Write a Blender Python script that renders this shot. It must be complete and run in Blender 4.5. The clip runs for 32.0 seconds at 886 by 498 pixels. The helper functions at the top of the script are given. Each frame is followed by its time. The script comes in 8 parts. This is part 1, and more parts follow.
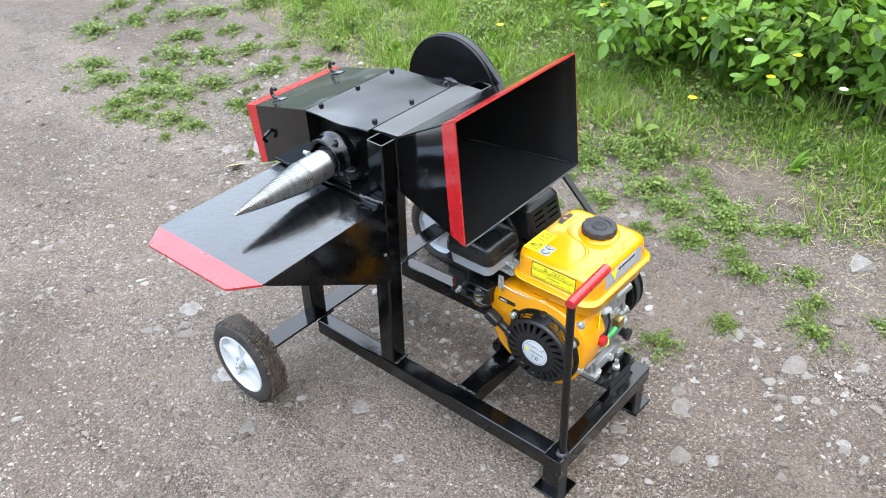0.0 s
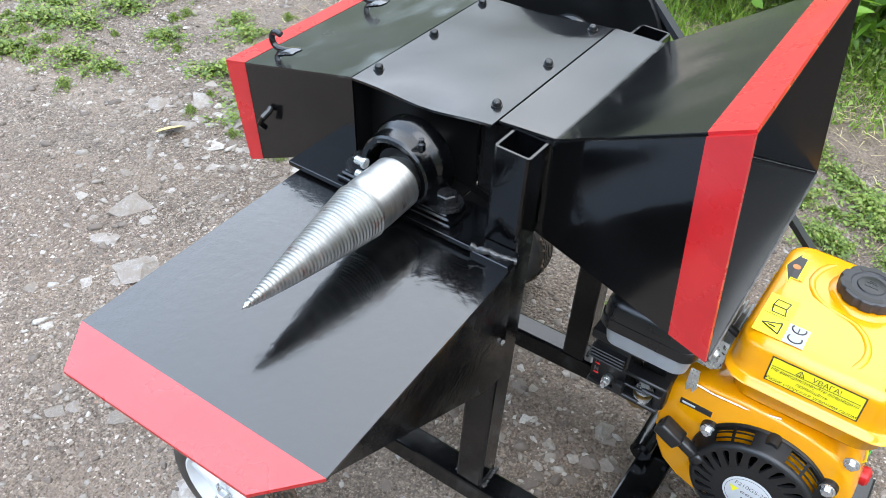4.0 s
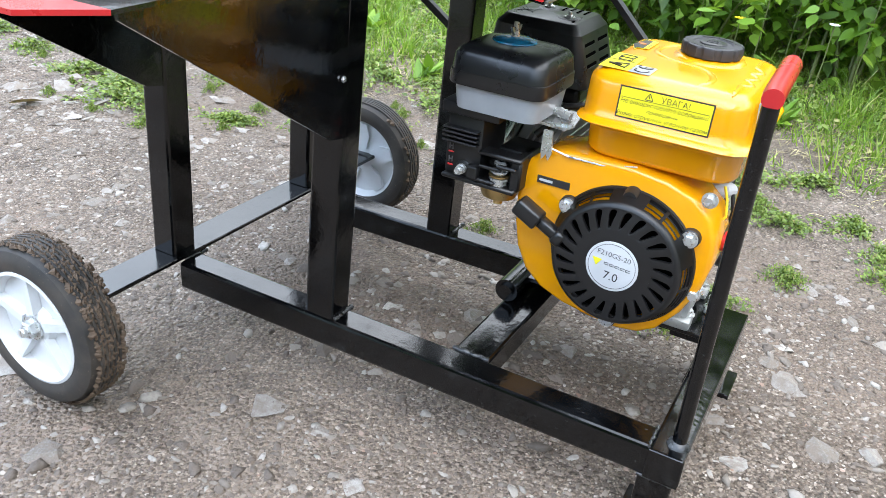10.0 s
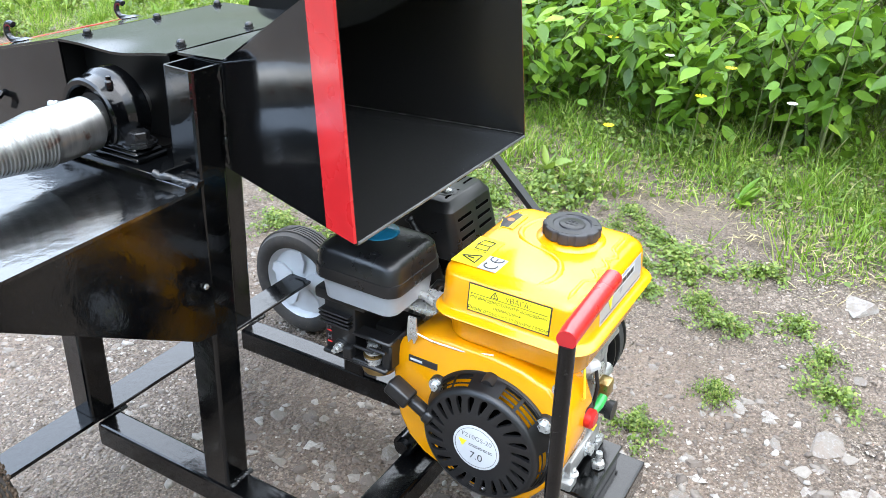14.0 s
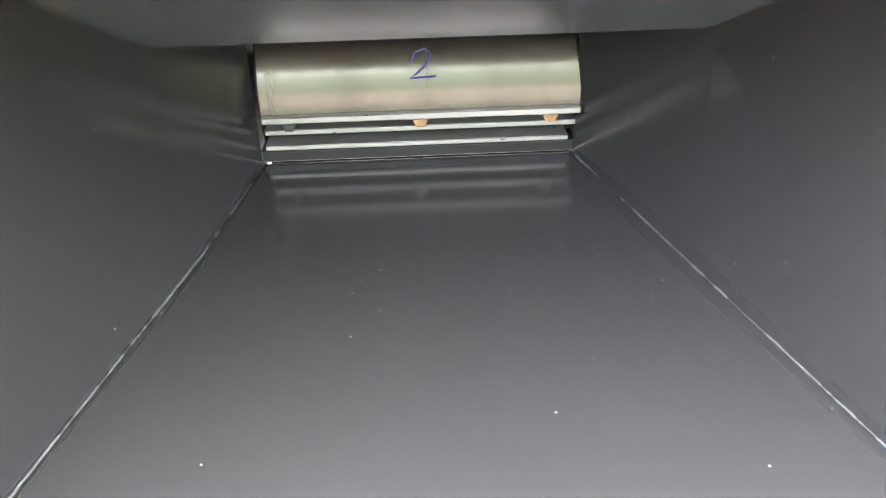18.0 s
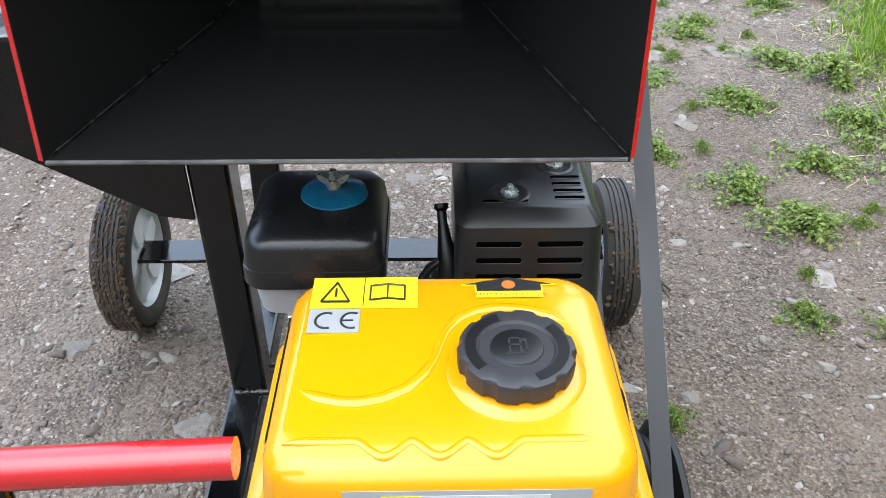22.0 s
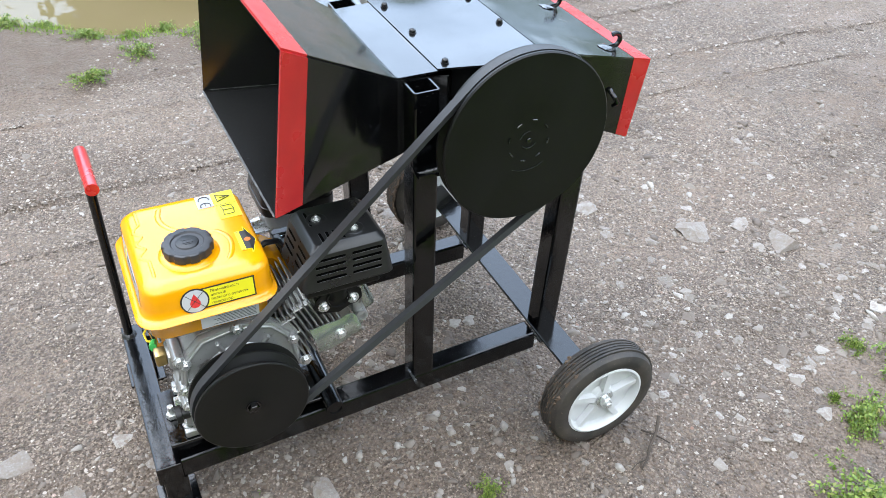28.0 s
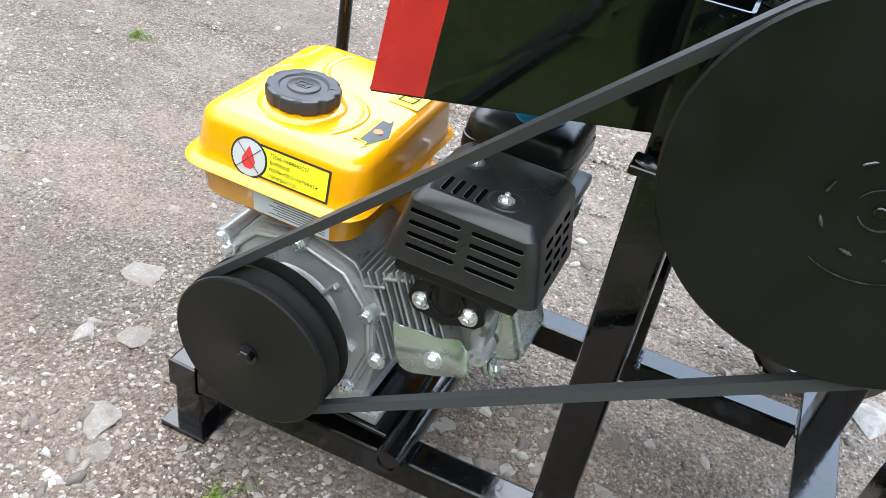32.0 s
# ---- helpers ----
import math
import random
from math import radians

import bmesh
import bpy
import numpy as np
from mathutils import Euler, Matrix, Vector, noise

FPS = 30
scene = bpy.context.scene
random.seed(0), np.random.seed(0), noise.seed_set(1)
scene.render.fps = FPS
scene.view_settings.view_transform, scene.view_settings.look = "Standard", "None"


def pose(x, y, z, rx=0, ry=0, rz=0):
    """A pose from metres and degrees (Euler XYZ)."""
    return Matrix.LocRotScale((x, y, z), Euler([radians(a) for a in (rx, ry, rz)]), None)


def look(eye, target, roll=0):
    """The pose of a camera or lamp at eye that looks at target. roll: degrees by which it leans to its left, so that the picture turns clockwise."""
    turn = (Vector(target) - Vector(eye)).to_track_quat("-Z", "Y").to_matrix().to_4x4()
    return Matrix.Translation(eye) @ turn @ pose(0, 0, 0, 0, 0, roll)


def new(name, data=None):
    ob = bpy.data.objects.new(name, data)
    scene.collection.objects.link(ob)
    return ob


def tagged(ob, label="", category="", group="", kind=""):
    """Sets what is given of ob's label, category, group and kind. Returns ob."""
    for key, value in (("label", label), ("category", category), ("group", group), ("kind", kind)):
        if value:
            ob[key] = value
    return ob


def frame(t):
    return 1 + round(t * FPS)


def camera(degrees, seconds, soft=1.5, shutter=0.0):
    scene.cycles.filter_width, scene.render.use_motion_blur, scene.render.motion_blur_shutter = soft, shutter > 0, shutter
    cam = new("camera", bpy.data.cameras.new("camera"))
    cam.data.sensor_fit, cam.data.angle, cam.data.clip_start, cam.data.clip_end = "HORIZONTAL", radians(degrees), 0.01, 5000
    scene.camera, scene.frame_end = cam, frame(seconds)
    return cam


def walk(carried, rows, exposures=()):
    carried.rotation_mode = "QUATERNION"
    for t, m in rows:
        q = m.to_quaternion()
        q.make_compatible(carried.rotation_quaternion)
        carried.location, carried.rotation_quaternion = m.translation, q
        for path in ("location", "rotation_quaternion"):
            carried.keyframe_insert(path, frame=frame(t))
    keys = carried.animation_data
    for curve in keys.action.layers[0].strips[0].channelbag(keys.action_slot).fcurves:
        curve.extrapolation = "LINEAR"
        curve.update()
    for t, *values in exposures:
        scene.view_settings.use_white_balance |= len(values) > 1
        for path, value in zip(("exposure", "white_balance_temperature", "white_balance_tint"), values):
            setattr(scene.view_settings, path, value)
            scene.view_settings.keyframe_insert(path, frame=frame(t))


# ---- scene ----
cam = camera(56.4, 32.0, soft=0.75)
PATH = [
    (0, (1.325, -1.141, 1.44), (0.231, 0.065, 0.279), -2.4),
    (0.5, (1.286, -1.08, 1.404), (0.197, 0.112, 0.223), -2.3),
    (1, (1.214, -0.953, 1.356), (0.128, 0.224, 0.157), -1.8),
    (1.5, (1.143, -0.88, 1.298), (0.077, 0.301, 0.087), -1.2),
    (2, (1.026, -0.883, 1.279), (0.006, 0.326, 0.056), -0.4),
    (2.5, (0.929, -0.899, 1.266), (-0.058, 0.346, 0.051), 1.0),
    (4.5, (0.482, -0.751, 1.129), (-0.22, 0.538, -0.23), 3.5),
    (5, (0.357, -0.773, 1.198), (-0.102, 0.583, -0.199), 5.1),
    (5.5, (0.275, -0.816, 1.286), (0.019, 0.569, -0.134), 6.2),
    (6, (0.249, -0.854, 1.375), (0.087, 0.542, -0.048), 6.3),
    (6.5, (0.259, -0.894, 1.388), (0.085, 0.538, 0.003), 6.2),
    (7, (0.34, -0.963, 1.327), (0.058, 0.519, 0.013), 6.0),
    (7.5, (0.492, -1.0, 1.241), (0.065, 0.511, 0.001), 6.2),
    (8, (0.59, -1.046, 1.127), (0.054, 0.484, -0.045), 7.0),
    (8.5, (0.785, -1.105, 1.068), (0.117, 0.412, -0.051), 7.0),
    (9, (0.838, -1.113, 0.955), (0.074, 0.39, -0.12), 7.0),
    (9.5, (0.812, -1.068, 0.838), (0.01, 0.45, -0.186), 6.5),
    (10, (0.806, -0.917, 0.709), (0.015, 0.659, -0.234), 5.3),
    (10.5, (0.785, -0.81, 0.604), (0.037, 0.833, -0.257), 4.1),
    (11, (0.782, -0.764, 0.566), (0.082, 0.934, -0.226), 2.9),
    (11.5, (0.771, -0.714, 0.533), (0.094, 1.015, -0.208), 1.9),
    (12, (0.762, -0.654, 0.516), (0.098, 1.089, -0.207), 1.5),
    (12.5, (0.77, -0.652, 0.538), (0.096, 1.073, -0.219), 1.4),
    (13, (0.824, -0.723, 0.688), (0.125, 0.957, -0.141), 1.5),
    (13.5, (0.895, -0.812, 0.899), (0.129, 0.807, 0.01), 1.4),
    (15.5, (1.02, -0.355, 0.945), (-0.431, 0.591, -0.055), 0.9),
    (16, (0.937, -0.233, 0.905), (-0.666, 0.392, -0.115), -1.3),
    (16.5, (0.857, -0.077, 0.844), (-0.841, 0.256, -0.158), -2.2),
    (17, (0.792, -0.002, 0.819), (-0.928, 0.159, -0.189), -2.2),
    (17.5, (0.738, -0.002, 0.817), (-0.971, 0.092, -0.218), -1.7),
    (18, (0.689, -0.016, 0.809), (-1.005, 0.058, -0.251), -1.2),
    (18.5, (0.643, -0.032, 0.793), (-1.057, 0.04, -0.258), -0.9),
    (19, (0.629, -0.029, 0.801), (-1.1, 0.045, -0.201), -0.8),
    (19.5, (0.697, -0.017, 0.784), (-1.081, 0.047, -0.131), -0.8),
    (20, (0.763, -0.012, 0.752), (-1.06, 0.037, -0.069), -1.1),
    (20.5, (0.785, -0.019, 0.703), (-1.049, 0.041, -0.092), -1.3),
    (21, (0.808, 0.005, 0.737), (-0.969, 0.063, -0.178), -1.6),
    (21.5, (0.897, 0.045, 0.799), (-0.803, 0.153, -0.248), -0.5),
    (22, (0.998, 0.059, 0.824), (-0.633, 0.088, -0.333), 0.1),
    (22.5, (1.198, 0.124, 0.939), (-0.375, 0.016, -0.291), -1.0),
    (23, (1.318, 0.222, 1.015), (-0.178, -0.033, -0.286), -2.5),
    (23.5, (1.438, 0.42, 1.068), (-0.061, 0.061, -0.207), -1.4),
    (24, (1.467, 0.568, 1.13), (0.017, 0.069, -0.154), -1.4),
    (24.5, (1.362, 0.616, 1.203), (-0.041, -0.013, -0.076), -1.4),
    (25, (1.173, 0.653, 1.283), (-0.152, -0.144, 0.015), -1.5),
    (25.5, (1.064, 0.695, 1.331), (-0.151, -0.271, 0.07), -0.7),
    (26, (0.9, 0.835, 1.278), (-0.195, -0.284, 0.032), 0.4),
    (26.5, (0.878, 0.931, 1.253), (-0.121, -0.284, 0.017), 2.0),
    (28.5, (0.612, 1.113, 1.219), (0.013, -0.327, -0.033), 2.0),
    (29, (0.479, 1.087, 1.25), (0.038, -0.392, -0.021), 1.7),
    (29.5, (0.368, 0.991, 1.282), (0.179, -0.559, 0.032), 1.7),
    (30, (0.352, 0.943, 1.294), (0.456, -0.636, 0.072), 2.8),
    (30.5, (0.296, 0.901, 1.186), (0.687, -0.66, -0.001), 4.5),
    (31, (0.196, 0.827, 0.998), (0.705, -0.723, -0.157), 7.4),
    (31.5, (0.22, 0.768, 0.879), (0.729, -0.79, -0.266), 10.1),
    (32, (0.248, 0.733, 0.851), (0.759, -0.793, -0.336), 11.0),
]
EXPOSURE = [(0, 0, 6500, 10), (8.5, 0.03, 6500, 10), (10, 0.19, 6500, 10), (11.5, 0.38, 6500, 10), (13, 0.44, 6500, 10), (15.5, 0.3, 6500, 10), (16.3, 0.25, 6500, 10), (16.7, 0.6, 6500, 10), (17, 1.85, 6400, 11), (17.5, 3.2, 6550, 13), (18, 4.35, 6700, 15), (18.5, 5.05, 6800, 19), (19, 5.25, 6850, 20), (19.5, 5.0, 6850, 19), (20, 4.25, 6850, 19), (20.5, 3.4, 6950, 16), (21, 2.55, 7100, 14), (21.5, 0.6, 6500, 10), (22, -0.15, 6500, 10), (22.5, -0.08, 6500, 10), (23.5, 0.02, 6500, 10), (29, 0, 6500, 10), (30, 0, 6500, 10), (31, 0.06, 6500, 10), (32, 0.35, 6500, 10)]
walk(cam, [(t, look(eye, at, roll)) for t, eye, at, roll in PATH], EXPOSURE)

# ---------------------------------------------------------------- world, sun
SUN_EL, SUN_AZ = 62.0, 150.0
world = bpy.data.worlds.new("world")
scene.world = world
world.use_nodes = True
wn = world.node_tree
wn.nodes.clear()
w_out = wn.nodes.new("ShaderNodeOutputWorld")
w_bg = wn.nodes.new("ShaderNodeBackground")
w_sky = wn.nodes.new("ShaderNodeTexSky")
w_sky.sky_type = "NISHITA"
w_sky.sun_disc = False
w_sky.sun_elevation = radians(SUN_EL)
w_sky.sun_rotation = radians(SUN_AZ)
w_sky.dust_density = 4.0
w_sky.air_density = 1.0
# overcast: a grey dome, bright overhead, ringed by dark woods low on the horizon, over the clear sky's tint
w_tc = wn.nodes.new("ShaderNodeTexCoord")
w_sep = wn.nodes.new("ShaderNodeSeparateXYZ")
wn.links.new(w_tc.outputs["Generated"], w_sep.inputs[0])
w_ramp = wn.nodes.new("ShaderNodeValToRGB")
w_ramp.color_ramp.elements[0].position, w_ramp.color_ramp.elements[0].color = 0.0, (0.05, 0.06, 0.045, 1)
w_ramp.color_ramp.elements[1].position, w_ramp.color_ramp.elements[1].color = 0.95, (0.94, 0.98, 1.03, 1)
for w_p, w_c in ((0.26, (0.09, 0.105, 0.085, 1)), (0.39, (0.40, 0.435, 0.47, 1)), (0.52, (0.90, 0.94, 0.98, 1))):
    w_e = w_ramp.color_ramp.elements.new(w_p)
    w_e.color = w_c
# the woods stand higher on the meadow side than along the track and over the puddle
w_tilt = wn.nodes.new("ShaderNodeVectorMath")
w_tilt.operation = "DOT_PRODUCT"
w_tilt.inputs[1].default_value = (-0.12, -0.10, 1.0)
wn.links.new(w_tc.outputs["Generated"], w_tilt.inputs[0])
wn.links.new(w_tilt.outputs["Value"], w_ramp.inputs[0])
w_gain = wn.nodes.new("ShaderNodeVectorMath")
w_gain.operation = "SCALE"
w_gain.inputs["Scale"].default_value = 20.0
# thin blue gaps in the cloud away from the meadow
w_side = wn.nodes.new("ShaderNodeVectorMath")
w_side.operation = "DOT_PRODUCT"
w_side.inputs[1].default_value = (-0.55, -0.85, 0.0)
wn.links.new(w_tc.outputs["Generated"], w_side.inputs[0])
w_cloud = wn.nodes.new("ShaderNodeTexNoise")
w_cloud.inputs["Scale"].default_value = 2.2
wn.links.new(w_tc.outputs["Generated"], w_cloud.inputs["Vector"])
w_blue = wn.nodes.new("ShaderNodeMath")
w_blue.operation = "ADD"
wn.links.new(w_side.outputs["Value"], w_blue.inputs[0])
wn.links.new(w_cloud.outputs["Fac"], w_blue.inputs[1])
w_fac = wn.nodes.new("ShaderNodeMapRange")
w_fac.inputs["From Min"].default_value, w_fac.inputs["From Max"].default_value = 0.1, 1.1
wn.links.new(w_blue.outputs[0], w_fac.inputs["Value"])
w_tint = wn.nodes.new("ShaderNodeMixRGB")
w_tint.inputs[1].default_value, w_tint.inputs[2].default_value = (0.98, 1.0, 1.03, 1), (0.74, 0.90, 1.14, 1)
wn.links.new(w_fac.outputs[0], w_tint.inputs[0])
w_mul = wn.nodes.new("ShaderNodeVectorMath")
w_mul.operation = "MULTIPLY"
wn.links.new(w_ramp.outputs[0], w_mul.inputs[0])
wn.links.new(w_tint.outputs[0], w_mul.inputs[1])
wn.links.new(w_mul.outputs[0], w_gain.inputs[0])
w_mix = wn.nodes.new("ShaderNodeMixRGB")
w_mix.inputs[0].default_value = 0.92
wn.links.new(w_sky.outputs[0], w_mix.inputs[1])
wn.links.new(w_gain.outputs[0], w_mix.inputs[2])
wn.links.new(w_mix.outputs[0], w_bg.inputs[0])
w_bg.inputs[1].default_value = 0.25
wn.links.new(w_bg.outputs[0], w_out.inputs[0])

sun = new("sun", bpy.data.lights.new("sun", "SUN"))
sun.data.energy = 1.5
sun.data.angle = radians(45)
sun.data.color = (1.0, 0.97, 0.93)
sun.matrix_world = look((0, 0, 0), (-math.cos(radians(SUN_EL)) * math.sin(radians(SUN_AZ)), -math.cos(radians(SUN_EL)) * math.cos(radians(SUN_AZ)), -math.sin(radians(SUN_EL))))


# ---------------------------------------------------------------- materials
def material(name):
    m = bpy.data.materials.new(name)
    m.use_nodes = True
    nt = m.node_tree
    return m, nt, nt.nodes["Principled BSDF"]


def node(nt, kind, **vals):
    n = nt.nodes.new(kind)
    for k, v in vals.items():
        n.inputs[k].default_value = v
    return n


def coords(nt, scale=(1, 1, 1)):
    tc = nt.nodes.new("ShaderNodeTexCoord")
    mp = nt.nodes.new("ShaderNodeMapping")
    mp.inputs["Scale"].default_value = scale
    nt.links.new(tc.outputs["Object"], mp.inputs["Vector"])
    return mp.outputs["Vector"]


def noise_tex(nt, vec, scale, detail=4.0, rough=0.55):
    n = node(nt, "ShaderNodeTexNoise", Scale=scale, Detail=detail, Roughness=rough)
    nt.links.new(vec, n.inputs["Vector"])
    return n.outputs["Fac"]


def ramp(nt, fac, stops):
    r = nt.nodes.new("ShaderNodeValToRGB")
    els = r.color_ramp.elements
    while len(els) < len(stops):
        els.new(0.5)
    for e, (p, c) in zip(els, stops):
        e.position = p
        e.color = (*c, 1) if len(c) == 3 else c
    nt.links.new(fac, r.inputs["Fac"])
    return r.outputs["Color"]


def grey(v):
    return (v, v, v)


def bump(nt, bsdf, height, strength, distance=0.002):
    b = nt.nodes.new("ShaderNodeBump")
    b.inputs["Strength"].default_value = strength
    b.inputs["Distance"].default_value = distance
    nt.links.new(height, b.inputs["Height"])
    if bsdf is not None:
        nt.links.new(b.outputs["Normal"], bsdf.inputs["Normal"])
    return b


def mix(nt, fac, a, b):
    m = nt.nodes.new("ShaderNodeMixRGB")
    for i, v in ((0, fac), (1, a), (2, b)):
        if hasattr(v, "links"):
            nt.links.new(v, m.inputs[i])
        elif i == 0:
            m.inputs[0].default_value = v
        else:
            m.inputs[i].default_value = (*v, 1)
    return m.outputs[0]


def paint(name, col, dark, rough=0.28, relief=0.25, grain=90.0, blot=9.0, rough_spread=0.18, dust=None, dust_amount=0.0, coat=0.0, spec=0.5, depth=0.00035, wave=0.0, scuff=0.0):
    """Brushed-on or sprayed paint: two scales of tone, uneven gloss, faint ripple."""
    m, nt, b = material(name)
    v = coords(nt)
    big = noise_tex(nt, v, blot, 5)
    fine = noise_tex(nt, v, grain, 3)
    c = mix(nt, ramp(nt, big, [(0.35, grey(0)), (0.7, grey(1))]), col, dark)
    if dust:
        speck = noise_tex(nt, v, 260, 2, 0.7)
        c = mix(nt, ramp(nt, speck, [(0.66, grey(0)), (0.74, grey(dust_amount))]), c, dust)
    if scuff > 0:
        rub = noise_tex(nt, coords(nt, (1.0, 0.7, 1.0)), 17, 6, 0.6)
        patch = ramp(nt, noise_tex(nt, v, 5, 2), [(0.45, grey(0)), (0.6, grey(1))])
        c = mix(nt, mix(nt, ramp(nt, rub, [(0.5, grey(0)), (0.75, grey(scuff))]), (0, 0, 0), patch), c, (0.20, 0.22, 0.235))
    nt.links.new(c, b.inputs["Base Color"])
    r = ramp(nt, big, [(0.3, grey(max(rough - rough_spread / 2, 0.03))), (0.75, grey(rough + rough_spread / 2))])
    nt.links.new(r, b.inputs["Roughness"])
    h = mix(nt, 0.35, fine, big)
    bp = bump(nt, b, h, relief, depth)
    if wave > 0:
        # thin sheet buckled by welding
        wb = nt.nodes.new("ShaderNodeBump")
        wb.inputs["Strength"].default_value, wb.inputs["Distance"].default_value = 1.0, wave
        nt.links.new(noise_tex(nt, v, 6.0, 1, 0.4), wb.inputs["Height"])
        nt.links.new(wb.outputs["Normal"], bp.inputs["Normal"])
    nt.links.new(bp.outputs["Normal"], b.inputs["Coat Normal"])
    nt.links.new(ramp(nt, big, [(0.38, grey(max(0.03, rough * 0.25))), (0.72, grey(rough * 0.4 + rough_spread * 0.7))]), b.inputs["Coat Roughness"])
    b.inputs["Coat Weight"].default_value = coat
    b.inputs["Specular IOR Level"].default_value = spec
    return m


def plastic(name, col, rough=0.4, relief=0.15, grain=400.0, spread=0.1):
    m, nt, b = material(name)
    v = coords(nt)
    big = noise_tex(nt, v, 14, 5)
    fine = noise_tex(nt, v, grain, 2)
    c = mix(nt, ramp(nt, big, [(0.35, grey(0)), (0.75, grey(1))]), col, tuple(x * 0.82 + 0.004 for x in col))
    nt.links.new(c, b.inputs["Base Color"])
    nt.links.new(ramp(nt, big, [(0.3, grey(max(0.03, rough - spread / 2))), (0.75, grey(rough + spread / 2))]), b.inputs["Roughness"])
    bump(nt, b, fine, relief, 0.0002)
    return m


def metal(name, col, rough=0.35, relief=0.2, stretch=(1, 1, 1), stain=None, grain=200.0, metallic=1.0):
    m, nt, b = material(name)
    v = coords(nt, stretch)
    big = noise_tex(nt, v, 18, 5)
    fine = noise_tex(nt, v, grain, 3)
    c = mix(nt, ramp(nt, big, [(0.35, grey(0)), (0.75, grey(1))]), col, tuple(x * 0.6 for x in col))
    if stain:
        blot = noise_tex(nt, coords(nt), 32, 4, 0.6)
        c = mix(nt, ramp(nt, blot, [(0.6, grey(0)), (0.68, grey(0.8))]), c, stain)
    nt.links.new(c, b.inputs["Base Color"])
    b.inputs["Metallic"].default_value = metallic
    nt.links.new(ramp(nt, fine, [(0.25, grey(rough * 0.7)), (0.8, grey(min(1, rough * 1.35)))]), b.inputs["Roughness"])
    bump(nt, b, fine, relief, 0.0008)
    return m


BLACK = paint("black_enamel", (0.0012, 0.0013, 0.0015), (0.0028, 0.0030, 0.0033), 0.20, 0.3, dust=(0.24, 0.24, 0.24), dust_amount=0.04, coat=0.8, spec=0.3, wave=0.0045)
BLACK_SCUFFED = paint("scuffed_black_enamel", (0.0012, 0.0013, 0.0015), (0.0028, 0.0030, 0.0033), 0.20, 0.3, coat=1.0, spec=0.5, wave=0.0045, scuff=0.5)
TABLE_BLACK = paint("thick_black_enamel", (0.0012, 0.0013, 0.0015), (0.003, 0.0032, 0.0034), 0.17, 0.75, 80, 22, 0.16, dust=(0.2, 0.2, 0.19), dust_amount=0.06, coat=1.0, spec=0.4, depth=0.0007, wave=0.003)
BLACK_FRAME = paint("black_frame_enamel", (0.0010, 0.0011, 0.0013), (0.0022, 0.0024, 0.0027), 0.22, 0.7, 90, 22, dust=(0.3, 0.29, 0.27), dust_amount=0.10, coat=0.9, spec=0.06, depth=0.0005)
BLACK_MATT = paint("black_matt_paint", (0.0025, 0.0025, 0.0025), (0.0045, 0.0045, 0.0043), 0.42, 0.2, 140, 11, spec=0.35)
RED = paint("red_enamel", (0.50, 0.016, 0.018), (0.41, 0.011, 0.014), 0.3, 0.25, 90, 16, coat=0.6)
YELLOW = paint("yellow_engine_paint", (0.78, 0.322, 0.0012), (0.73, 0.296, 0.0012), 0.2, 0.06, 200, 7, 0.06, coat=0.4)


def hopper_inside():
    """Semi-gloss black sheet, with rubbed pale smudges and a few specks of chaff."""
    m, nt, b = material("black_hopper_inside")
    v = coords(nt)
    big = noise_tex(nt, v, 14, 5)
    c = mix(nt, ramp(nt, big, [(0.1, grey(0)), (0.95, grey(1))]), (0.0074, 0.0071, 0.0067), (0.0086, 0.0082, 0.0078))
    vo = node(nt, "ShaderNodeTexVoronoi", Scale=210.0)
    nt.links.new(v, vo.inputs["Vector"])
    spot = ramp(nt, vo.outputs["Distance"], [(0.09, grey(1)), (0.13, grey(0))])
    few = ramp(nt, vo.outputs["Color"], [(0.84, grey(0)), (0.86, grey(0.5))])
    c = mix(nt, mix(nt, few, (0, 0, 0), spot), c, (0.20, 0.19, 0.17))
    nt.links.new(c, b.inputs["Base Color"])
    nt.links.new(ramp(nt, noise_tex(nt, v, 5, 2), [(0.05, grey(0.12)), (0.95, grey(0.24))]), b.inputs["Roughness"])
    bump(nt, b, noise_tex(nt, v, 40, 2), 0.05, 0.0004)
    # sheen in place of hazy glare, brightens the walls at grazing angles
    b.inputs["Sheen Weight"].default_value = 0.05
    b.inputs["Sheen Roughness"].default_value = 0.45
    b.inputs["Sheen Tint"].default_value = (0.90, 0.95, 1.0, 1)
    return m


BLACK_IN = hopper_inside()
WELD_IN = paint("rubbed_weld", (0.016, 0.016, 0.016), (0.045, 0.045, 0.044), 0.3, 0.6, 200, 60, dust=(0.42, 0.41, 0.38), dust_amount=0.75)
BLACK_PLASTIC = plastic("black_plastic", (0.007, 0.007, 0.0075), 0.38)
BLACK_PLASTIC_GLOSS = plastic("black_glossy_plastic", (0.010, 0.010, 0.0105), 0.30, 0.08)
CAP_PLASTIC = plastic("grey_black_cap_plastic", (0.026, 0.026, 0.029), 0.5)
WHITE_PLASTIC = plastic("white_wheel_plastic", (0.62, 0.63, 0.64), 0.45)
RED_PLASTIC = plastic("red_plastic", (0.5, 0.015, 0.015), 0.3)
RUBBER = paint("worn_tyre_rubber", (0.017, 0.0160, 0.015), (0.062, 0.050, 0.040), 0.7, 0.9, 160, 22, dust=(0.16, 0.12, 0.085), dust_amount=0.6)
MUD = paint("caked_mud", (0.105, 0.070, 0.044), (0.050, 0.032, 0.020), 0.8, 1.0, 220, 60)
BELT = plastic("belt_rubber", (0.028, 0.029, 0.031), 0.55, 0.4, 160)
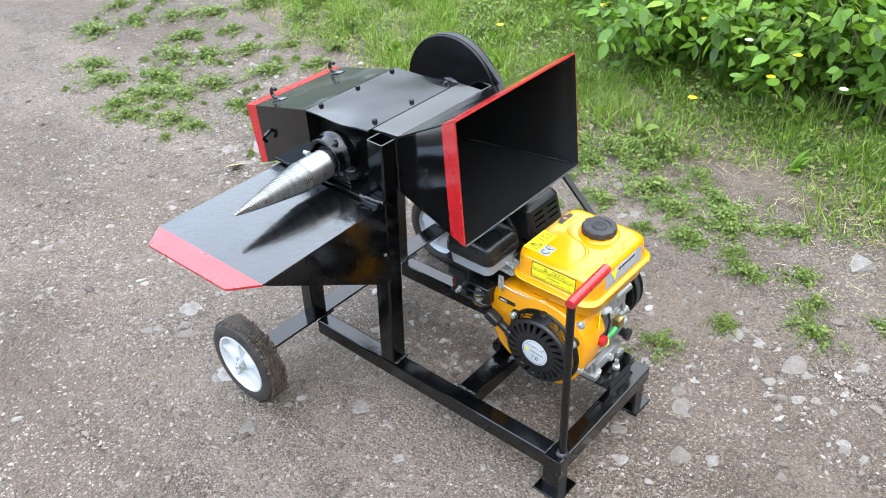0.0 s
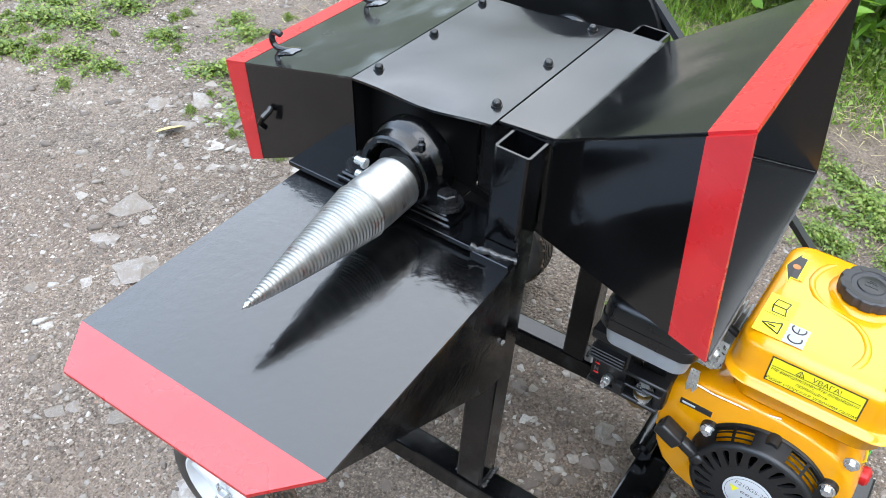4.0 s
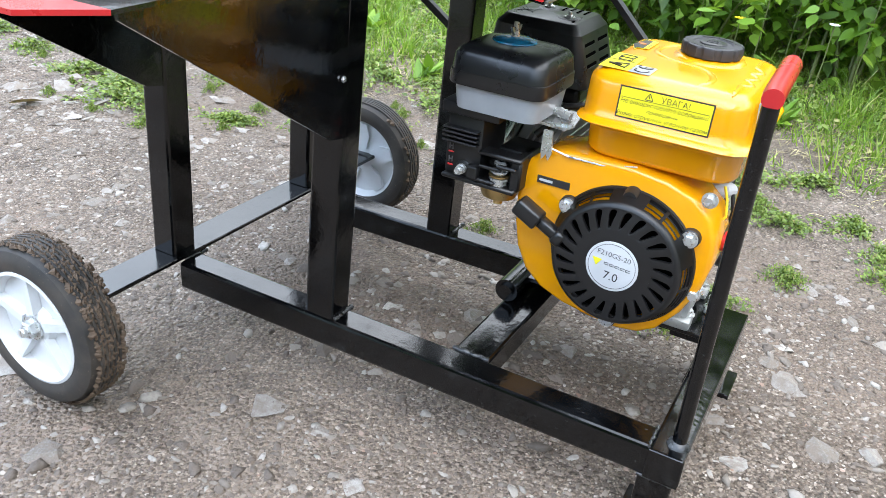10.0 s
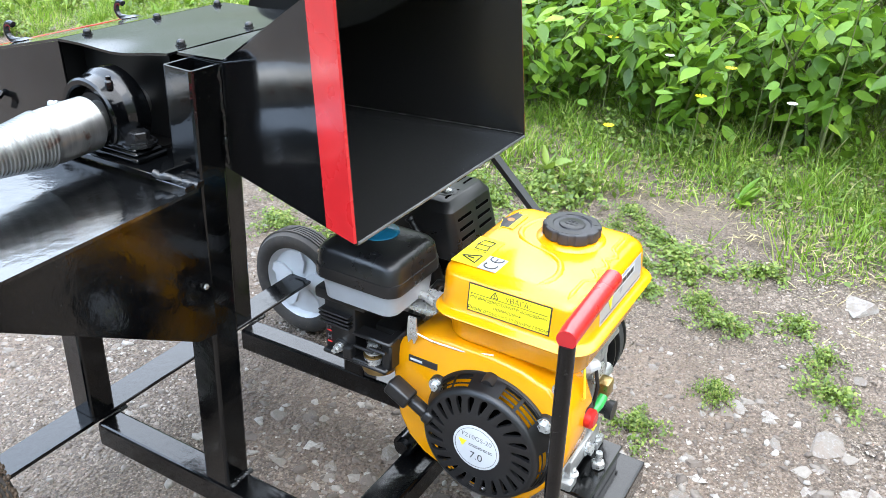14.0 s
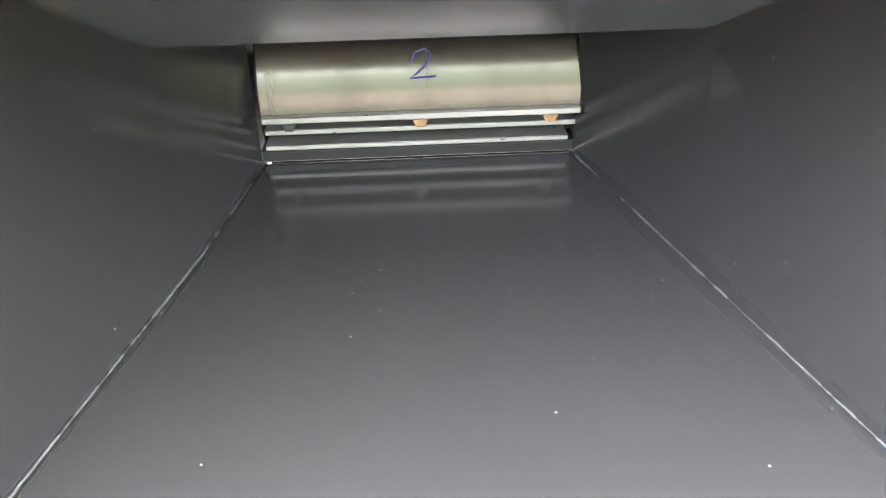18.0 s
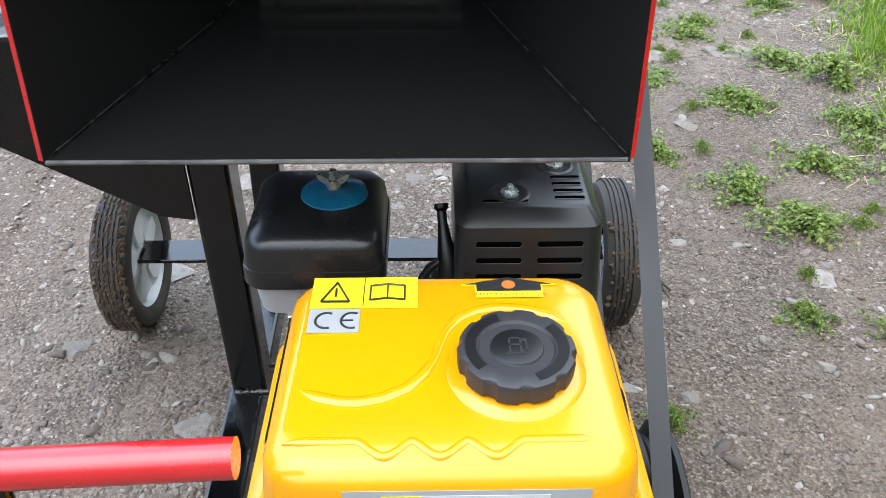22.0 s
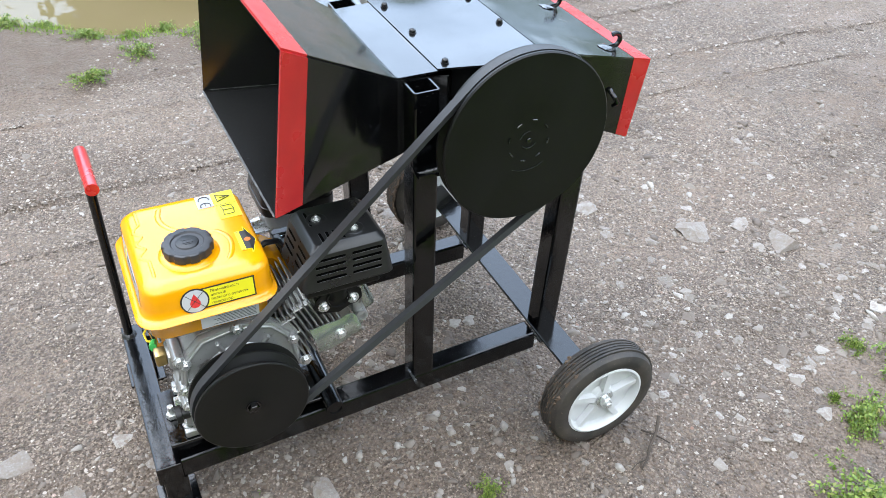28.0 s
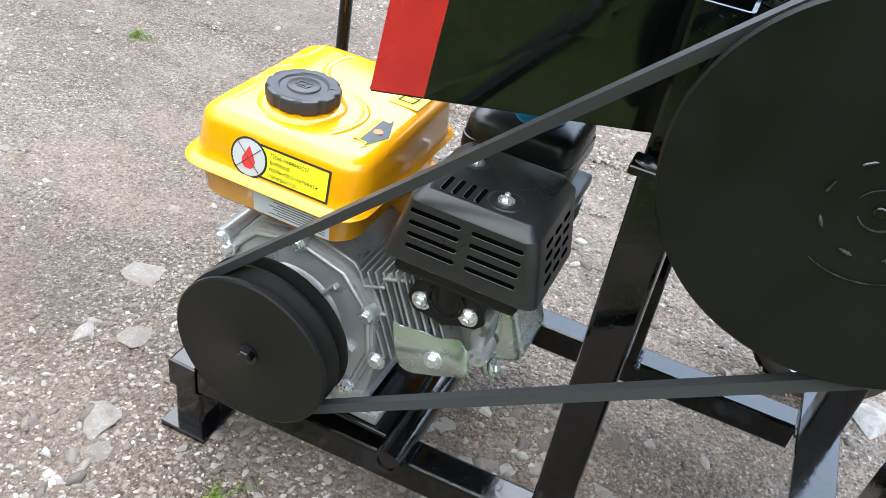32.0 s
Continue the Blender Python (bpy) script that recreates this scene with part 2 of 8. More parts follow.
STEEL = metal("machined_steel", (0.50, 0.495, 0.475), 0.40, 0.1, (1, 6, 1), (0.22, 0.10, 0.07))
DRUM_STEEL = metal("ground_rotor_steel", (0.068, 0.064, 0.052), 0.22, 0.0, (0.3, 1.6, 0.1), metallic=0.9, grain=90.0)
KNIFE_STEEL = metal("dull_knife_steel", (0.33, 0.322, 0.30), 0.36, 0.1, (1, 0.3, 1), metallic=0.85)
ALU = metal("cast_aluminium", (0.43, 0.435, 0.425), 0.36, 0.3, stain=(0.12, 0.11, 0.095), grain=320, metallic=0.6)
ZINC = metal("zinc_bolt", (0.66, 0.67, 0.66), 0.3, 0.1, metallic=0.75)
DARK_BOLT = paint("black_bolt_paint", (0.004, 0.004, 0.0045), (0.009, 0.009, 0.009), 0.25, 0.3, 200, 60)
ZINC_GREEN = metal("passivated_sheet", (0.60, 0.67, 0.61), 0.24, 0.05, grain=60, metallic=0.85)
MUFFLER = paint("heat_proof_black", (0.012, 0.0122, 0.0126), (0.019, 0.019, 0.019), 0.34, 0.15, 300, 20)
BRASS = metal("brass_bowl", (0.62, 0.45, 0.2), 0.35)
RUST = paint("rusty_bolt", (0.24, 0.13, 0.06), (0.14, 0.07, 0.035), 0.7, 0.6, 300, 60)
BLUE = paint("blue_washer_paint", (0.010, 0.17, 0.30), (0.008, 0.11, 0.23), 0.16, 0.05, 200, 30)
# near-black without gloss: the shade inside openings put into the colour
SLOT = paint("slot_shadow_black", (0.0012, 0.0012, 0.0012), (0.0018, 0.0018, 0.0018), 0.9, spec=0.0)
BARE_EDGE = paint("bare_steel_edge", (0.11, 0.11, 0.11), (0.035, 0.035, 0.037), 0.4, 0.5, 200, 60)
WORN = paint("flaked_black_paint", (0.004, 0.004, 0.0045), (0.05, 0.053, 0.056), 0.2, 0.8, 160, 75, coat=0.6)
WELD = paint("painted_weld", (0.012, 0.0125, 0.013), (0.05, 0.05, 0.05), 0.25, 1.0, 160, 90)
WHITE_PRINT = plastic("white_sticker", (0.55, 0.56, 0.57), 0.4)
SILVER_PRINT = plastic("silver_sticker", (0.36, 0.37, 0.38), 0.3)
YELLOW_PRINT = plastic("lemon_sticker", (0.86, 0.78, 0.02), 0.35)
ORANGE_PRINT = plastic("orange_print", (0.55, 0.16, 0.03), 0.4)
BLACK_PRINT = plastic("black_print", (0.02, 0.02, 0.022), 0.4)
GREY_PRINT = plastic("grey_print", (0.10, 0.10, 0.105), 0.4)
RED_PRINT = plastic("red_print", (0.7, 0.04, 0.04), 0.4)
GREEN_PLASTIC = plastic("green_connector", (0.04, 0.42, 0.09), 0.3)
YELLOW_WIRE = plastic("yellow_wire", (0.8, 0.62, 0.02), 0.4)
INK = plastic("blue_marker_ink", (0.03, 0.025, 0.16), 0.5)


def clear_plastic():
    m, nt, b = material("milky_plastic")
    v = coords(nt)
    nt.links.new(ramp(nt, noise_tex(nt, v, 25, 4), [(0.3, (0.36, 0.38, 0.40)), (0.8, (0.46, 0.48, 0.50))]), b.inputs["Base Color"])
    b.inputs["Roughness"].default_value = 0.3
    b.inputs["Transmission Weight"].default_value = 0.25
    b.inputs["Subsurface Weight"].default_value = 0.2
    b.inputs["Subsurface Radius"].default_value = (0.01, 0.01, 0.01)
    return m


MILKY = clear_plastic()


# ---------------------------------------------------------------- mesh helpers
def part(name, bm, mat, parent=None, label="", smooth=False, sharp=35):
    me = bpy.data.meshes.new(name)
    bmesh.ops.recalc_face_normals(bm, faces=bm.faces)
    if smooth:
        for f in bm.faces:
            f.smooth = True
        lim = radians(sharp)
        for e in bm.edges:
            if len(e.link_faces) != 2 or e.calc_face_angle(0.0) > lim:
                e.smooth = False
    bm.to_mesh(me)
    bm.free()
    me.materials.append(mat)
    ob = new(name, me)
    if parent is not None:
        ob.parent = parent
    if label:
        ob["label"] = label
    return ob


def thing(name, label, category, group="", at=(0, 0, 0), kind=""):
    e = new(name)
    e.location = at
    e.empty_display_size = 0.05
    return tagged(e, label, category, group, kind)


def add_box(bm, x0, x1, y0, y1, z0, z1, bevel=0.0, seg=1, m=None):
    r = bmesh.ops.create_cube(bm, size=1.0)
    vs = r["verts"]
    for v in vs:
        v.co = Vector((x0 + (v.co.x + 0.5) * (x1 - x0), y0 + (v.co.y + 0.5) * (y1 - y0), z0 + (v.co.z + 0.5) * (z1 - z0)))
    if bevel > 0:
        es = list({e for v in vs for e in v.link_edges})
        r2 = bmesh.ops.bevel(bm, geom=es, offset=bevel, segments=seg, affect="EDGES", profile=0.5)
        vs = list({v for f in r2["faces"] for v in f.verts} | {v for v in vs if v.is_valid})
    if m is not None:
        bmesh.ops.transform(bm, matrix=m, verts=vs)
    return bm


def box(x0, x1, y0, y1, z0, z1, bevel=0.0, seg=1, m=None):
    return add_box(bmesh.new(), x0, x1, y0, y1, z0, z1, bevel, seg, m)


AX = {"x": Matrix(((0, 0, 1, 0), (1, 0, 0, 0), (0, 1, 0, 0), (0, 0, 0, 1))),
      "y": Matrix(((1, 0, 0, 0), (0, 0, -1, 0), (0, 1, 0, 0), (0, 0, 0, 1))),      # heights run towards -y
      "z": Matrix.Identity(4)}


def add_lathe(bm, centre, axis, profile, seg=32, closed=False):
    """profile: (radius, height along the axis) from bottom to top."""
    base = Matrix.Translation(centre) @ AX[axis]
    rings = []
    for r, h in profile:
        if r < 1e-6:
            rings.append([bm.verts.new(base @ Vector((0, 0, h)))])
        else:
            rings.append([bm.verts.new(base @ Vector((r * math.cos(2 * math.pi * i / seg), r * math.sin(2 * math.pi * i / seg), h))) for i in range(seg)])
    pairs = list(zip(rings, rings[1:]))
    if closed:
        pairs.append((rings[-1], rings[0]))
    for a, b in pairs:
        for i in range(seg):
            j = (i + 1) % seg
            if len(a) == 1 and len(b) == 1:
                continue
            if len(a) == 1:
                bm.faces.new((a[0], b[i], b[j]))
            elif len(b) == 1:
                bm.faces.new((a[i], a[j], b[0]))
            else:
                bm.faces.new((a[i], a[j], b[j], b[i]))
    return bm


def lathe(centre, axis, profile, seg=32, closed=False):
    return add_lathe(bmesh.new(), centre, axis, profile, seg, closed)


def rod_profile(r, h0, h1, c=0.001):
    return [(0, h0), (r - c, h0), (r, h0 + c), (r, h1 - c), (r - c, h1), (0, h1)]


def add_prism(bm, pts, d, n):
    """Closed outline pts (3D, planar) thickened by d along n."""
    n = Vector(n).normalized() * d
    a = [bm.verts.new(Vector(p)) for p in pts]
    b = [bm.verts.new(Vector(p) + n) for p in pts]
    bm.faces.new(a)
    bm.faces.new(list(reversed(b)))
    k = len(pts)
    for i in range(k):
        j = (i + 1) % k
        bm.faces.new((a[i], b[i], b[j], a[j]))
    return bm


def prism(pts, d, n):
    return add_prism(bmesh.new(), pts, d, n)


def add_plate(bm, c, t):
    """Sheet through four corners (may be twisted), t thick along its mean normal."""
    c = [Vector(p) for p in c]
    n = ((c[2] - c[0]).cross(c[3] - c[1])).normalized() * t
    lo = [bm.verts.new(p) for p in c]
    hi = [bm.verts.new(p + n) for p in c]
    bm.faces.new(lo)
    bm.faces.new(list(reversed(hi)))
    for i in range(4):
        j = (i + 1) % 4
        bm.faces.new((lo[i], hi[i], hi[j], lo[j]))
    return bm


def plate(c, t):
    return add_plate(bmesh.new(), c, t)


def square_tube(p0, p1, w, d, up, wall=0.003):
    """Hollow steel section from p0 to p1, w across, d along up, open at both ends."""
    p0, p1 = Vector(p0), Vector(p1)
    ax = (p1 - p0).normalized()
    up = Vector(up)
    up = (up - ax * up.dot(ax)).normalized()
    side = ax.cross(up)
    bm = bmesh.new()

    def ring(p, ww, dd, c):
        out = []
        for sx, sy in ((1, 1), (-1, 1), (-1, -1), (1, -1)):
            a = p + side * (sx * ww / 2) + up * (sy * dd / 2)
            first, second = (side * -sx, up * -sy) if sx * sy < 0 else (up * -sy, side * -sx)
            out += [bm.verts.new(a + first * c), bm.verts.new(a + (first + second) * c * 0.3), bm.verts.new(a + second * c)]
        return out

    o0, o1 = ring(p0, w, d, 0.004), ring(p1, w, d, 0.004)
    i0, i1 = ring(p0, w - 2 * wall, d - 2 * wall, 0.002), ring(p1, w - 2 * wall, d - 2 * wall, 0.002)
    k = len(o0)
    for i in range(k):
        j = (i + 1) % k
        bm.faces.new((o0[i], o0[j], o1[j], o1[i]))
        bm.faces.new((i0[j], i0[i], i1[i], i1[j]))
        bm.faces.new((o0[j], o0[i], i0[i], i0[j]))
        bm.faces.new((o1[i], o1[j], i1[j], i1[i]))
    return bm


def add_sweep(bm, pts, radius, seg=8, caps=True):
    """Round rod along a polyline."""
    pts = [Vector(p) for p in pts]
    rings = []
    for i, p in enumerate(pts):
        t = (pts[min(i + 1, len(pts) - 1)] - pts[max(i - 1, 0)]).normalized()
        u = t.orthogonal().normalized() if i == 0 else (prev - t * prev.dot(t)).normalized()
        prev = u
        w = t.cross(u)
        r = radius[i] if isinstance(radius, (list, tuple)) else radius
        rings.append([bm.verts.new(p + (u * math.cos(2 * math.pi * k / seg) + w * math.sin(2 * math.pi * k / seg)) * r) for k in range(seg)])
    for a, b in zip(rings, rings[1:]):
        for i in range(seg):
            j = (i + 1) % seg
            bm.faces.new((a[i], a[j], b[j], b[i]))
    if caps:
        bm.faces.new(list(reversed(rings[0])))
        bm.faces.new(rings[-1])
    return bm


def sweep(pts, radius, seg=8):
    return add_sweep(bmesh.new(), pts, radius, seg)


def add_hex(bm, centre, axis, r, h0, h1, seg=6):
    c = min(0.0012, (h1 - h0) * 0.3)
    return add_lathe(bm, centre, axis, [(0, h0), (r, h0), (r, h1 - c), (r * 0.86, h1), (0, h1)], seg)


def dome_nut(centre, r):
    return lathe(centre, "z", [(0, 0), (r * 1.3, 0), (r * 1.3, 0.0011), (r, 0.0012), (r, r * 0.75), (r * 0.92, r * 1.05), (r * 0.65, r * 1.32), (r * 0.3, r * 1.45), (0, r * 1.5)], 16)


def bolt(centre, axis, r, h, washer=True, out=1, stud=False):
    """Hex head standing on a washer; out: the way the head points along the axis."""
    bm = bmesh.new()
    if washer:
        add_lathe(bm, centre, axis, [(0, 0), (r * 1.6, 0), (r * 1.6, out * 0.0018), (0, out * 0.0018)], 20)
    c = out * min(0.0012, h * 0.3)
    add_lathe(bm, centre, axis, [(0, 0), (r * 1.12, 0), (r * 1.12, out * h - c), (r * 0.93, out * h), (0, out * h)], 6)
    if stud:
        add_lathe(bm, centre, axis, [(0, 0), (r * 0.6, 0), (r * 0.6, out * (h + 0.003)), (r * 0.45, out * (h + 0.004)), (0, out * (h + 0.004))], 12)
    return bm


def weld_bead(p0, p1, r=0.003, n=14, seed=0):
    rnd = random.Random(seed)
    p0, p1 = Vector(p0), Vector(p1)
    pts = [p0.lerp(p1, i / n) + Vector((rnd.uniform(-1, 1), rnd.uniform(-1, 1), rnd.uniform(-1, 1))) * r * 0.25 for i in range(n + 1)]
    return sweep(pts, [r * rnd.uniform(0.75, 1.25) for _ in pts], 7)


def rounded_rect(w, h, r, seg=5):
    out = []
    for cx, cy, a0 in ((w / 2 - r, h / 2 - r, 0), (-w / 2 + r, h / 2 - r, 90), (-w / 2 + r, -h / 2 + r, 180), (w / 2 - r, -h / 2 + r, 270)):
        for i in range(seg + 1):
            a = radians(a0 + 90 * i / seg)
            out.append((cx + r * math.cos(a), cy + r * math.sin(a)))
    return out


def loft(sections, cap0=True, cap1=True, bm=None):
    """Skin through lists of equally many 3D points."""
    bm = bm or bmesh.new()
    rings = [[bm.verts.new(Vector(p)) for p in s] for s in sections]
    k = len(rings[0])
    for a, b in zip(rings, rings[1:]):
        for i in range(k):
            j = (i + 1) % k
            bm.faces.new((a[i], a[j], b[j], b[i]))
    if cap0:
        bm.faces.new(list(reversed(rings[0])))
    if cap1:
        bm.faces.new(rings[-1])
    return bm


def text_part(name, body, size, m, mat, parent, label="", shear=0.0, thick=0.0):
    def run(s):
        """Mesh of one run of characters, with its left and right bounds."""
        cu = bpy.data.curves.new(name, "FONT")
        cu.body, cu.size, cu.shear, cu.resolution_u = s, 1.0, shear, 3
        tmp = new(name, cu)
        dg = bpy.context.evaluated_depsgraph_get()
        me = bpy.data.meshes.new_from_object(tmp.evaluated_get(dg))
        bpy.data.objects.remove(tmp)
        return me, min(v.co.x for v in me.vertices), max(v.co.x for v in me.vertices)

    bm = bmesh.new()
    x = 0.0
    for piece in body.replace("\u043d", "|\u043d|").split("|"):
        if not piece.strip():
            x += 0.25 * len(piece)
            continue
        small = piece == "\u043d"
        me, lo, hi = run("\u041d" if small else piece.strip())
        k = 0.74 if small else 1.0
        x += 0.25 * (len(piece) - len(piece.lstrip()))
        me.transform(Matrix.Translation((x - lo * k, 0, 0)) @ Matrix.Scale(k, 4))
        bm.from_mesh(me)
        x += (hi - lo) * k + 0.08 + 0.25 * (len(piece) - len(piece.rstrip()))
    me = bpy.data.meshes.new(name)
    bm.to_mesh(me)
    bm.free()
    me.transform(Matrix.Scale(size, 4) @ Matrix.Translation((-x / 2 + 0.04, -0.35, 0)))
    me.materials.append(mat)
    ob = new(name, me)
    ob.matrix_basis = m
    ob.parent = parent
    if label:
        ob["label"] = label
    return ob


# ---------------------------------------------------------------- ground sheet (rough)
def scaled(nt, s, k):
    n = nt.nodes.new("ShaderNodeMath")
    n.operation = "MULTIPLY"
    nt.links.new(s, n.inputs[0])
    n.inputs[1].default_value = k
    return n.outputs[0]


def ground_material():
    m, nt, b = material("damp_gravel_track")
    v = coords(nt)
    big = noise_tex(nt, v, 0.9, 6, 0.6)
    mid = noise_tex(nt, v, 9, 6, 0.65)
    fine = noise_tex(nt, v, 120, 4, 0.7)
    vo = node(nt, "ShaderNodeTexVoronoi", Scale=75.0)
    nt.links.new(v, vo.inputs["Vector"])
    vo2 = node(nt, "ShaderNodeTexVoronoi", Scale=150.0)
    nt.links.new(v, vo2.inputs["Vector"])
    vo3 = node(nt, "ShaderNodeTexVoronoi", Scale=330.0)
    nt.links.new(v, vo3.inputs["Vector"])
    vo4 = node(nt, "ShaderNodeTexVoronoi", Scale=230.0)
    nt.links.new(v, vo4.inputs["Vector"])
    dirt = mix(nt, ramp(nt, mid, [(0.3, grey(0)), (0.7, grey(1))]), (0.124, 0.083, 0.058), (0.208, 0.152, 0.112))
    dirt = mix(nt, ramp(nt, big, [(0.40, grey(0)), (0.60, grey(1))]), dirt, (0.228, 0.172, 0.130))
    sand = ramp(nt, vo3.outputs["Color"], [(0.15, (0.024, 0.016, 0.011)), (0.45, (0.118, 0.083, 0.060)), (0.75, (0.225, 0.174, 0.132)), (0.95, (0.50, 0.42, 0.335))])
    rich = ramp(nt, noise_tex(nt, coords(nt, (0.8, 1.4, 1.0)), 2.1, 6, 0.65), [(0.42, grey(0.05)), (0.58, grey(1.0))])
    c = mix(nt, ramp(nt, rich, [(0.0, grey(0.22)), (1.0, grey(0.80))]), dirt, sand)
    grit = ramp(nt, vo4.outputs["Color"], [(0.2, (0.030, 0.022, 0.015)), (0.55, (0.135, 0.105, 0.076)), (0.92, (0.46, 0.40, 0.31))])
    c = mix(nt, mix(nt, rich, (0, 0, 0), ramp(nt, vo4.outputs["Distance"], [(0.20, grey(0.75)), (0.38, grey(0))])), c, grit)
    peb = ramp(nt, vo.outputs["Color"], [(0.2, (0.050, 0.036, 0.025)), (0.55, (0.165, 0.131, 0.095)), (0.9, (0.47, 0.405, 0.315))])
    c = mix(nt, mix(nt, rich, (0, 0, 0), ramp(nt, vo.outputs["Distance"], [(0.14, grey(0.8)), (0.26, grey(0))])), c, peb)
    peb2 = ramp(nt, vo2.outputs["Color"], [(0.25, (0.034, 0.025, 0.017)), (0.6, (0.135, 0.108, 0.079)), (0.9, (0.44, 0.375, 0.285))])
    c = mix(nt, ramp(nt, vo2.outputs["Distance"], [(0.15, grey(0.85)), (0.30, grey(0))]), c, peb2)
    # shade in the pits between the grains, darkened in the colour
    gaps = ramp(nt, fine, [(0.34, grey(0.85)), (0.54, grey(0.0))])
    c = mix(nt, mix(nt, ramp(nt, rich, [(0.0, grey(0.45)), (1.0, grey(1.0))]), (0, 0, 0), gaps), c, (0.030, 0.021, 0.015))
    # darker wet mud and paler dry silt in streaks along the track
    sv = coords(nt, (0.45, 1.5, 1.0))
    wet = noise_tex(nt, sv, 1.1, 5, 0.62)
    c = mix(nt, ramp(nt, wet, [(0.34, grey(0.55)), (0.52, grey(0.0))]), c, (0.078, 0.052, 0.033))
    c = mix(nt, ramp(nt, wet, [(0.52, grey(0.0)), (0.72, grey(0.36))]), c, (0.275, 0.217, 0.166))
    c = mix(nt, ramp(nt, noise_tex(nt, v, 21, 5, 0.7), [(0.30, grey(0.5)), (0.46, grey(0.0))]), c, (0.062, 0.042, 0.029))
    # bare brown mud towards the puddle
    xyz = nt.nodes.new("ShaderNodeSeparateXYZ")
    nt.links.new(v, xyz.inputs[0])
    low = nt.nodes.new("ShaderNodeMath")
    low.operation = "SUBTRACT"
    nt.links.new(wet, low.inputs[0])
    nt.links.new(xyz.outputs["Y"], low.inputs[1])
    c = mix(nt, ramp(nt, scaled(nt, low.outputs[0], 0.25), [(0.41, grey(0)), (0.52, grey(0.6))]), c, (0.118, 0.082, 0.057))
    nt.links.new(c, b.inputs["Base Color"])
    nt.links.new(ramp(nt, mid, [(0.35, grey(0.5)), (0.65, grey(0.85))]), b.inputs["Roughness"])
    h = nt.nodes.new("ShaderNodeMath")
    h.operation = "SUBTRACT"
    nt.links.new(fine, h.inputs[0])
    nt.links.new(vo2.outputs["Distance"], h.inputs[1])
    grain = bump(nt, b, h.outputs[0], 1.0, 0.007)
    # rows of tread marks pressed into the wheel ruts
    tv = coords(nt, (1.0, 0.35, 1.0))
    wave = node(nt, "ShaderNodeTexWave", Scale=9.0, Distortion=7.0, Detail=3.0)
    nt.links.new(tv, wave.inputs["Vector"])
    far = nt.nodes.new("ShaderNodeMath")
    far.operation = "ABSOLUTE"
    off = nt.nodes.new("ShaderNodeMath")
    off.operation = "SUBTRACT"
    off.inputs[1].default_value = 0.62
    nt.links.new(xyz.outputs["Y"], off.inputs[0])
    nt.links.new(off.outputs[0], far.inputs[0])
    band = ramp(nt, far.outputs[0], [(0.07, grey(1)), (0.13, grey(0))])
    marks = nt.nodes.new("ShaderNodeBump")
    marks.inputs["Strength"].default_value, marks.inputs["Distance"].default_value = 0.45, 0.008
    nt.links.new(mix(nt, band, (0.5, 0.5, 0.5), ramp(nt, wave.outputs["Fac"], [(0.25, grey(0)), (0.6, grey(1))])), marks.inputs["Height"])
    nt.links.new(marks.outputs["Normal"], grain.inputs["Normal"])
    # trodden lumps
    lumps = nt.nodes.new("ShaderNodeBump")
    lumps.inputs["Strength"].default_value, lumps.inputs["Distance"].default_value = 0.7, 0.022
    nt.links.new(noise_tex(nt, v, 26, 5, 0.62), lumps.inputs["Height"])
    nt.links.new(lumps.outputs["Normal"], marks.inputs["Normal"])
    return m


GROUND = ground_material()


def shore_y(x):
    return -1.83 + 0.15 * min(0.0, x) - 0.72 * max(0.0, x - 0.55) - 0.02 * math.sin(x * 2.1) + 0.02 * math.sin(x * 5.3 + 1)


def ground_height(x, y):
    d = max(abs(x - 0.3), abs(y))
    flat = min(1.0, max(0.0, (d - 0.15) / 0.8))
    z = (noise.noise(Vector((x * 1.1, y * 1.1, 0.3))) * 0.016 + noise.noise(Vector((x * 4.3, y * 4.3, 1.7))) * 0.005) * (0.35 + 0.65 * flat)
    for ry in (-0.80 + 0.05 * math.sin(x * 1.3), -1.42 + 0.06 * math.sin(x * 1.1 + 1), 0.62 + 0.04 * math.sin(x * 1.7)):
        d2 = abs(y - ry)
        if d2 < 0.13 and not (-0.2 < x < 1.0 and y > 0):
            z += -0.008 * (1 - (d2 / 0.13) ** 2) + (0.006 if 0.09 < d2 else 0.0)
    if y > 0.9:
        z += min(0.16, (y - 0.9) * 0.06)
    shore = shore_y(x)
    if y < shore + 0.5:
        z = z * max(0.2, min(1.0, (y - shore) / 0.5)) - min(0.09, max(0.0, (shore + 0.12 - y) * 0.21))
    return z


def spaced(lo, fine_lo, fine_hi, hi, step):
    a, out = fine_lo, []
    while a <= fine_hi + 1e-6:
        out.append(a)
        a += step
    s, a = step, fine_lo
    left = []
    while a > lo:
        s *= 1.22
        a -= s
        left.append(max(a, lo))
    s, a = step, out[-1]
    while a < hi:
        s *= 1.22
        a += s
        out.append(min(a, hi))
    return left[::-1] + out


def build_ground():
    xs, ys = spaced(-900, -3.0, 2.6, 900, 0.022), spaced(-900, -2.4, 2.4, 900, 0.022)
    verts = [(x, y, ground_height(x, y) if abs(x) < 12 and abs(y) < 12 else (-0.09 if y < 0 else 0.16)) for y in ys for x in xs]
    w = len(xs)
    faces = [(j * w + i, j * w + i + 1, (j + 1) * w + i + 1, (j + 1) * w + i) for j in range(len(ys) - 1) for i in range(w - 1)]
    me = bpy.data.meshes.new("ground")
    me.from_pydata(verts, [], faces)
    me.polygons.foreach_set("use_smooth", [True] * len(faces))
    me.materials.append(GROUND)
    return tagged(new("ground", me), "damp brown gravel and dirt track with scattered pebbles", "ground", kind="structure")


build_ground()


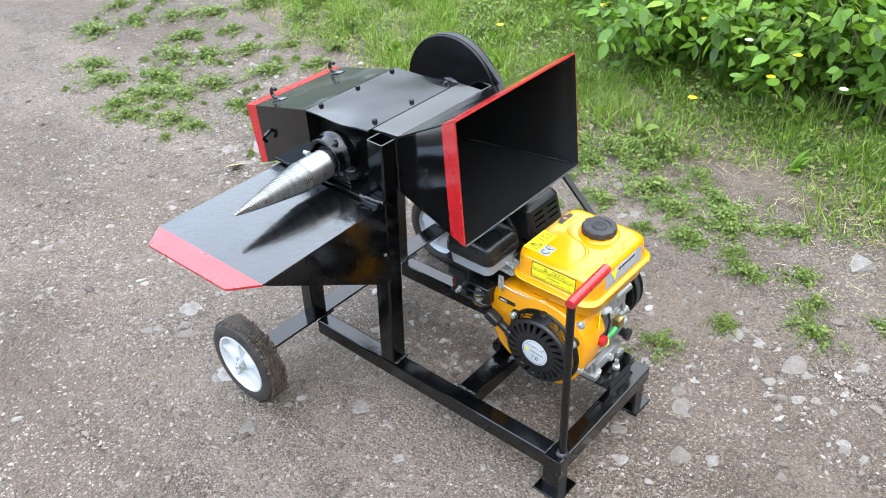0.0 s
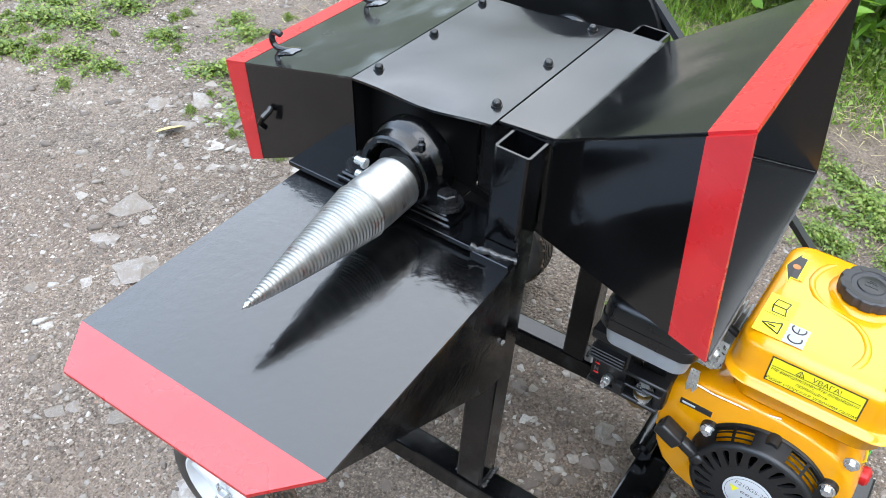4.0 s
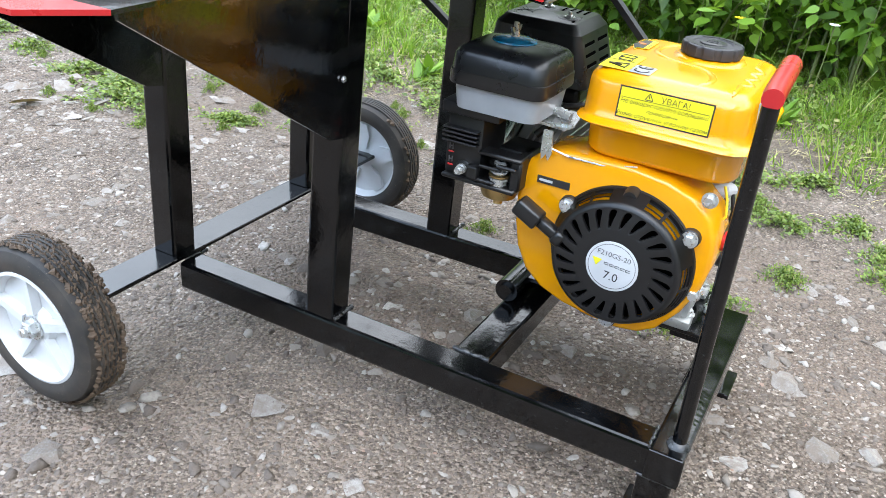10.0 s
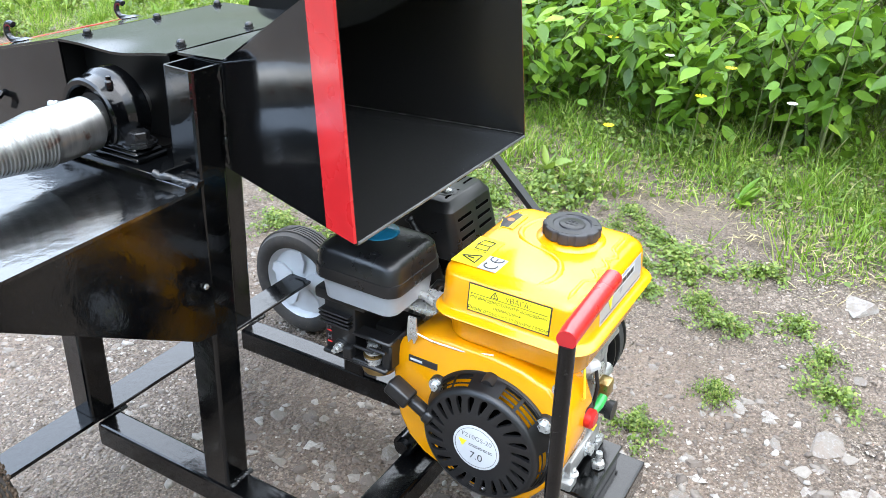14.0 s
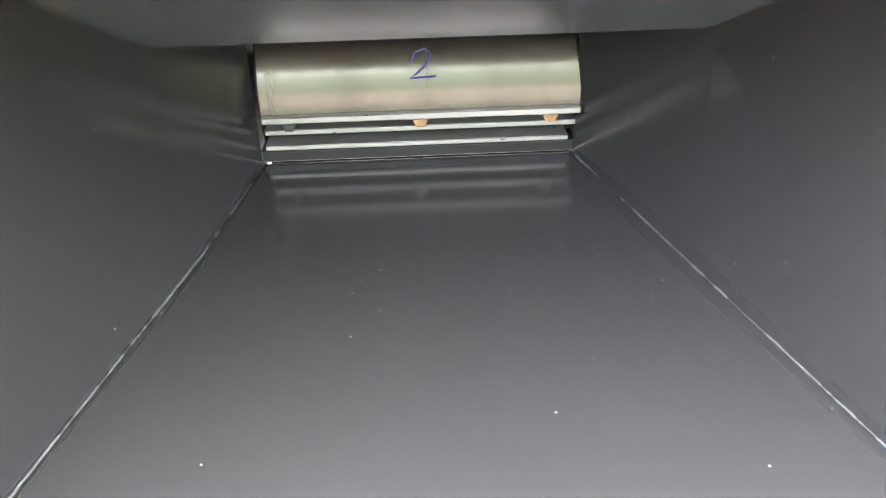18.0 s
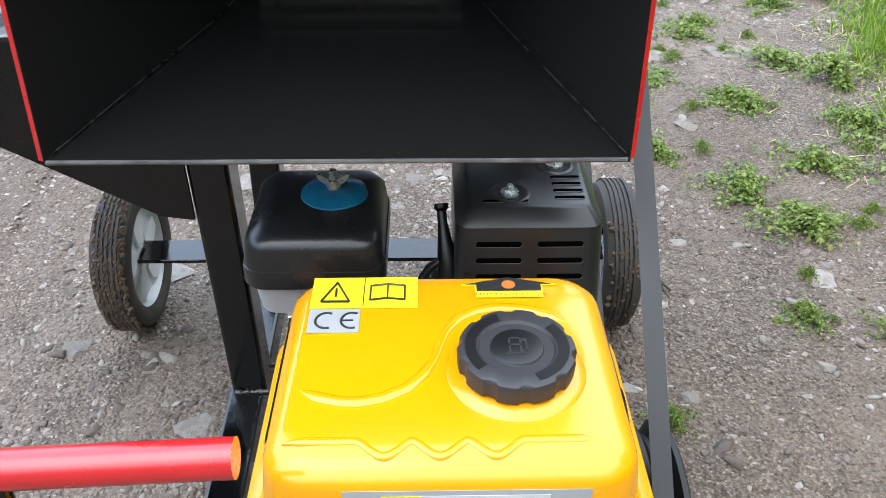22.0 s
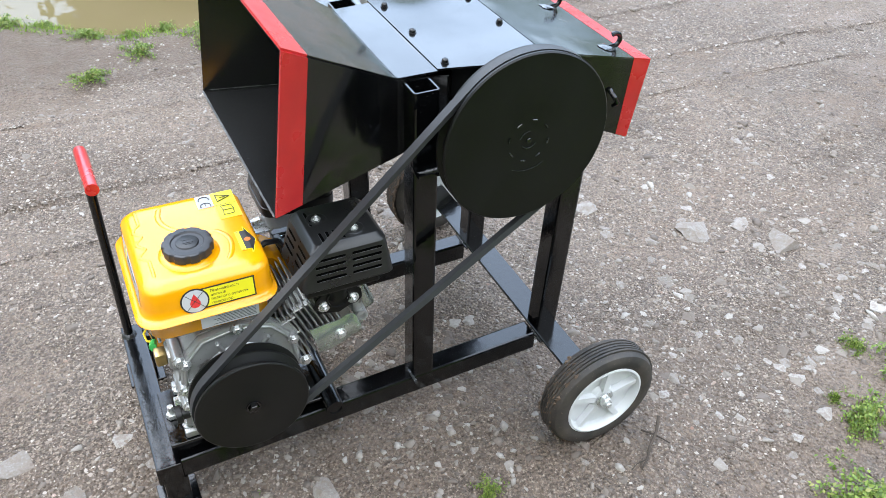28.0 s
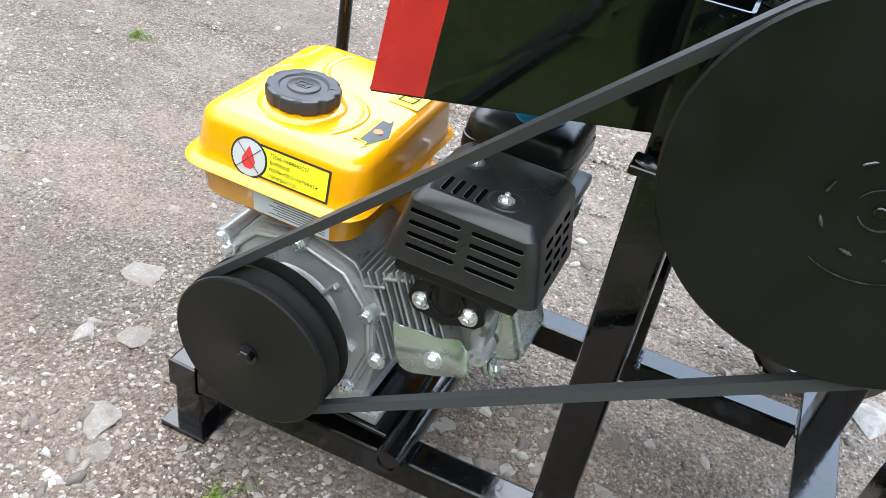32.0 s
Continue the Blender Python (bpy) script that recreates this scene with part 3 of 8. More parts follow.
# ---------------------------------------------------------------- the machine: frame
machine = thing("wood_chipper", "black welded steel wood chipper with red painted edges and two wheels", "wood chipper")
RY0, RY1 = -0.176, 0.178          # outer faces of the two rails
RZ0, RZ1 = 0.069, 0.110
RX0, RX1 = 0.028, 0.748


def rail(name, p0, p1, up=(0, 0, 1), w=0.04, d=0.041, mat=BLACK_FRAME, label=""):
    return part(name, square_tube(p0, p1, w, d, up), mat, machine, label)


zc = (RZ0 + RZ1) / 2
rail("side_rail", (RX0 + 0.002, RY0 + 0.008, zc + 0.004), (RX1 - 0.0405, RY0 + 0.02, zc))
rail("side_rail", (RX0 + 0.002, RY1 - 0.043, zc + 0.004), (RX1 - 0.0405, RY1 - 0.02, zc))
rail("front_rail", (RX1 - 0.02, RY0, zc), (RX1 - 0.02, RY1, zc))
for y0, y1 in ((RY0 - 0.003, RY0), (RY1, RY1 + 0.003)):
    part("end_cap", box(RX1 - 0.0395, RX1 - 0.0005, y0, y1, RZ0 + 0.0005, RZ1 - 0.0005, 0.0008), BLACK_FRAME, machine)
rail("cross_rail", (0.467, RY0 + 0.0405, zc), (0.467, RY1 - 0.0405, zc), w=0.05, d=0.039)
# uprights
rail("rear_post", (0.002, -0.169, 0.1215), (0.003, -0.159, 0.5545), up=(0, 1, 0))
rail("rear_post", (0.003, 0.132, 0.1215), (0.003, 0.147, 0.5545), up=(0, 1, 0))
rail("main_post", (0.2635, -0.160, 0.1125), (0.282, -0.157, 0.688), up=(0, 1, 0), w=0.042)
rail("main_post", (0.270, 0.143, 0.1125), (0.279, 0.150, 0.686), up=(0, 1, 0))
# front feet
for y in (RY0 + 0.02, RY1 - 0.02):
    foot = part("foot", square_tube((0.722, y, 0.006), (0.722, y, 0.0685), 0.04, 0.04, (0, 1, 0)), BLACK_FRAME, machine)
    part("foot_plate", box(0.690, 0.756, y - 0.033, y + 0.033, -0.004, 0.0055, 0.001), BLACK_FRAME, machine, "flat welded foot plate")
# axle bar
part("axle_bar", box(-0.022, 0.0295, -0.366, 0.318, 0.1150, 0.1212, 0.001), BLACK_FRAME, machine, "flat steel bar across the rear")


def wheel(y_face, side):
    """side -1: its outer face looks to -y."""
    c = (-0.002, y_face, 0.101)
    w = new("wheel")
    w.parent = machine
    s = -side
    prof = [(0.071, 0.0), (0.078, s * 0.003), (0.088, s * 0.003), (0.096, -s * 0.001), (0.100, -s * 0.010), (0.1015, -s * 0.024), (0.100, -s * 0.038), (0.096, -s * 0.046),
            (0.088, -s * 0.049), (0.078, -s * 0.048), (0.071, -s * 0.044)]
    bm = lathe(c, "y", [(r, h) for r, h in prof], 56, True)
    part("tyre", bm, RUBBER, w, "worn muddy black rubber tyre", True)
    # clods of mud stuck to the tread
    mv, mf, g = [], [], random.Random(31 + side)
    for _ in range(900 if side < 0 else 150):
        a, h, r = radians(g.uniform(-75, 120) if side < 0 else g.uniform(-90, 60)), g.uniform(0.006, 0.045), g.uniform(0.0018, 0.0054)
        ca, sa, base = math.cos(a), math.sin(a), len(mv)
        for px, py, pz in ((1, 0.1, -0.3), (0.4, 0.9, -0.3), (-0.8, 0.7, -0.3), (-0.9, -0.5, -0.3), (0.3, -1, -0.3), (0.1, 0.1, 0.55), (-0.3, -0.2, 0.45)):
            px, py, pz = px * r * g.uniform(0.7, 1.3), py * r * g.uniform(0.7, 1.3), pz * r
            mv.append((c[0] + (0.1018 + pz) * ca - px * sa, y_face - side * h + py, c[2] + (0.1018 + pz) * sa + px * ca))
        mf += [tuple(base + i for i in f) for f in ((0, 1, 5), (1, 2, 6, 5), (2, 3, 6), (3, 4, 6), (4, 0, 5, 6))]
    me = bpy.data.meshes.new("mud")
    me.from_pydata(mv, [], mf)
    me.materials.append(MUD)
    mud = new("mud", me)
    mud.parent = w
    tagged(mud, "brown mud caked on the tread", kind="stuff")
    # raised tread ribs
    for g in (0.012, 0.018, 0.024, 0.030, 0.036):
        bm = bmesh.new()
        add_lathe(bm, c, "y", [(0.0990, -s * (g - 0.0022)), (0.1032, -s * (g - 0.0016)), (0.1032, -s * (g + 0.0016)), (0.0990, -s * (g + 0.0022))], 56)
        part("tread_rib", bm, RUBBER, w, "", True)
    rim = bmesh.new()
    add_lathe(rim, c, "y", [(0.0715, s * 0.001), (0.068, s * 0.002), (0.065, -s * 0.002), (0.063, -s * 0.014), (0.024, -s * 0.016), (0.020, -s * 0.008), (0.012, -s * 0.005), (0.012, -s * 0.036),
                             (0.024, -s * 0.034), (0.063, -s * 0.032), (0.0715, -s * 0.043)], 48, True)
    for k in range(5):
        a = radians(72 * k + 20)
        ux, uz = math.cos(a), math.sin(a)
        px, pz = -uz, ux
        quad = [Vector((c[0] + ux * 0.018 + px * 0.006, y_face - side * 0.015, c[2] + uz * 0.018 + pz * 0.006)), Vector((c[0] + ux * 0.066 + px * 0.004, y_face - side * 0.015, c[2] + uz * 0.066 + pz * 0.004)),
                Vector((c[0] + ux * 0.066 - px * 0.004, y_face - side * 0.015, c[2] + uz * 0.066 - pz * 0.004)), Vector((c[0] + ux * 0.018 - px * 0.006, y_face - side * 0.015, c[2] + uz * 0.018 - pz * 0.006))]
        add_prism(rim, quad, 0.012, (0, side, 0))
        petal = [Vector((c[0] + ux * q + px * o, y_face - side * 0.031, c[2] + uz * q + pz * o)) for q, o in ((0.020, 0.010), (0.044, 0.016), (0.064, 0.010), (0.064, -0.010), (0.044, -0.016), (0.020, -0.010))]
        add_prism(rim, petal, 0.007, (0, -side, 0))
    part("rim", rim, WHITE_PLASTIC, w, "white five-spoke plastic rim", True)
    ax = bmesh.new()
    add_lathe(ax, c, "y", [(0, s * 0.013), (0.005, s * 0.013), (0.006, s * 0.011), (0.006, -s * 0.06), (0, -s * 0.06)], 16)
    add_lathe(ax, c, "y", [(0, -s * 0.004), (0.015, -s * 0.004), (0.015, -s * 0.002), (0, -s * 0.002)], 20)
    add_lathe(ax, c, "y", [(0, -s * 0.002), (0.011, -s * 0.002), (0.011, s * 0.005), (0.0095, s * 0.007), (0, s * 0.007)], 6)
    part("axle_bolt", ax, ZINC, w, "zinc axle bolt with washer")
    # the tyre stands on the ground
    w.matrix_basis = Matrix.Translation((0.0, y_face, 0.1085)) @ Matrix.Scale(1.065, 4) @ Matrix.Translation((-c[0], -y_face, -c[2]))
    return w


wheel(-0.405, -1)
wheel(0.350, 1)

# ---------------------------------------------------------------- the machine: table under the screw
TZ = 0.5625
T_A, T_B, T_C, T_D = (0.014, -0.513), (0.054, -0.562), (0.279, -0.555), (0.320, -0.506)
part("work_table", prism([(0.008, -0.188, TZ), T_A + (TZ,), T_D + (TZ,), (0.306, -0.188, TZ)], 0.004, (0, 0, -1)), TABLE_BLACK, machine, "glossy black steel table plate")
part("table_edge", prism([T_A + (TZ + 0.0003,), T_B + (TZ + 0.0003,), T_C + (TZ + 0.0003,), T_D + (TZ + 0.0003,)], 0.0043, (0, 0, -1)), RED, machine, "red painted edge of the table")
for x0, x1 in ((0.2985, 0.3165), (0.020, 0.020)):
    g_pts = [(x0, -0.1785, TZ - 0.0045), (x1, -0.497, TZ - 0.0045), (x1, -0.497, TZ - 0.0100), (x0 + (x1 - x0) * 0.10, -0.210, 0.372), (x0, -0.1785, 0.366)]
    gus = part("gusset", prism(g_pts, 0.004, (-1, 0, 0)), BLACK_FRAME, machine, "triangular side gusset")
    part("gusset_screw", bolt((x0 + 0.002, -0.190, 0.438), "x", 0.0032, 0.003, False), ZINC, machine)
# bearing beams
for y0, y1 in ((-0.206, -0.139), (0.132, 0.198)):
    part("bearing_beam", box(-0.004, 0.262, y0, y1, 0.5665, 0.5735, 0.0008), BLACK_FRAME, machine, "flat beam that carries a bearing")

# ---------------------------------------------------------------- hopper, housing, chute
# sections along x: (x, y near, y far, z floor, z roof)
MT = [(0.501, -0.188, 0.803), (0.487, 0.197, 0.794)]      # mouth, top
MB = [(0.522, -0.193, 0.559), (0.514, 0.193, 0.554)]      # mouth, bottom
SH = 0.003


def lerp(a, b, t):
    return tuple(p + (q - p) * t for p, q in zip(a, b))


f_bn, f_bf = (0.308, -0.134, 0.566), (0.308, 0.128, 0.566)
f_tn, f_tf = (0.308, -0.134, 0.6885), (0.308, 0.128, 0.6885)
K = 0.80    # where the red edge begins
for nm, a, b, c, d in (("hopper_roof", f_tn, f_tf, MT[1], MT[0]), ("hopper_floor", f_bf, f_bn, MB[0], MB[1]),
                       ("hopper_side", f_bn, f_tn, MT[0], MB[0]), ("hopper_side", f_tf, f_bf, MB[1], MT[1])):
    a2, b2 = lerp(a, d, K), lerp(b, c, K)
    if nm == "hopper_floor":
        part(nm, plate([b, a, d, c], SH), BLACK_IN, machine)
        continue
    part(nm, plate([b, a, a2, b2], SH), BLACK, machine)
    part("hopper_edge", plate([b2, a2, d, c], SH + 0.0004), RED, machine, "red painted hopper edge")
    n = ((Vector(d) - Vector(b2)).cross(Vector(c) - Vector(a2))).normalized()
    part("hopper_lining", plate([Vector(p) - n * 0.0008 for p in (b, a, d, c)], 0.0006), BLACK_IN, machine)

part("floor_lip", sweep([(MB[0][0] + 0.0005, MB[0][1] + 0.002, MB[0][2] - 0.001), (MB[1][0] + 0.0005, MB[1][1] - 0.002, MB[1][2] - 0.001)], 0.0017, 8), BARE_EDGE, machine, "bare worn edge of the hopper floor")
# flat strip, bolted cover, chute roof
CZ1, CZ2 = 0.6775, 0.6885
part("roof_strip", plate([(0.2435, -0.140, CZ2), (0.2435, 0.128, CZ2), (0.308, 0.128, CZ2), (0.308, -0.134, CZ2)][::-1], SH), BLACK, machine)


def cover_plate():
    bm = bmesh.new()
    nx, ny = 10, 14
    top = [[None] * (ny + 1) for _ in range(nx + 1)]
    for i in range(nx + 1):
        for j in range(ny + 1):
            u, v = i / nx, j / ny
            x, y = 0.0555 + u * 0.1865 + (0.004 * (v - 0.5)) * 0, -0.152 + v * 0.276
            sag = -0.007 * math.exp(-((u - 0.55) / 0.28) ** 2) * math.exp(-v * 9) - 0.0035 * math.exp(-((u - 0.5) / 0.3) ** 2) * math.exp(-(1 - v) * 9)
            top[i][j] = bm.verts.new((x, y, CZ1 + (CZ2 - CZ1) * u + 0.004 + sag))
    fs = [bm.faces.new((top[i][j], top[i + 1][j], top[i + 1][j + 1], top[i][j + 1])) for i in range(nx) for j in range(ny)]
    r = bmesh.ops.extrude_face_region(bm, geom=fs)
    bmesh.ops.translate(bm, vec=(0, 0, -0.003), verts=[v for v in r["geom"] if isinstance(v, bmesh.types.BMVert)])
    return bm


part("cover_plate", cover_plate(), BLACK, machine, "black cover plate held by six bolts", True, 50)
for bx, by in ((0.068, -0.119), (0.067, -0.010), (0.065, 0.101), (0.225, -0.116), (0.224, -0.005), (0.222, 0.107)):
    bz = CZ1 + (CZ2 - CZ1) * (bx - 0.0555) / 0.1865 + 0.0038
    part("dome_nut", dome_nut((bx, by, bz), 0.0050), DARK_BOLT, machine, "", True, 50)

CN, CF = -0.151, 0.112            # chute sides
c_t0, c_t1 = (0.0545, 0.6785), (-0.156, 0.6300)
c_b0, c_b1 = (0.010, 0.5560), (-0.136, 0.4900)


def chute_point(t, top):
    a, b = (c_t0, c_t1) if top else (c_b0, c_b1)
    return a[0] + (b[0] - a[0]) * t, a[1] + (b[1] - a[1]) * t


KT = 0.835
for t0, t1, mat, nm, lab, off in ((0.0, KT, BLACK, "chute", "", 0.0), (KT, 1.0, RED, "chute_edge", "red painted chute edge", 0.0004)):
    (ax, az), (bx, bz) = chute_point(t0, True), chute_point(t1, True)
    (cx, cz), (dx, dz) = chute_point(t0, False), chute_point(t1, False)
    part(nm + "_roof" if off == 0 else nm, plate([(ax, CN, az), (bx, CN, bz), (bx, CF, bz), (ax, CF, az)][::-1], SH + off), BLACK_SCUFFED if off == 0 else mat, machine, lab)
    for y, s in ((CN, 1), (CF, -1)):
        extra = [(0.056, 0.578)] if t0 == 0 else []
        pts = [(ax, y, az), (bx, y, bz), (dx, y, dz), (cx, y, cz)] + [(px, y, pz) for px, pz in extra]
        part(nm + "_side" if off == 0 else nm, prism([(p[0], p[1] + s * (SH - (0.003 + off)), p[2] - 0.0002) for p in pts], SH + off, (0, s, 0)), mat, machine, lab)
    part(nm + "_floor", plate([(cx, CN + 0.004, cz + 0.001), (dx, CN + 0.004, dz + 0.001), (dx, CF - 0.004, dz + 0.001), (cx, CF - 0.004, cz + 0.001)], SH), BLACK_IN, machine)

# inner housing walls
for y, s in ((-0.1135, -1), (0.0935, 1)):
    part("housing_wall", prism([(0.050, y, 0.574), (0.205, y, 0.574), (0.205, y, 0.6810), (0.050, y, 0.673)], 0.004, (0, s, 0)), BLACK_MATT, machine)
# closing sheets round the rotor
part("closing_sheet", box(0.0505, 0.0535, -0.1480, -0.1178, 0.5745, 0.6770), BLACK_MATT, machine)
part("closing_sheet", box(0.0505, 0.0535, 0.0978, 0.1085, 0.5745, 0.6770), BLACK_MATT, machine)
part("deck_sheet", box(0.012, 0.200, -0.1385, -0.1135, 0.5685, 0.5725), BLACK_MATT, machine)
part("deck_sheet", prism([(0.200, -0.1385, 0.5650), (0.262, -0.1385, 0.5650), (0.262, -0.1250, 0.5650), (0.200, -0.1100, 0.5650)], 0.003, (0, 0, 1)), BLACK_MATT, machine)
part("deck_sheet", plate([(0.200, -0.1150, 0.563), (0.275, -0.1330, 0.563), (0.275, -0.1330, 0.5745), (0.200, -0.1150, 0.580)], 0.002), BLACK_MATT, machine)
part("deck_sheet", box(0.012, 0.200, 0.0935, 0.1315, 0.5685, 0.5725), BLACK_MATT, machine)
# throat walls between fold and rotor
part("throat_side", plate([(0.206, -0.1090, 0.5760), (0.308, -0.134, 0.566), (0.308, -0.134, 0.6885), (0.206, -0.1090, 0.6620)], 0.003), BLACK_IN, machine)
part("throat_side", plate([(0.206, 0.0900, 0.6620), (0.308, 0.128, 0.6885), (0.308, 0.128, 0.566), (0.206, 0.0900, 0.5760)], 0.003), BLACK_IN, machine)
part("throat_floor", plate([(0.206, -0.1135, 0.5765), (0.3084, -0.134, 0.5659), (0.3084, 0.128, 0.5659), (0.206, 0.0935, 0.5765)][::-1], 0.003), BLACK_IN, machine)
part("throat_roof", plate([(0.200, -0.1130, 0.6600), (0.3085, -0.1335, 0.6885), (0.3085, 0.1275, 0.6885), (0.200, 0.0930, 0.6600)], 0.002), BLACK_IN, machine)
part("weld_seam", weld_bead((0.300, -0.1305, 0.5690), (0.515, -0.189, 0.5608), 0.0006, 90, 1), WELD_IN, machine, "", True, 60)
part("weld_seam", weld_bead((0.206, -0.107, 0.5775), (0.300, -0.1305, 0.5690), 0.0005, 40, 2), WELD_IN, machine, "", True, 60)
part("weld_seam", weld_bead((0.206, 0.088, 0.5785), (0.512, 0.190, 0.5568), 0.0005, 90, 3), WELD_IN, machine, "", True, 60)
part("weld_seam", weld_bead((0.308, -0.134, 0.692), (0.308, 0.127, 0.692), 0.0013, 40, 4), BLACK, machine, "", True, 60)
part("weld_seam", weld_bead((0.3035, -0.139, 0.575), (0.3035, -0.139, 0.685), 0.003, 24, 5), BLACK_FRAME, machine)

# rotor
RC = (0.146, 0.0, 0.612)


def rotor_shell():
    bm = bmesh.new()
    rings = []
    for y in (-0.1050, 0.0920):
        ring = []
        for r in (0.0655, 0.052):
            ang = [radians(a) for a in range(0, 325, 9)]
            if r < 0.06:
                ang = ang[::-1]
            ring += [bm.verts.new((RC[0] + r * math.cos(a), y, RC[2] + r * math.sin(a))) for a in ang]
        rings.append(ring)
    k = len(rings[0])
    for i in range(k):
        j = (i + 1) % k
        bm.faces.new((rings[0][i], rings[0][j], rings[1][j], rings[1][i]))
    bm.faces.new(rings[0][::-1])
    bm.faces.new(rings[1])
    return bm


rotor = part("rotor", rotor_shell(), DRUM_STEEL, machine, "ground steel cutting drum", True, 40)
part("rotor_core", lathe((RC[0], 0, RC[2]), "y", rod_profile(0.050, 0.108, -0.088), 32), BLACK_MATT, rotor, "dark drum core", True)
part("knife", box(0.196, 0.2155, -0.1050, 0.0920, 0.6072, 0.6118, 0.0008), KNIFE_STEEL, rotor, "bright steel knife edge")
part("knife_holder", box(0.188, 0.2075, -0.1050, 0.0920, 0.5965, 0.6002, 0.0006), KNIFE_STEEL, rotor)
for by, mat in ((-0.0895, DARK_BOLT), (-0.0075, RUST), (0.0745, RUST)):
    bb = bmesh.new()
    add_hex(bb, (0.196, by, 0.6037), "x", 0.0052, 0.0, 0.013)
    part("knife_bolt", bb, mat, rotor)
part("counter_knife", box(0.176, 0.2060, -0.1060, 0.0870, 0.5855, 0.5887, 0.0006), KNIFE_STEEL, machine, "bright counter knife bar")
part("throat_lip", box(0.186, 0.2055, -0.109, 0.092, 0.5775, 0.5850, 0.0008), BLACK_MATT, machine)
# hand-drawn figure on the drum
ink = bmesh.new()
fig = [(a + 0.0035, c + 0.001) for a, c in ((-0.016, 0.6395), (-0.013, 0.6445), (-0.007, 0.6462), (-0.0035, 0.6435), (-0.0055, 0.6385), (-0.0115, 0.6335), (-0.0165, 0.6305), (-0.009, 0.6308), (-0.0005, 0.6312))]
add_sweep(ink, [(RC[0] + math.sqrt(0.0657 ** 2 - (z - RC[2]) ** 2), y, z) for y, z in fig], 0.0008, 6)
part("ink_figure", ink, INK, rotor, "figure 2 drawn in blue marker")

# shaft, bearings, screw, pulley
part("shaft", lathe((RC[0], 0, RC[2]), "y", rod_profile(0.0175, 0.19, -0.225), 24), STEEL, machine, "", True)


def bearing(y, s):
    b = part("pillow_bearing", bmesh.new(), BLACK_FRAME, machine, "black cast pillow block bearing")
    body = bmesh.new()
    part("mounting_plate", box(0.066, 0.226, y - 0.023, y + 0.021, 0.5740, 0.5800, 0.0015), BLACK_FRAME, b)
    part("shim_plate", box(0.070, 0.222, y - 0.020, y + 0.018, 0.5800, 0.5850, 0.002), BLACK_FRAME, b)
    part("bearing_foot", box(0.074, 0.218, y - 0.018, y + 0.016, 0.5850, 0.5885, 0.0015), BLACK_FRAME, b)
    prof = [(0.036, s * -0.022), (0.036, s * 0.016), (0.0385, s * 0.018), (0.0435, s * 0.018), (0.0458, s * 0.0155), (0.0458, s * 0.0), (0.0475, s * -0.003), (0.0515, s * -0.008), (0.0525, s * -0.012), (0.0525, s * -0.026), (0.049, s * -0.030), (0.036, s * -0.030)]
    add_lathe(body, (RC[0], y, RC[2]), "y", prof, 40, True)
    for sx in (-1, 1):
        pts = [(RC[0] + sx * 0.062, y - 0.016, 0.5885), (RC[0] + sx * 0.030, y - 0.016, 0.5885), (RC[0] + sx * 0.044, y - 0.016, 0.612), (RC[0] + sx * 0.0475, y - 0.016, 0.606)]
        add_prism(body, pts, 0.032, (0, 1, 0))
    add_box(body, RC[0] - 0.044, RC[0] + 0.044, y - 0.016, y + 0.016, 0.586, 0.604, 0.002)
    bmesh.ops.recalc_face_normals(body, faces=body.faces)
    for f in body.faces:
        f.smooth = True
    for e in body.edges:
        e.smooth = len(e.link_faces) == 2 and e.calc_face_angle(0.0) < radians(35)
    body.to_mesh(b.data)
    body.free()
    b.data.materials.append(BLACK_FRAME) if not b.data.materials else None
    part("inner_ring", lathe((RC[0], y, RC[2]), "y", [(0.0176, s * 0.0085), (0.0275, s * 0.0085), (0.0285, s * 0.0055), (0.0285, s * -0.002), (0.0358, s * -0.004), (0.0358, -0.020 * s), (0.0176, -0.020 * s)], 32, True), BLACK_MATT, b, "", True)
    for bx in (0.087, 0.206):
        hb = bolt((bx, y, 0.5916), "z", 0.0108, 0.0125)
        add_lathe(hb, (bx, y, 0.5886), "z", [(0, 0), (0.0195, 0), (0.0195, 0.003), (0, 0.003)], 24)
        part("bolt", hb, DARK_BOLT, b)
    nip = bmesh.new()
    add_lathe(nip, (RC[0] + 0.028, y - s * 0.004, RC[2] + 0.040), "z", [(0, -0.004), (0.0045, -0.004), (0.0045, 0.004), (0.003, 0.006), (0.003, 0.010), (0, 0.011)], 10)
    part("grease_nipple", nip, BLACK_FRAME, b)
    return b


bearing(-0.176, 1)
bearing(0.168, -1)



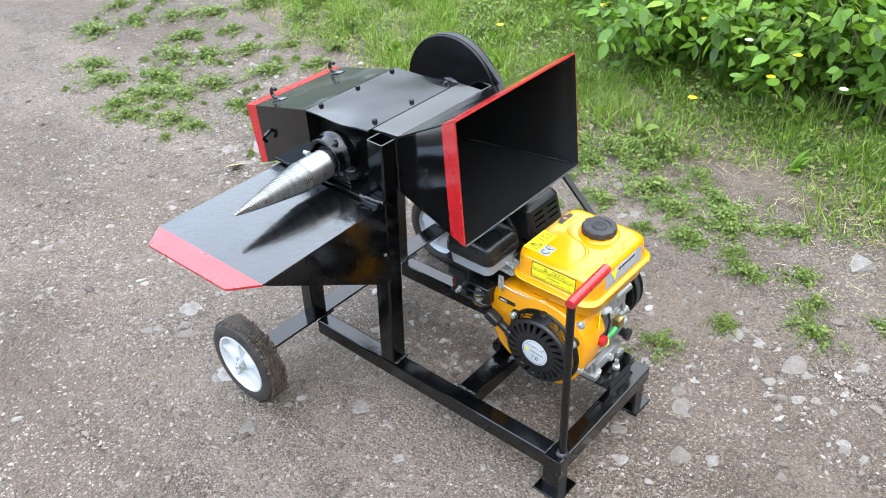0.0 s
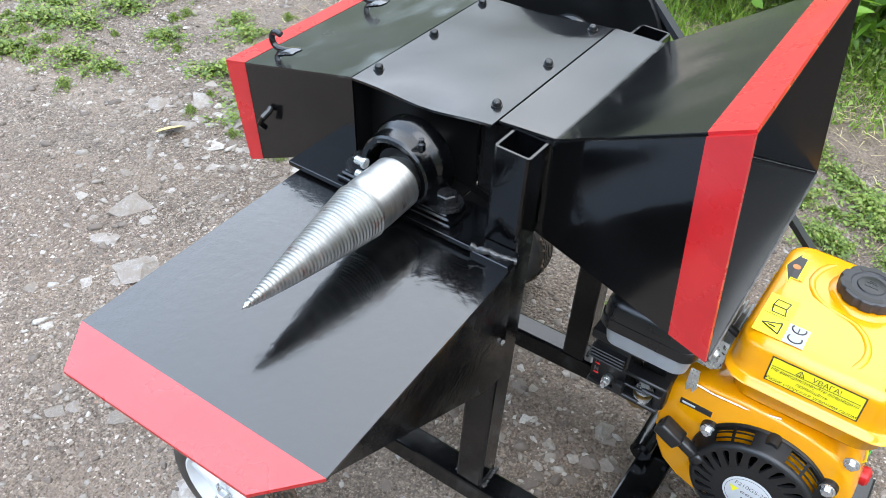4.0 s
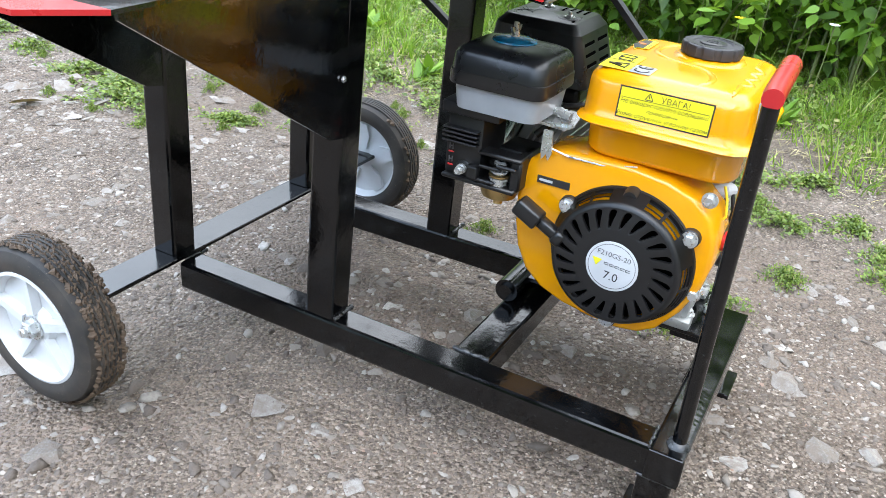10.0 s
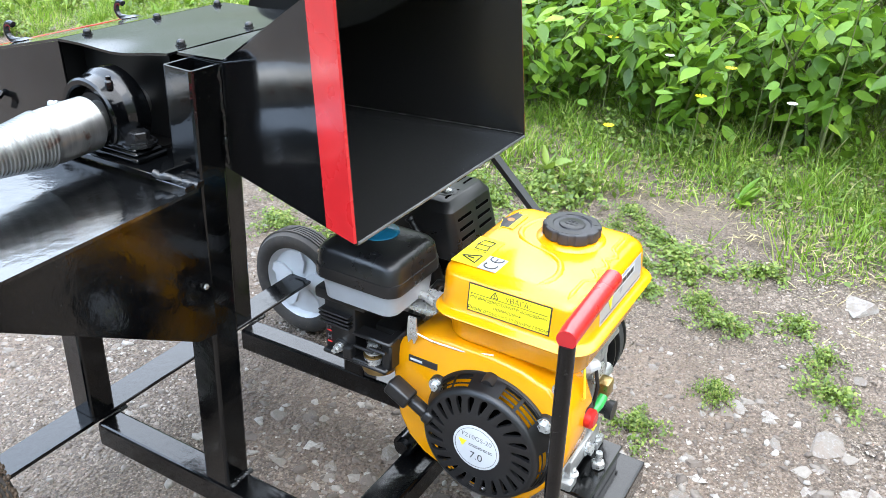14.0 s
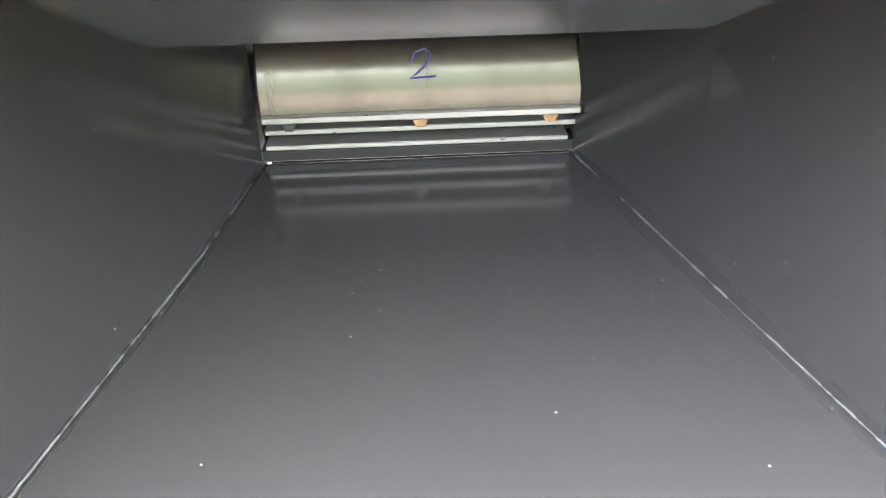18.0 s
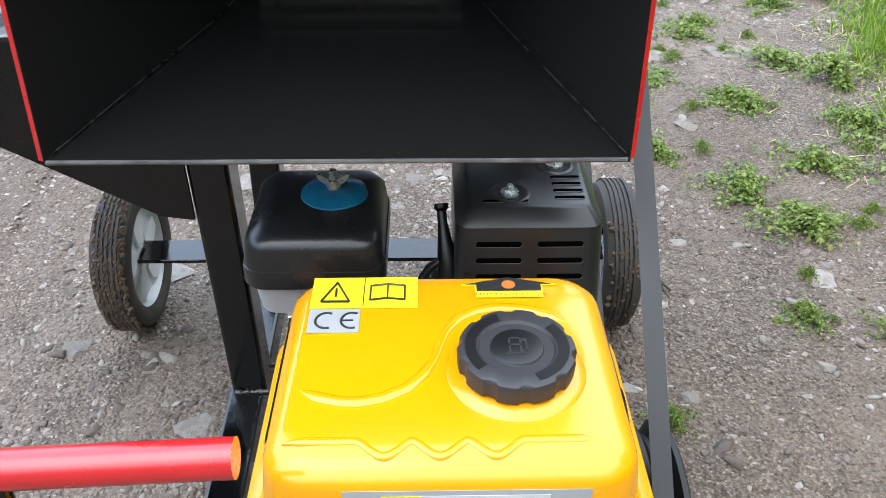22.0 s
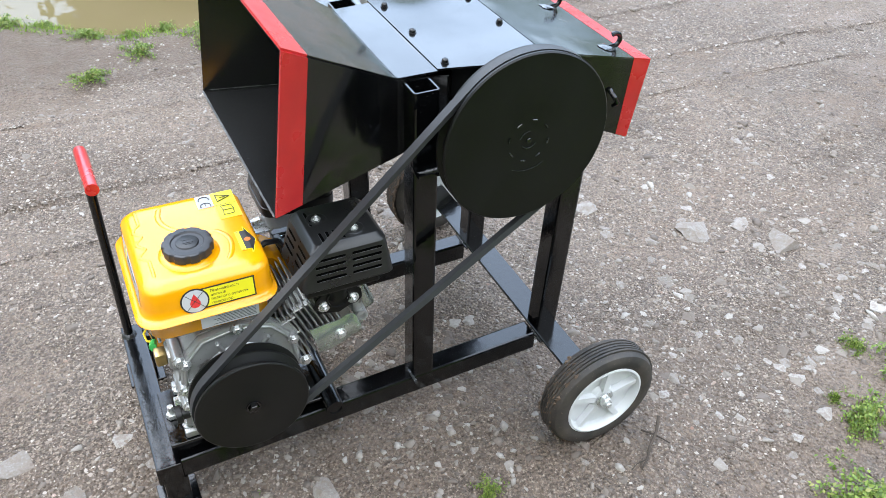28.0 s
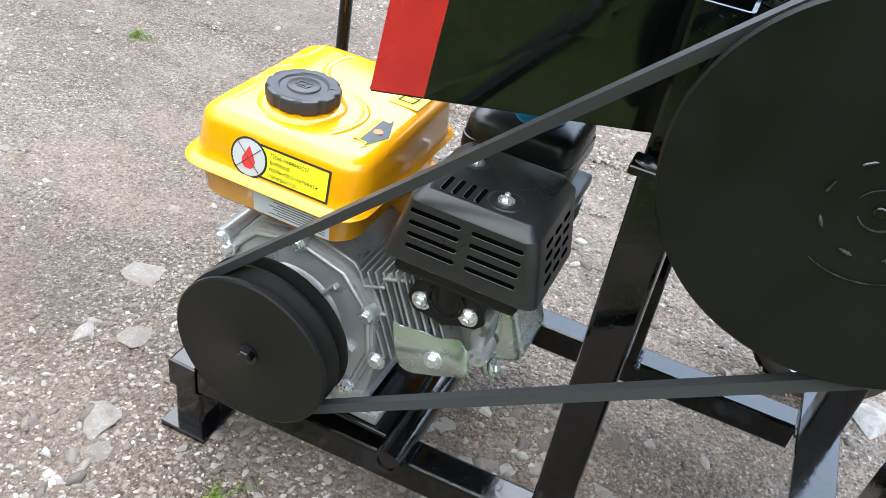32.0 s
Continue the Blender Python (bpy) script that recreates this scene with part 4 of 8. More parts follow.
def screw():
    bm = bmesh.new()
    prof = [(0.0, -0.170), (0.0215, -0.170), (0.0215, -0.1995), (0.0235, -0.2010), (0.0300, -0.2015), (0.0310, -0.2030), (0.0312, -0.250), (0.0306, -0.258)]
    y0, y1 = -0.262, -0.432
    n = 40
    for i in range(n):
        f = i / n
        y = y0 + (y1 - y0) * f
        r = 0.0305 * (1 - f) ** 0.80 + 0.0012
        st = (y1 - y0) / n
        prof += [(r * 0.990 - 0.0003, y), (r + 0.0005, y + st * 0.62), (r + 0.0005, y + st * 0.80)]
    prof += [(0.0015, -0.434), (0.0, -0.438)]
    base = Matrix.Translation((RC[0] + 0.006, 0, RC[2] + 0.002)) @ Matrix.Rotation(radians(1.2), 4, "Z") @ Matrix.Rotation(radians(1.0), 4, "X")
    seg = 44
    rings = []
    for r, h in prof:
        rings.append([bm.verts.new(base @ Vector((r * math.cos(2 * math.pi * i / seg), h, r * math.sin(2 * math.pi * i / seg)))) for i in range(seg)] if r > 0 else [bm.verts.new(base @ Vector((0, h, 0)))])
    for a, b in zip(rings, rings[1:]):
        for i in range(seg):
            j = (i + 1) % seg
            if len(a) == 1:
                bm.faces.new((a[0], b[i], b[j]))
            elif len(b) == 1:
                bm.faces.new((a[i], a[j], b[0]))
            else:
                bm.faces.new((a[i], a[j], b[j], b[i]))
    return bm


cone = part("splitting_screw", screw(), STEEL, machine, "bright conical steel splitting screw", True, 30)
for dz in (0.009, -0.009):
    pin = bmesh.new()
    add_lathe(pin, (RC[0] - 0.036, -0.213, RC[2] + dz + 0.006), "x", [(0, 0), (0.0045, 0), (0.0045, 0.010), (0.006, 0.010), (0.006, 0.014), (0, 0.014)][::-1], 8)
    part("set_screw", pin, ZINC, cone)

PC, PR = (0.148, 0.0, 0.6150), 0.1345
prof = [(0.0, 0.0006), (0.030, 0.0005), (0.080, 0.0003), (PR - 0.002, 0.0), (PR, 0.002), (PR, 0.005), (PR - 0.010, 0.010), (PR - 0.010, 0.018), (PR, 0.023), (PR, 0.027), (PR - 0.002, 0.029), (0.0, 0.029)]
pulley = part("large_pulley", lathe((PC[0], 0.2360, PC[2]), "y", [(r, h) for r, h in prof], 96), BLACK_MATT, machine, "large black steel drive pulley", True)
for k in range(8):
    a = radians(45 * k + 12)
    arc_pts = [(PC[0] + 0.033 * math.cos(a + d), 0.2367, PC[2] + 0.033 * math.sin(a + d)) for d in (-0.13, -0.06, 0.0, 0.06, 0.13)]
    part("plug_weld", sweep(arc_pts, [0.0008, 0.0014, 0.0011, 0.0014, 0.0007], 7), WORN, pulley, "short weld with bare metal", True)
part("shaft_end", lathe((PC[0], 0.2368, PC[2]), "y", [(0, -0.0012), (0.0034, -0.0012), (0.0042, -0.0004), (0.0042, 0.0005), (0, 0.0005)], 20), BLACK_FRAME, pulley, "", True)
for r, a0, a1, thick in ((0.0125, 205, 330, 0.0009), (0.0505, 236, 300, 0.0006), (0.0150, 20, 95, 0.0005)):
    ring = [(PC[0] + r * math.cos(radians(a0 + (a1 - a0) * i / 14)), 0.2364, PC[2] + r * math.sin(radians(a0 + (a1 - a0) * i / 14))) for i in range(15)]
    part("scored_ring", sweep(ring, [thick * 0.3] + [thick] * 13 + [thick * 0.3], 6), WORN, pulley, "scratch turned in the pulley face", True)
part("hub", lathe((PC[0], 0.2075, PC[2]), "y", [(0.0, 0.0), (0.038, 0.0), (0.036, 0.006), (0.031, 0.010), (0.031, 0.018), (0.0, 0.018)], 36), BLACK_FRAME, pulley, "", True)

# hooks and lugs on the chute
def weld_patch(x, y, z, seed):
    bm = bmesh.new()
    tilt = 0.0485 / 0.2105
    ring = []
    mid = bm.verts.new((x, y, z + 0.0045))
    inner = []
    for k in range(20):
        a = 2 * math.pi * k / 20
        r = 0.014 + 0.007 * noise.noise(Vector((math.cos(a) * 1.4, math.sin(a) * 1.4, seed * 0.37)))
        inner.append(bm.verts.new((x + math.cos(a) * r * 0.5, y + math.sin(a) * r * 0.4, z + 0.0035 + math.cos(a) * r * 0.5 * tilt)))
        ring.append(bm.verts.new((x + math.cos(a) * r * 1.2, y + math.sin(a) * r, z + 0.0007 + math.cos(a) * r * 1.2 * tilt)))
    for k in range(20):
        j = (k + 1) % 20
        bm.faces.new((mid, inner[k], inner[j]))
        bm.faces.new((inner[k], ring[k], ring[j], inner[j]))
    return bm


for hx, hy in ((-0.103, -0.108), (-0.106, 0.073)):
    hz = 0.6300 + (hx + 0.156) / 0.2105 * 0.0485 + 0.003
    curl = [(hx + 0.024, hy + 0.003, hz + 0.004), (hx + 0.014, hy + 0.002, hz + 0.0035)] + [(hx + 0.011 * math.cos(radians(a)), hy, hz + 0.0145 + 0.011 * math.sin(radians(a))) for a in range(-90, -301, -21)]
    part("hook", sweep(curl, 0.0042, 10), BLACK_FRAME, machine, "", True)
    part("weld_patch", weld_patch(hx + 0.016, hy + 0.002, hz + 0.0042, int(hy * 1000)), WORN, machine, "flaked paint round the weld", True, 60)
for hy, s in ((CN, -1), (CF, 1)):
    part("hook", sweep([(-0.082, hy + s * 0.001, 0.592), (-0.082, hy + s * 0.006, 0.588), (-0.084, hy + s * 0.015, 0.583), (-0.088, hy + s * 0.018, 0.574), (-0.086, hy + s * 0.012, 0.566)], 0.0042, 10), BLACK_FRAME, machine)

# crank-shaped push handle on the front rail
part("handle_rod", sweep([(0.735, -0.153, 0.110), (0.734, -0.155, 0.30), (0.733, -0.157, 0.500)], 0.0082, 20), BLACK_FRAME, machine, "", True, 50)
part("handle_weld", lathe((0.735, -0.153, 0.1095), "z", [(0, 0), (0.014, 0), (0.012, 0.004), (0.0085, 0.007), (0, 0.007)], 16), WELD, machine, "", True)
part("handle_grip", sweep([(0.7335, -0.163, 0.5075), (0.7325, -0.150, 0.508), (0.7295, -0.036, 0.511)], [0.0098, 0.0104, 0.0104], 24), RED, machine, "red painted handle grip", True, 50)

# hinge tube and engine plate
part("hinge_tube", lathe((0.447, 0.0, 0.127), "y", [(0.0, 0.002), (0.011, 0.002), (0.011, -0.004), (0.0165, -0.004), (0.0165, -0.190), (0.011, -0.190), (0.011, -0.188), (0, -0.188)], 28), BLACK_FRAME, machine, "", True)
part("engine_plate", box(0.462, 0.716, 0.040, 0.164, 0.1305, 0.1365, 0.0008), BLACK_FRAME, machine, "hinged steel engine plate")
part("packing_plate", box(0.665, 0.716, 0.060, 0.150, 0.1108, 0.1300, 0.0008), BLACK_FRAME, machine)
for p0, p1, r, sd in (((0.2865, -0.136, 0.1115), (0.2865, -0.176, 0.1115), 0.0035, 11), ((0.2410, -0.136, 0.1115), (0.2410, -0.176, 0.1115), 0.0035, 12), ((0.0285, -0.176, 0.1115), (0.0285, -0.136, 0.1115), 0.004, 13),
                      ((0.0285, 0.138, 0.1115), (0.0285, 0.178, 0.1115), 0.004, 14), ((0.290, 0.138, 0.1115), (0.290, 0.178, 0.1115), 0.0035, 15), ((0.442, -0.1365, 0.1105), (0.492, -0.1365, 0.1105), 0.0035, 16),
                      ((0.258, -0.206, 0.5745), (0.306, -0.190, 0.5660), 0.004, 17), ((0.258, 0.198, 0.5745), (0.300, 0.188, 0.5660), 0.004, 18), ((0.0, -0.140, 0.5745), (0.03, -0.140, 0.5745), 0.003, 19),
                      ((0.7075, -0.176, 0.1105), (0.7075, -0.136, 0.1105), 0.002, 20), ((0.702, -0.1755, 0.0685), (0.742, -0.1755, 0.0685), 0.002, 21)):
    part("weld_seam", weld_bead(p0, p1, r, 14, sd), WELD, machine, "", True, 60)
part("brace_tab", box(0.258, 0.306, -0.206, -0.1785, 0.5615, 0.5690, 0.001), BLACK_FRAME, machine)
part("brace_tab", box(0.256, 0.302, 0.1725, 0.198, 0.5615, 0.5690, 0.001), BLACK_FRAME, machine)


# ---------------------------------------------------------------- drive belt
BX, BZ, BR = 0.590, 0.257, 0.087
part_y = 0.2215


def belt_path():
    a, b = Vector((PC[0], PC[2])), Vector((BX, BZ))
    ra, rb = PR - 0.003, BR - 0.003
    d = b - a
    base, dist = math.atan2(d.y, d.x), d.length
    k = math.acos((ra - rb) / dist)
    pts = []
    for i in range(49):
        t = base + k + (2 * math.pi - 2 * k) * i / 48
        pts.append((a.x + ra * math.cos(t), a.y + ra * math.sin(t), t))
    for i in range(33):
        t = base - k + 2 * k * i / 32
        pts.append((b.x + rb * math.cos(t), b.y + rb * math.sin(t), t))
    return pts


def belt_mesh():
    secs = []
    for x, z, t in belt_path():
        c, s = math.cos(t), math.sin(t)
        secs.append([(x + c * 0.004, part_y - 0.0075, z + s * 0.004), (x + c * 0.004, part_y + 0.0075, z + s * 0.004), (x - c * 0.005, part_y + 0.005, z - s * 0.005), (x - c * 0.005, part_y - 0.005, z - s * 0.005)])
    secs.append(secs[0])
    bm = loft(secs, False, False)
    bmesh.ops.remove_doubles(bm, verts=bm.verts, dist=1e-5)
    return bm


belt = tagged(part("drive_belt", belt_mesh(), BELT), "grey-black rubber V-belt running between two pulleys", "drive belt")

# ---------------------------------------------------------------- engine
engine = thing("engine", "yellow and black single-cylinder petrol engine bolted to the chipper frame", "engine", at=(0.6, 0.1, 0.137))


def ep(name, bm, mat, label="", parent=None, smooth=False, sharp=35):
    ob = part(name, bm, mat, None, label, smooth, sharp)
    p = parent or engine
    ob.parent = p
    if p is engine:
        ob.matrix_parent_inverse = Matrix.Translation((-0.6, -0.1, -0.137))
    return ob


def rr_ring(x0, x1, y0, y1, r, z, seg=6):
    return [((x0 + x1) / 2 + px, (y0 + y1) / 2 + py, z) for px, py in rounded_rect(x1 - x0, y1 - y0, r, seg)]


# fuel tank: lower pan, rim, upper shell
low = [(0.541, 0.692, -0.020, 0.160, 0.025, 0.3660), (0.5330, 0.702, -0.030, 0.170, 0.028, 0.3680), (0.5295, 0.7055, -0.034, 0.174, 0.028, 0.3740), (0.5285, 0.7075, -0.037, 0.1765, 0.028, 0.4010), (0.5225, 0.712, -0.044, 0.183, 0.030, 0.4060)]
tank = ep("fuel_tank", loft([rr_ring(*s) for s in low] + [rr_ring(0.5165, 0.7175, -0.0525, 0.1915, 0.034, 0.4085), rr_ring(0.5150, 0.7190, -0.0540, 0.1930, 0.034, 0.4105), rr_ring(0.5165, 0.7175, -0.0525, 0.1915, 0.034, 0.4130)]
                           + [rr_ring(*s) for s in ((0.5190, 0.7115, -0.0455, 0.1850, 0.031, 0.4140), (0.5205, 0.7085, -0.0425, 0.1815, 0.029, 0.4165), (0.5208, 0.7070, -0.0408, 0.1797, 0.028, 0.4300), (0.5216, 0.7048, -0.0385, 0.1770, 0.027, 0.4530),
                                                    (0.5228, 0.7025, -0.0362, 0.1747, 0.026, 0.4580), (0.5262, 0.6970, -0.0310, 0.1695, 0.025, 0.4630), (0.5310, 0.6910, -0.0250, 0.1635, 0.024, 0.4660), (0.540, 0.683, -0.016, 0.155, 0.020, 0.4671), (0.585, 0.645, 0.030, 0.110, 0.02, 0.4674))]),
          YELLOW, "bright yellow pressed steel fuel tank", smooth=True, sharp=60)
CX, CY = 0.6250, 0.1105
ep("cap_seat", lathe((CX, CY, 0.4665), "z", [(0.0445, -0.001), (0.043, 0.0014), (0.040, 0.0030), (0.036, 0.0050), (0.0, 0.0060)], 48), YELLOW, "raised ring under the filler cap", tank, True, 60)


def fuel_cap():
    bm = bmesh.new()
    secs = []
    n = 96
    for z, k, dip in ((0.4722, 0.94, 1), (0.4735, 0.985, 1), (0.4835, 1.0, 1), (0.4862, 0.97, 1), (0.4872, 0.90, 0.4), (0.4868, 0.66, 0), (0.4852, 0.62, 0), (0.4852, 0.45, 0), (0.4866, 0.42, 0), (0.4866, 0.1, 0)):
        ring = []
        for i in range(n):
            a = 2 * math.pi * i / n
            w = (a * 10 / (2 * math.pi)) % 1.0
            r = 0.0365 * k * (1 - dip * (0.055 if w < 0.30 else 0.0))
            ring.append((CX + r * math.cos(a), CY + r * math.sin(a), z))
        secs.append(ring)
    return loft(secs)


cap = ep("fuel_cap", fuel_cap(), CAP_PLASTIC, "dark grey ribbed plastic fuel cap", None, True, 40)
disc = ep("cap_disc", lathe((CX, CY, 0.4866), "z", [(0, 0), (0.0158, 0), (0.0158, 0.0002), (0.0150, 0.0006), (0, 0.0006)], 40), BLACK_PLASTIC, "darker sunk disc", cap, True)
pump = bmesh.new()
for x0, x1, y0, y1 in ((-0.0075, -0.0062, -0.005, 0.003), (-0.0015, -0.0002, -0.005, 0.003), (0.0062, 0.0075, -0.0065, 0.0045), (-0.0075, 0.0070, -0.005, -0.0037), (-0.0075, 0.0070, 0.0017, 0.003), (-0.0040, 0.0040, 0.0052, 0.0063), (-0.0062, -0.0040, 0.0030, 0.0063)):
    add_box(pump, CX + x0, CX + x1, CY + y0, CY + y1, 0.4871, 0.4877)
ep("cap_symbol", pump, CAP_PLASTIC, "moulded pump symbol", cap)
for a0 in (20, 200):
    ring = [(CX + r * math.cos(radians(a0 + 110 * i / 12)), CY + r * math.sin(radians(a0 + 110 * i / 12)), 0.4870) for r, steps in ((0.0250, range(13)), (0.0318, range(12, -1, -1))) for i in steps]
    ep("cap_band", prism(ring, 0.0004, (0, 0, 1)), BLACK_PLASTIC, "darker band with worn lettering", cap)
# pressed arcs and scallops on the tank top
bead = [(0.640, -0.020), (0.646, -0.010), (0.650, 0.003), (0.6505, 0.016), (0.6475, 0.029), (0.640, 0.043), (0.628, 0.054), (0.614, 0.060), (0.600, 0.0635), (0.587, 0.068), (0.575, 0.076), (0.567, 0.088), (0.5635, 0.101), (0.564, 0.114), (0.567, 0.128), (0.573, 0.141), (0.581, 0.150)]
ep("pressed_bead", sweep([(x, y, 0.4638) for x, y in bead], [0.0030] + [0.0056] * 6 + [0.0046] * 3 + [0.0054] * 6 + [0.0030], 16), YELLOW, "", tank, True)
# wavy fold along the front of the tank top
fold = []
for i in range(75):
    y = -0.026 + 0.180 * i / 74
    dip = (0.5 - 0.5 * math.cos(2 * math.pi * (y - 0.016) / 0.0315)) ** 0.7 if 0.016 < y < 0.1105 else 0.0
    fold.append((0.6805 + 0.0100 * dip, y, 0.4651 - 0.0011 * dip))
ep("pressed_fold", sweep(fold, [0.0008, 0.0014, 0.0020, 0.0026] + [0.0034] * 67 + [0.0026, 0.0020, 0.0014, 0.0008], 12), YELLOW, "", tank, True)

# fan shroud
SHROUD = [(0.4600, 0.292), (0.4612, 0.319), (0.471, 0.343), (0.490, 0.3575), (0.517, 0.3645), (0.555, 0.3660), (0.600, 0.3655), (0.640, 0.3600), (0.672, 0.348), (0.694, 0.328), (0.7045, 0.303), (0.7060, 0.272), (0.7000, 0.238), (0.684, 0.202), (0.662, 0.172), (0.642, 0.159), (0.616, 0.1545),
          (0.578, 0.1575), (0.540, 0.1645), (0.507, 0.177), (0.484, 0.196), (0.469, 0.225), (0.462, 0.258)]


def ring_scaled(k, y):
    cx, cz = 0.588, 0.262
    return [(cx + (x - cx) * k, y, cz + (z - cz) * k) for x, z in SHROUD]


shroud = ep("fan_shroud", loft([ring_scaled(0.95, -0.0405), ring_scaled(0.985, -0.0385), ring_scaled(1.0, -0.0330), ring_scaled(1.0, 0.030), ring_scaled(0.99, 0.033)]), YELLOW, "yellow fan shroud", smooth=True, sharp=50)
KX, KZ = 0.603, 0.255
WINDOWS = (130, 112, 67, 48, 3, -18, -45, -66, -100, -122, -150, 176)


def recoil_face():
    """Front disc with curved tear-shaped openings round the hub."""
    bm = bmesh.new()
    n, half = 24, math.pi / 24
    rim = [(-1, -1), (-0.5, -1), (0, -1), (0.5, -1), (1, -1), (1, -0.5), (1, 0), (1, 0.5), (1, 1), (0.5, 1), (0, 1), (-0.5, 1), (-1, 1), (-1, 0.5), (-1, 0), (-1, -0.5)]
    hole = [(-0.78, -0.22), (-0.40, -0.34), (0.0, -0.42), (0.42, -0.50), (0.70, -0.44), (0.82, -0.26), (0.86, 0.0), (0.82, 0.26), (0.70, 0.44), (0.42, 0.50), (0.0, 0.42), (-0.40, 0.34), (-0.78, 0.22), (-0.85, 0.12), (-0.87, 0.0), (-0.85, -0.12)]

    def place(k, s, t, depth):
        r = 0.0590 + 0.0130 * s
        a = 2 * math.pi * k / n + half * t - 0.06 * (s + 1)
        y = -0.0735 + 0.0018 * ((r - 0.046) / 0.026) ** 2 + depth
        return bm.verts.new((KX + r * math.cos(a), y, KZ + r * math.sin(a)))

    for k in range(n):
        out = [place(k, s, t, 0.0) for s, t in rim]
        lip = [place(k, s, t, 0.0006) for s, t in hole]
        deep = [place(k, s * 0.97, t * 0.94, 0.0050) for s, t in hole]
        for i in range(16):
            j = (i + 1) % 16
            bm.faces.new((out[i], out[j], lip[j], lip[i]))
            bm.faces.new((lip[i], lip[j], deep[j], deep[i]))
    bmesh.ops.remove_doubles(bm, verts=bm.verts, dist=0.0002)
    add_lathe(bm, (KX, 0, KZ), "y", [(0.0461, 0.0700), (0.0461, 0.0735), (0.0340, 0.0741), (0.0, 0.0741)], 48)
    add_lathe(bm, (KX, 0, KZ), "y", [(0.0719, 0.0717), (0.0745, 0.0708), (0.0768, 0.0688), (0.0778, 0.0660), (0.0750, 0.0650)], 96)
    bmesh.ops.recalc_face_normals(bm, faces=bm.faces)
    return bm


def recoil_wall():
    """Slanting side of the cover, pierced by groups of slits."""
    bm = bmesh.new()
    hs = (0.0, 0.14, 0.34, 0.44, 0.64, 0.74, 0.90, 1.0)
    grid = []
    for h in hs:
        r, y = 0.0868 - 0.0090 * h, -0.0440 - 0.0222 * h
        grid.append([bm.verts.new((KX + r * math.cos(radians(3 * i)), y, KZ + r * math.sin(radians(3 * i)))) for i in range(120)])
    for q in range(len(hs) - 1):
        for i in range(120):
            a = 3 * i + 1.5
            if q in (1, 3, 5) and any(abs((a - w + 180) % 360 - 180) < 8.0 for w in WINDOWS):
                continue
            j = (i + 1) % 120
            bm.faces.new((grid[q][i], grid[q][j], grid[q + 1][j], grid[q + 1][i]))
    bmesh.ops.solidify(bm, geom=list(bm.faces), thickness=0.0022)
    bmesh.ops.recalc_face_normals(bm, faces=bm.faces)
    return bm


rec = ep("recoil_starter", recoil_face(), BLACK_PLASTIC, "black slotted recoil starter cover", None, True, 32)
ep("side_wall", recoil_wall(), BLACK_PLASTIC, "slitted side of the cover", rec, True, 32)
ep("flange", lathe((KX, 0, KZ), "y", [(0.080, 0.040), (0.0875, 0.040), (0.0885, 0.0425), (0.0872, 0.0452), (0.080, 0.0452)], 72, True), BLACK_PLASTIC, "", rec, True, 40)
# closed black disc, coloured as the shade seen through the slots
ep("starter_backing", lathe((KX, 0, KZ), "y", [(0, 0.0610), (0.0700, 0.0610), (0.0700, 0.0560), (0.055, 0.0550), (0.050, 0.0415), (0, 0.0415)], 40), SLOT, "near-black backing that paints the shade behind the slots", rec, True)
for bx, bz in ((0.530, 0.301), (0.677, 0.3035), (0.603, 0.169)):
    ep("ear", lathe((bx, 0, bz), "y", [(0, 0.038), (0.0120, 0.038), (0.0112, 0.0470), (0.0100, 0.0480), (0, 0.0480)], 20), BLACK_PLASTIC, "", rec, True, 40)
    ep("bolt", bolt((bx, -0.0482, bz), "y", 0.0062, 0.0065, True, 1), ZINC, "", rec)
ep("guide_boss", lathe((KX, 0, KZ + 0.0800), "y", [(0.0, 0.0500), (0.0030, 0.0500), (0.0034, 0.0560), (0.0078, 0.0560), (0.0090, 0.0520), (0.0110, 0.0420), (0.0, 0.0420)], 20), BLACK_PLASTIC, "", rec, True, 40)
grip = bmesh.new()
g_m = Matrix.Translation((0.4935, -0.066, 0.287)) @ Matrix.Rotation(radians(28), 4, "Y")
add_box(grip, -0.021, 0.014, -0.014, 0.009, -0.0105, 0.0105, 0.0035, 2, g_m)
add_box(grip, -0.0225, -0.0205, -0.005, 0.002, -0.0035, 0.0035, 0.001, 1, g_m)
add_box(grip, 0.012, 0.046, -0.0075, 0.0075, -0.0065, 0.0065, 0.002, 1, g_m)
add_box(grip, 0.036, 0.050, -0.0095, 0.0095, -0.0095, 0.0095, 0.003, 1, g_m)
ep("pull_grip", grip, BLACK_PLASTIC_GLOSS, "black pull cord grip", rec, True, 50)
ep("badge", lathe((KX, 0, KZ), "y", [(0.0, 0.0738), (0.0315, 0.0738), (0.0315, 0.0746), (0.0305, 0.0749), (0, 0.0749)], 48), WHITE_PRINT, "round white model badge", rec, True)
badge_ring = lathe((KX, 0, KZ), "y", [(0.0280, 0.0750), (0.0286, 0.0750), (0.0286, 0.0752), (0.0280, 0.0752)], 48, True)
ep("badge_ring", badge_ring, GREY_PRINT, "", rec)


def sign(body, size, m, mat, parent, label="", shear=0.0):
    ob = text_part("lettering", body, size, m, mat, None, label, shear, 0.0)
    ob.data.transform(m)
    ob.matrix_basis = Matrix.Identity(4)
    ob.parent = parent
    return ob


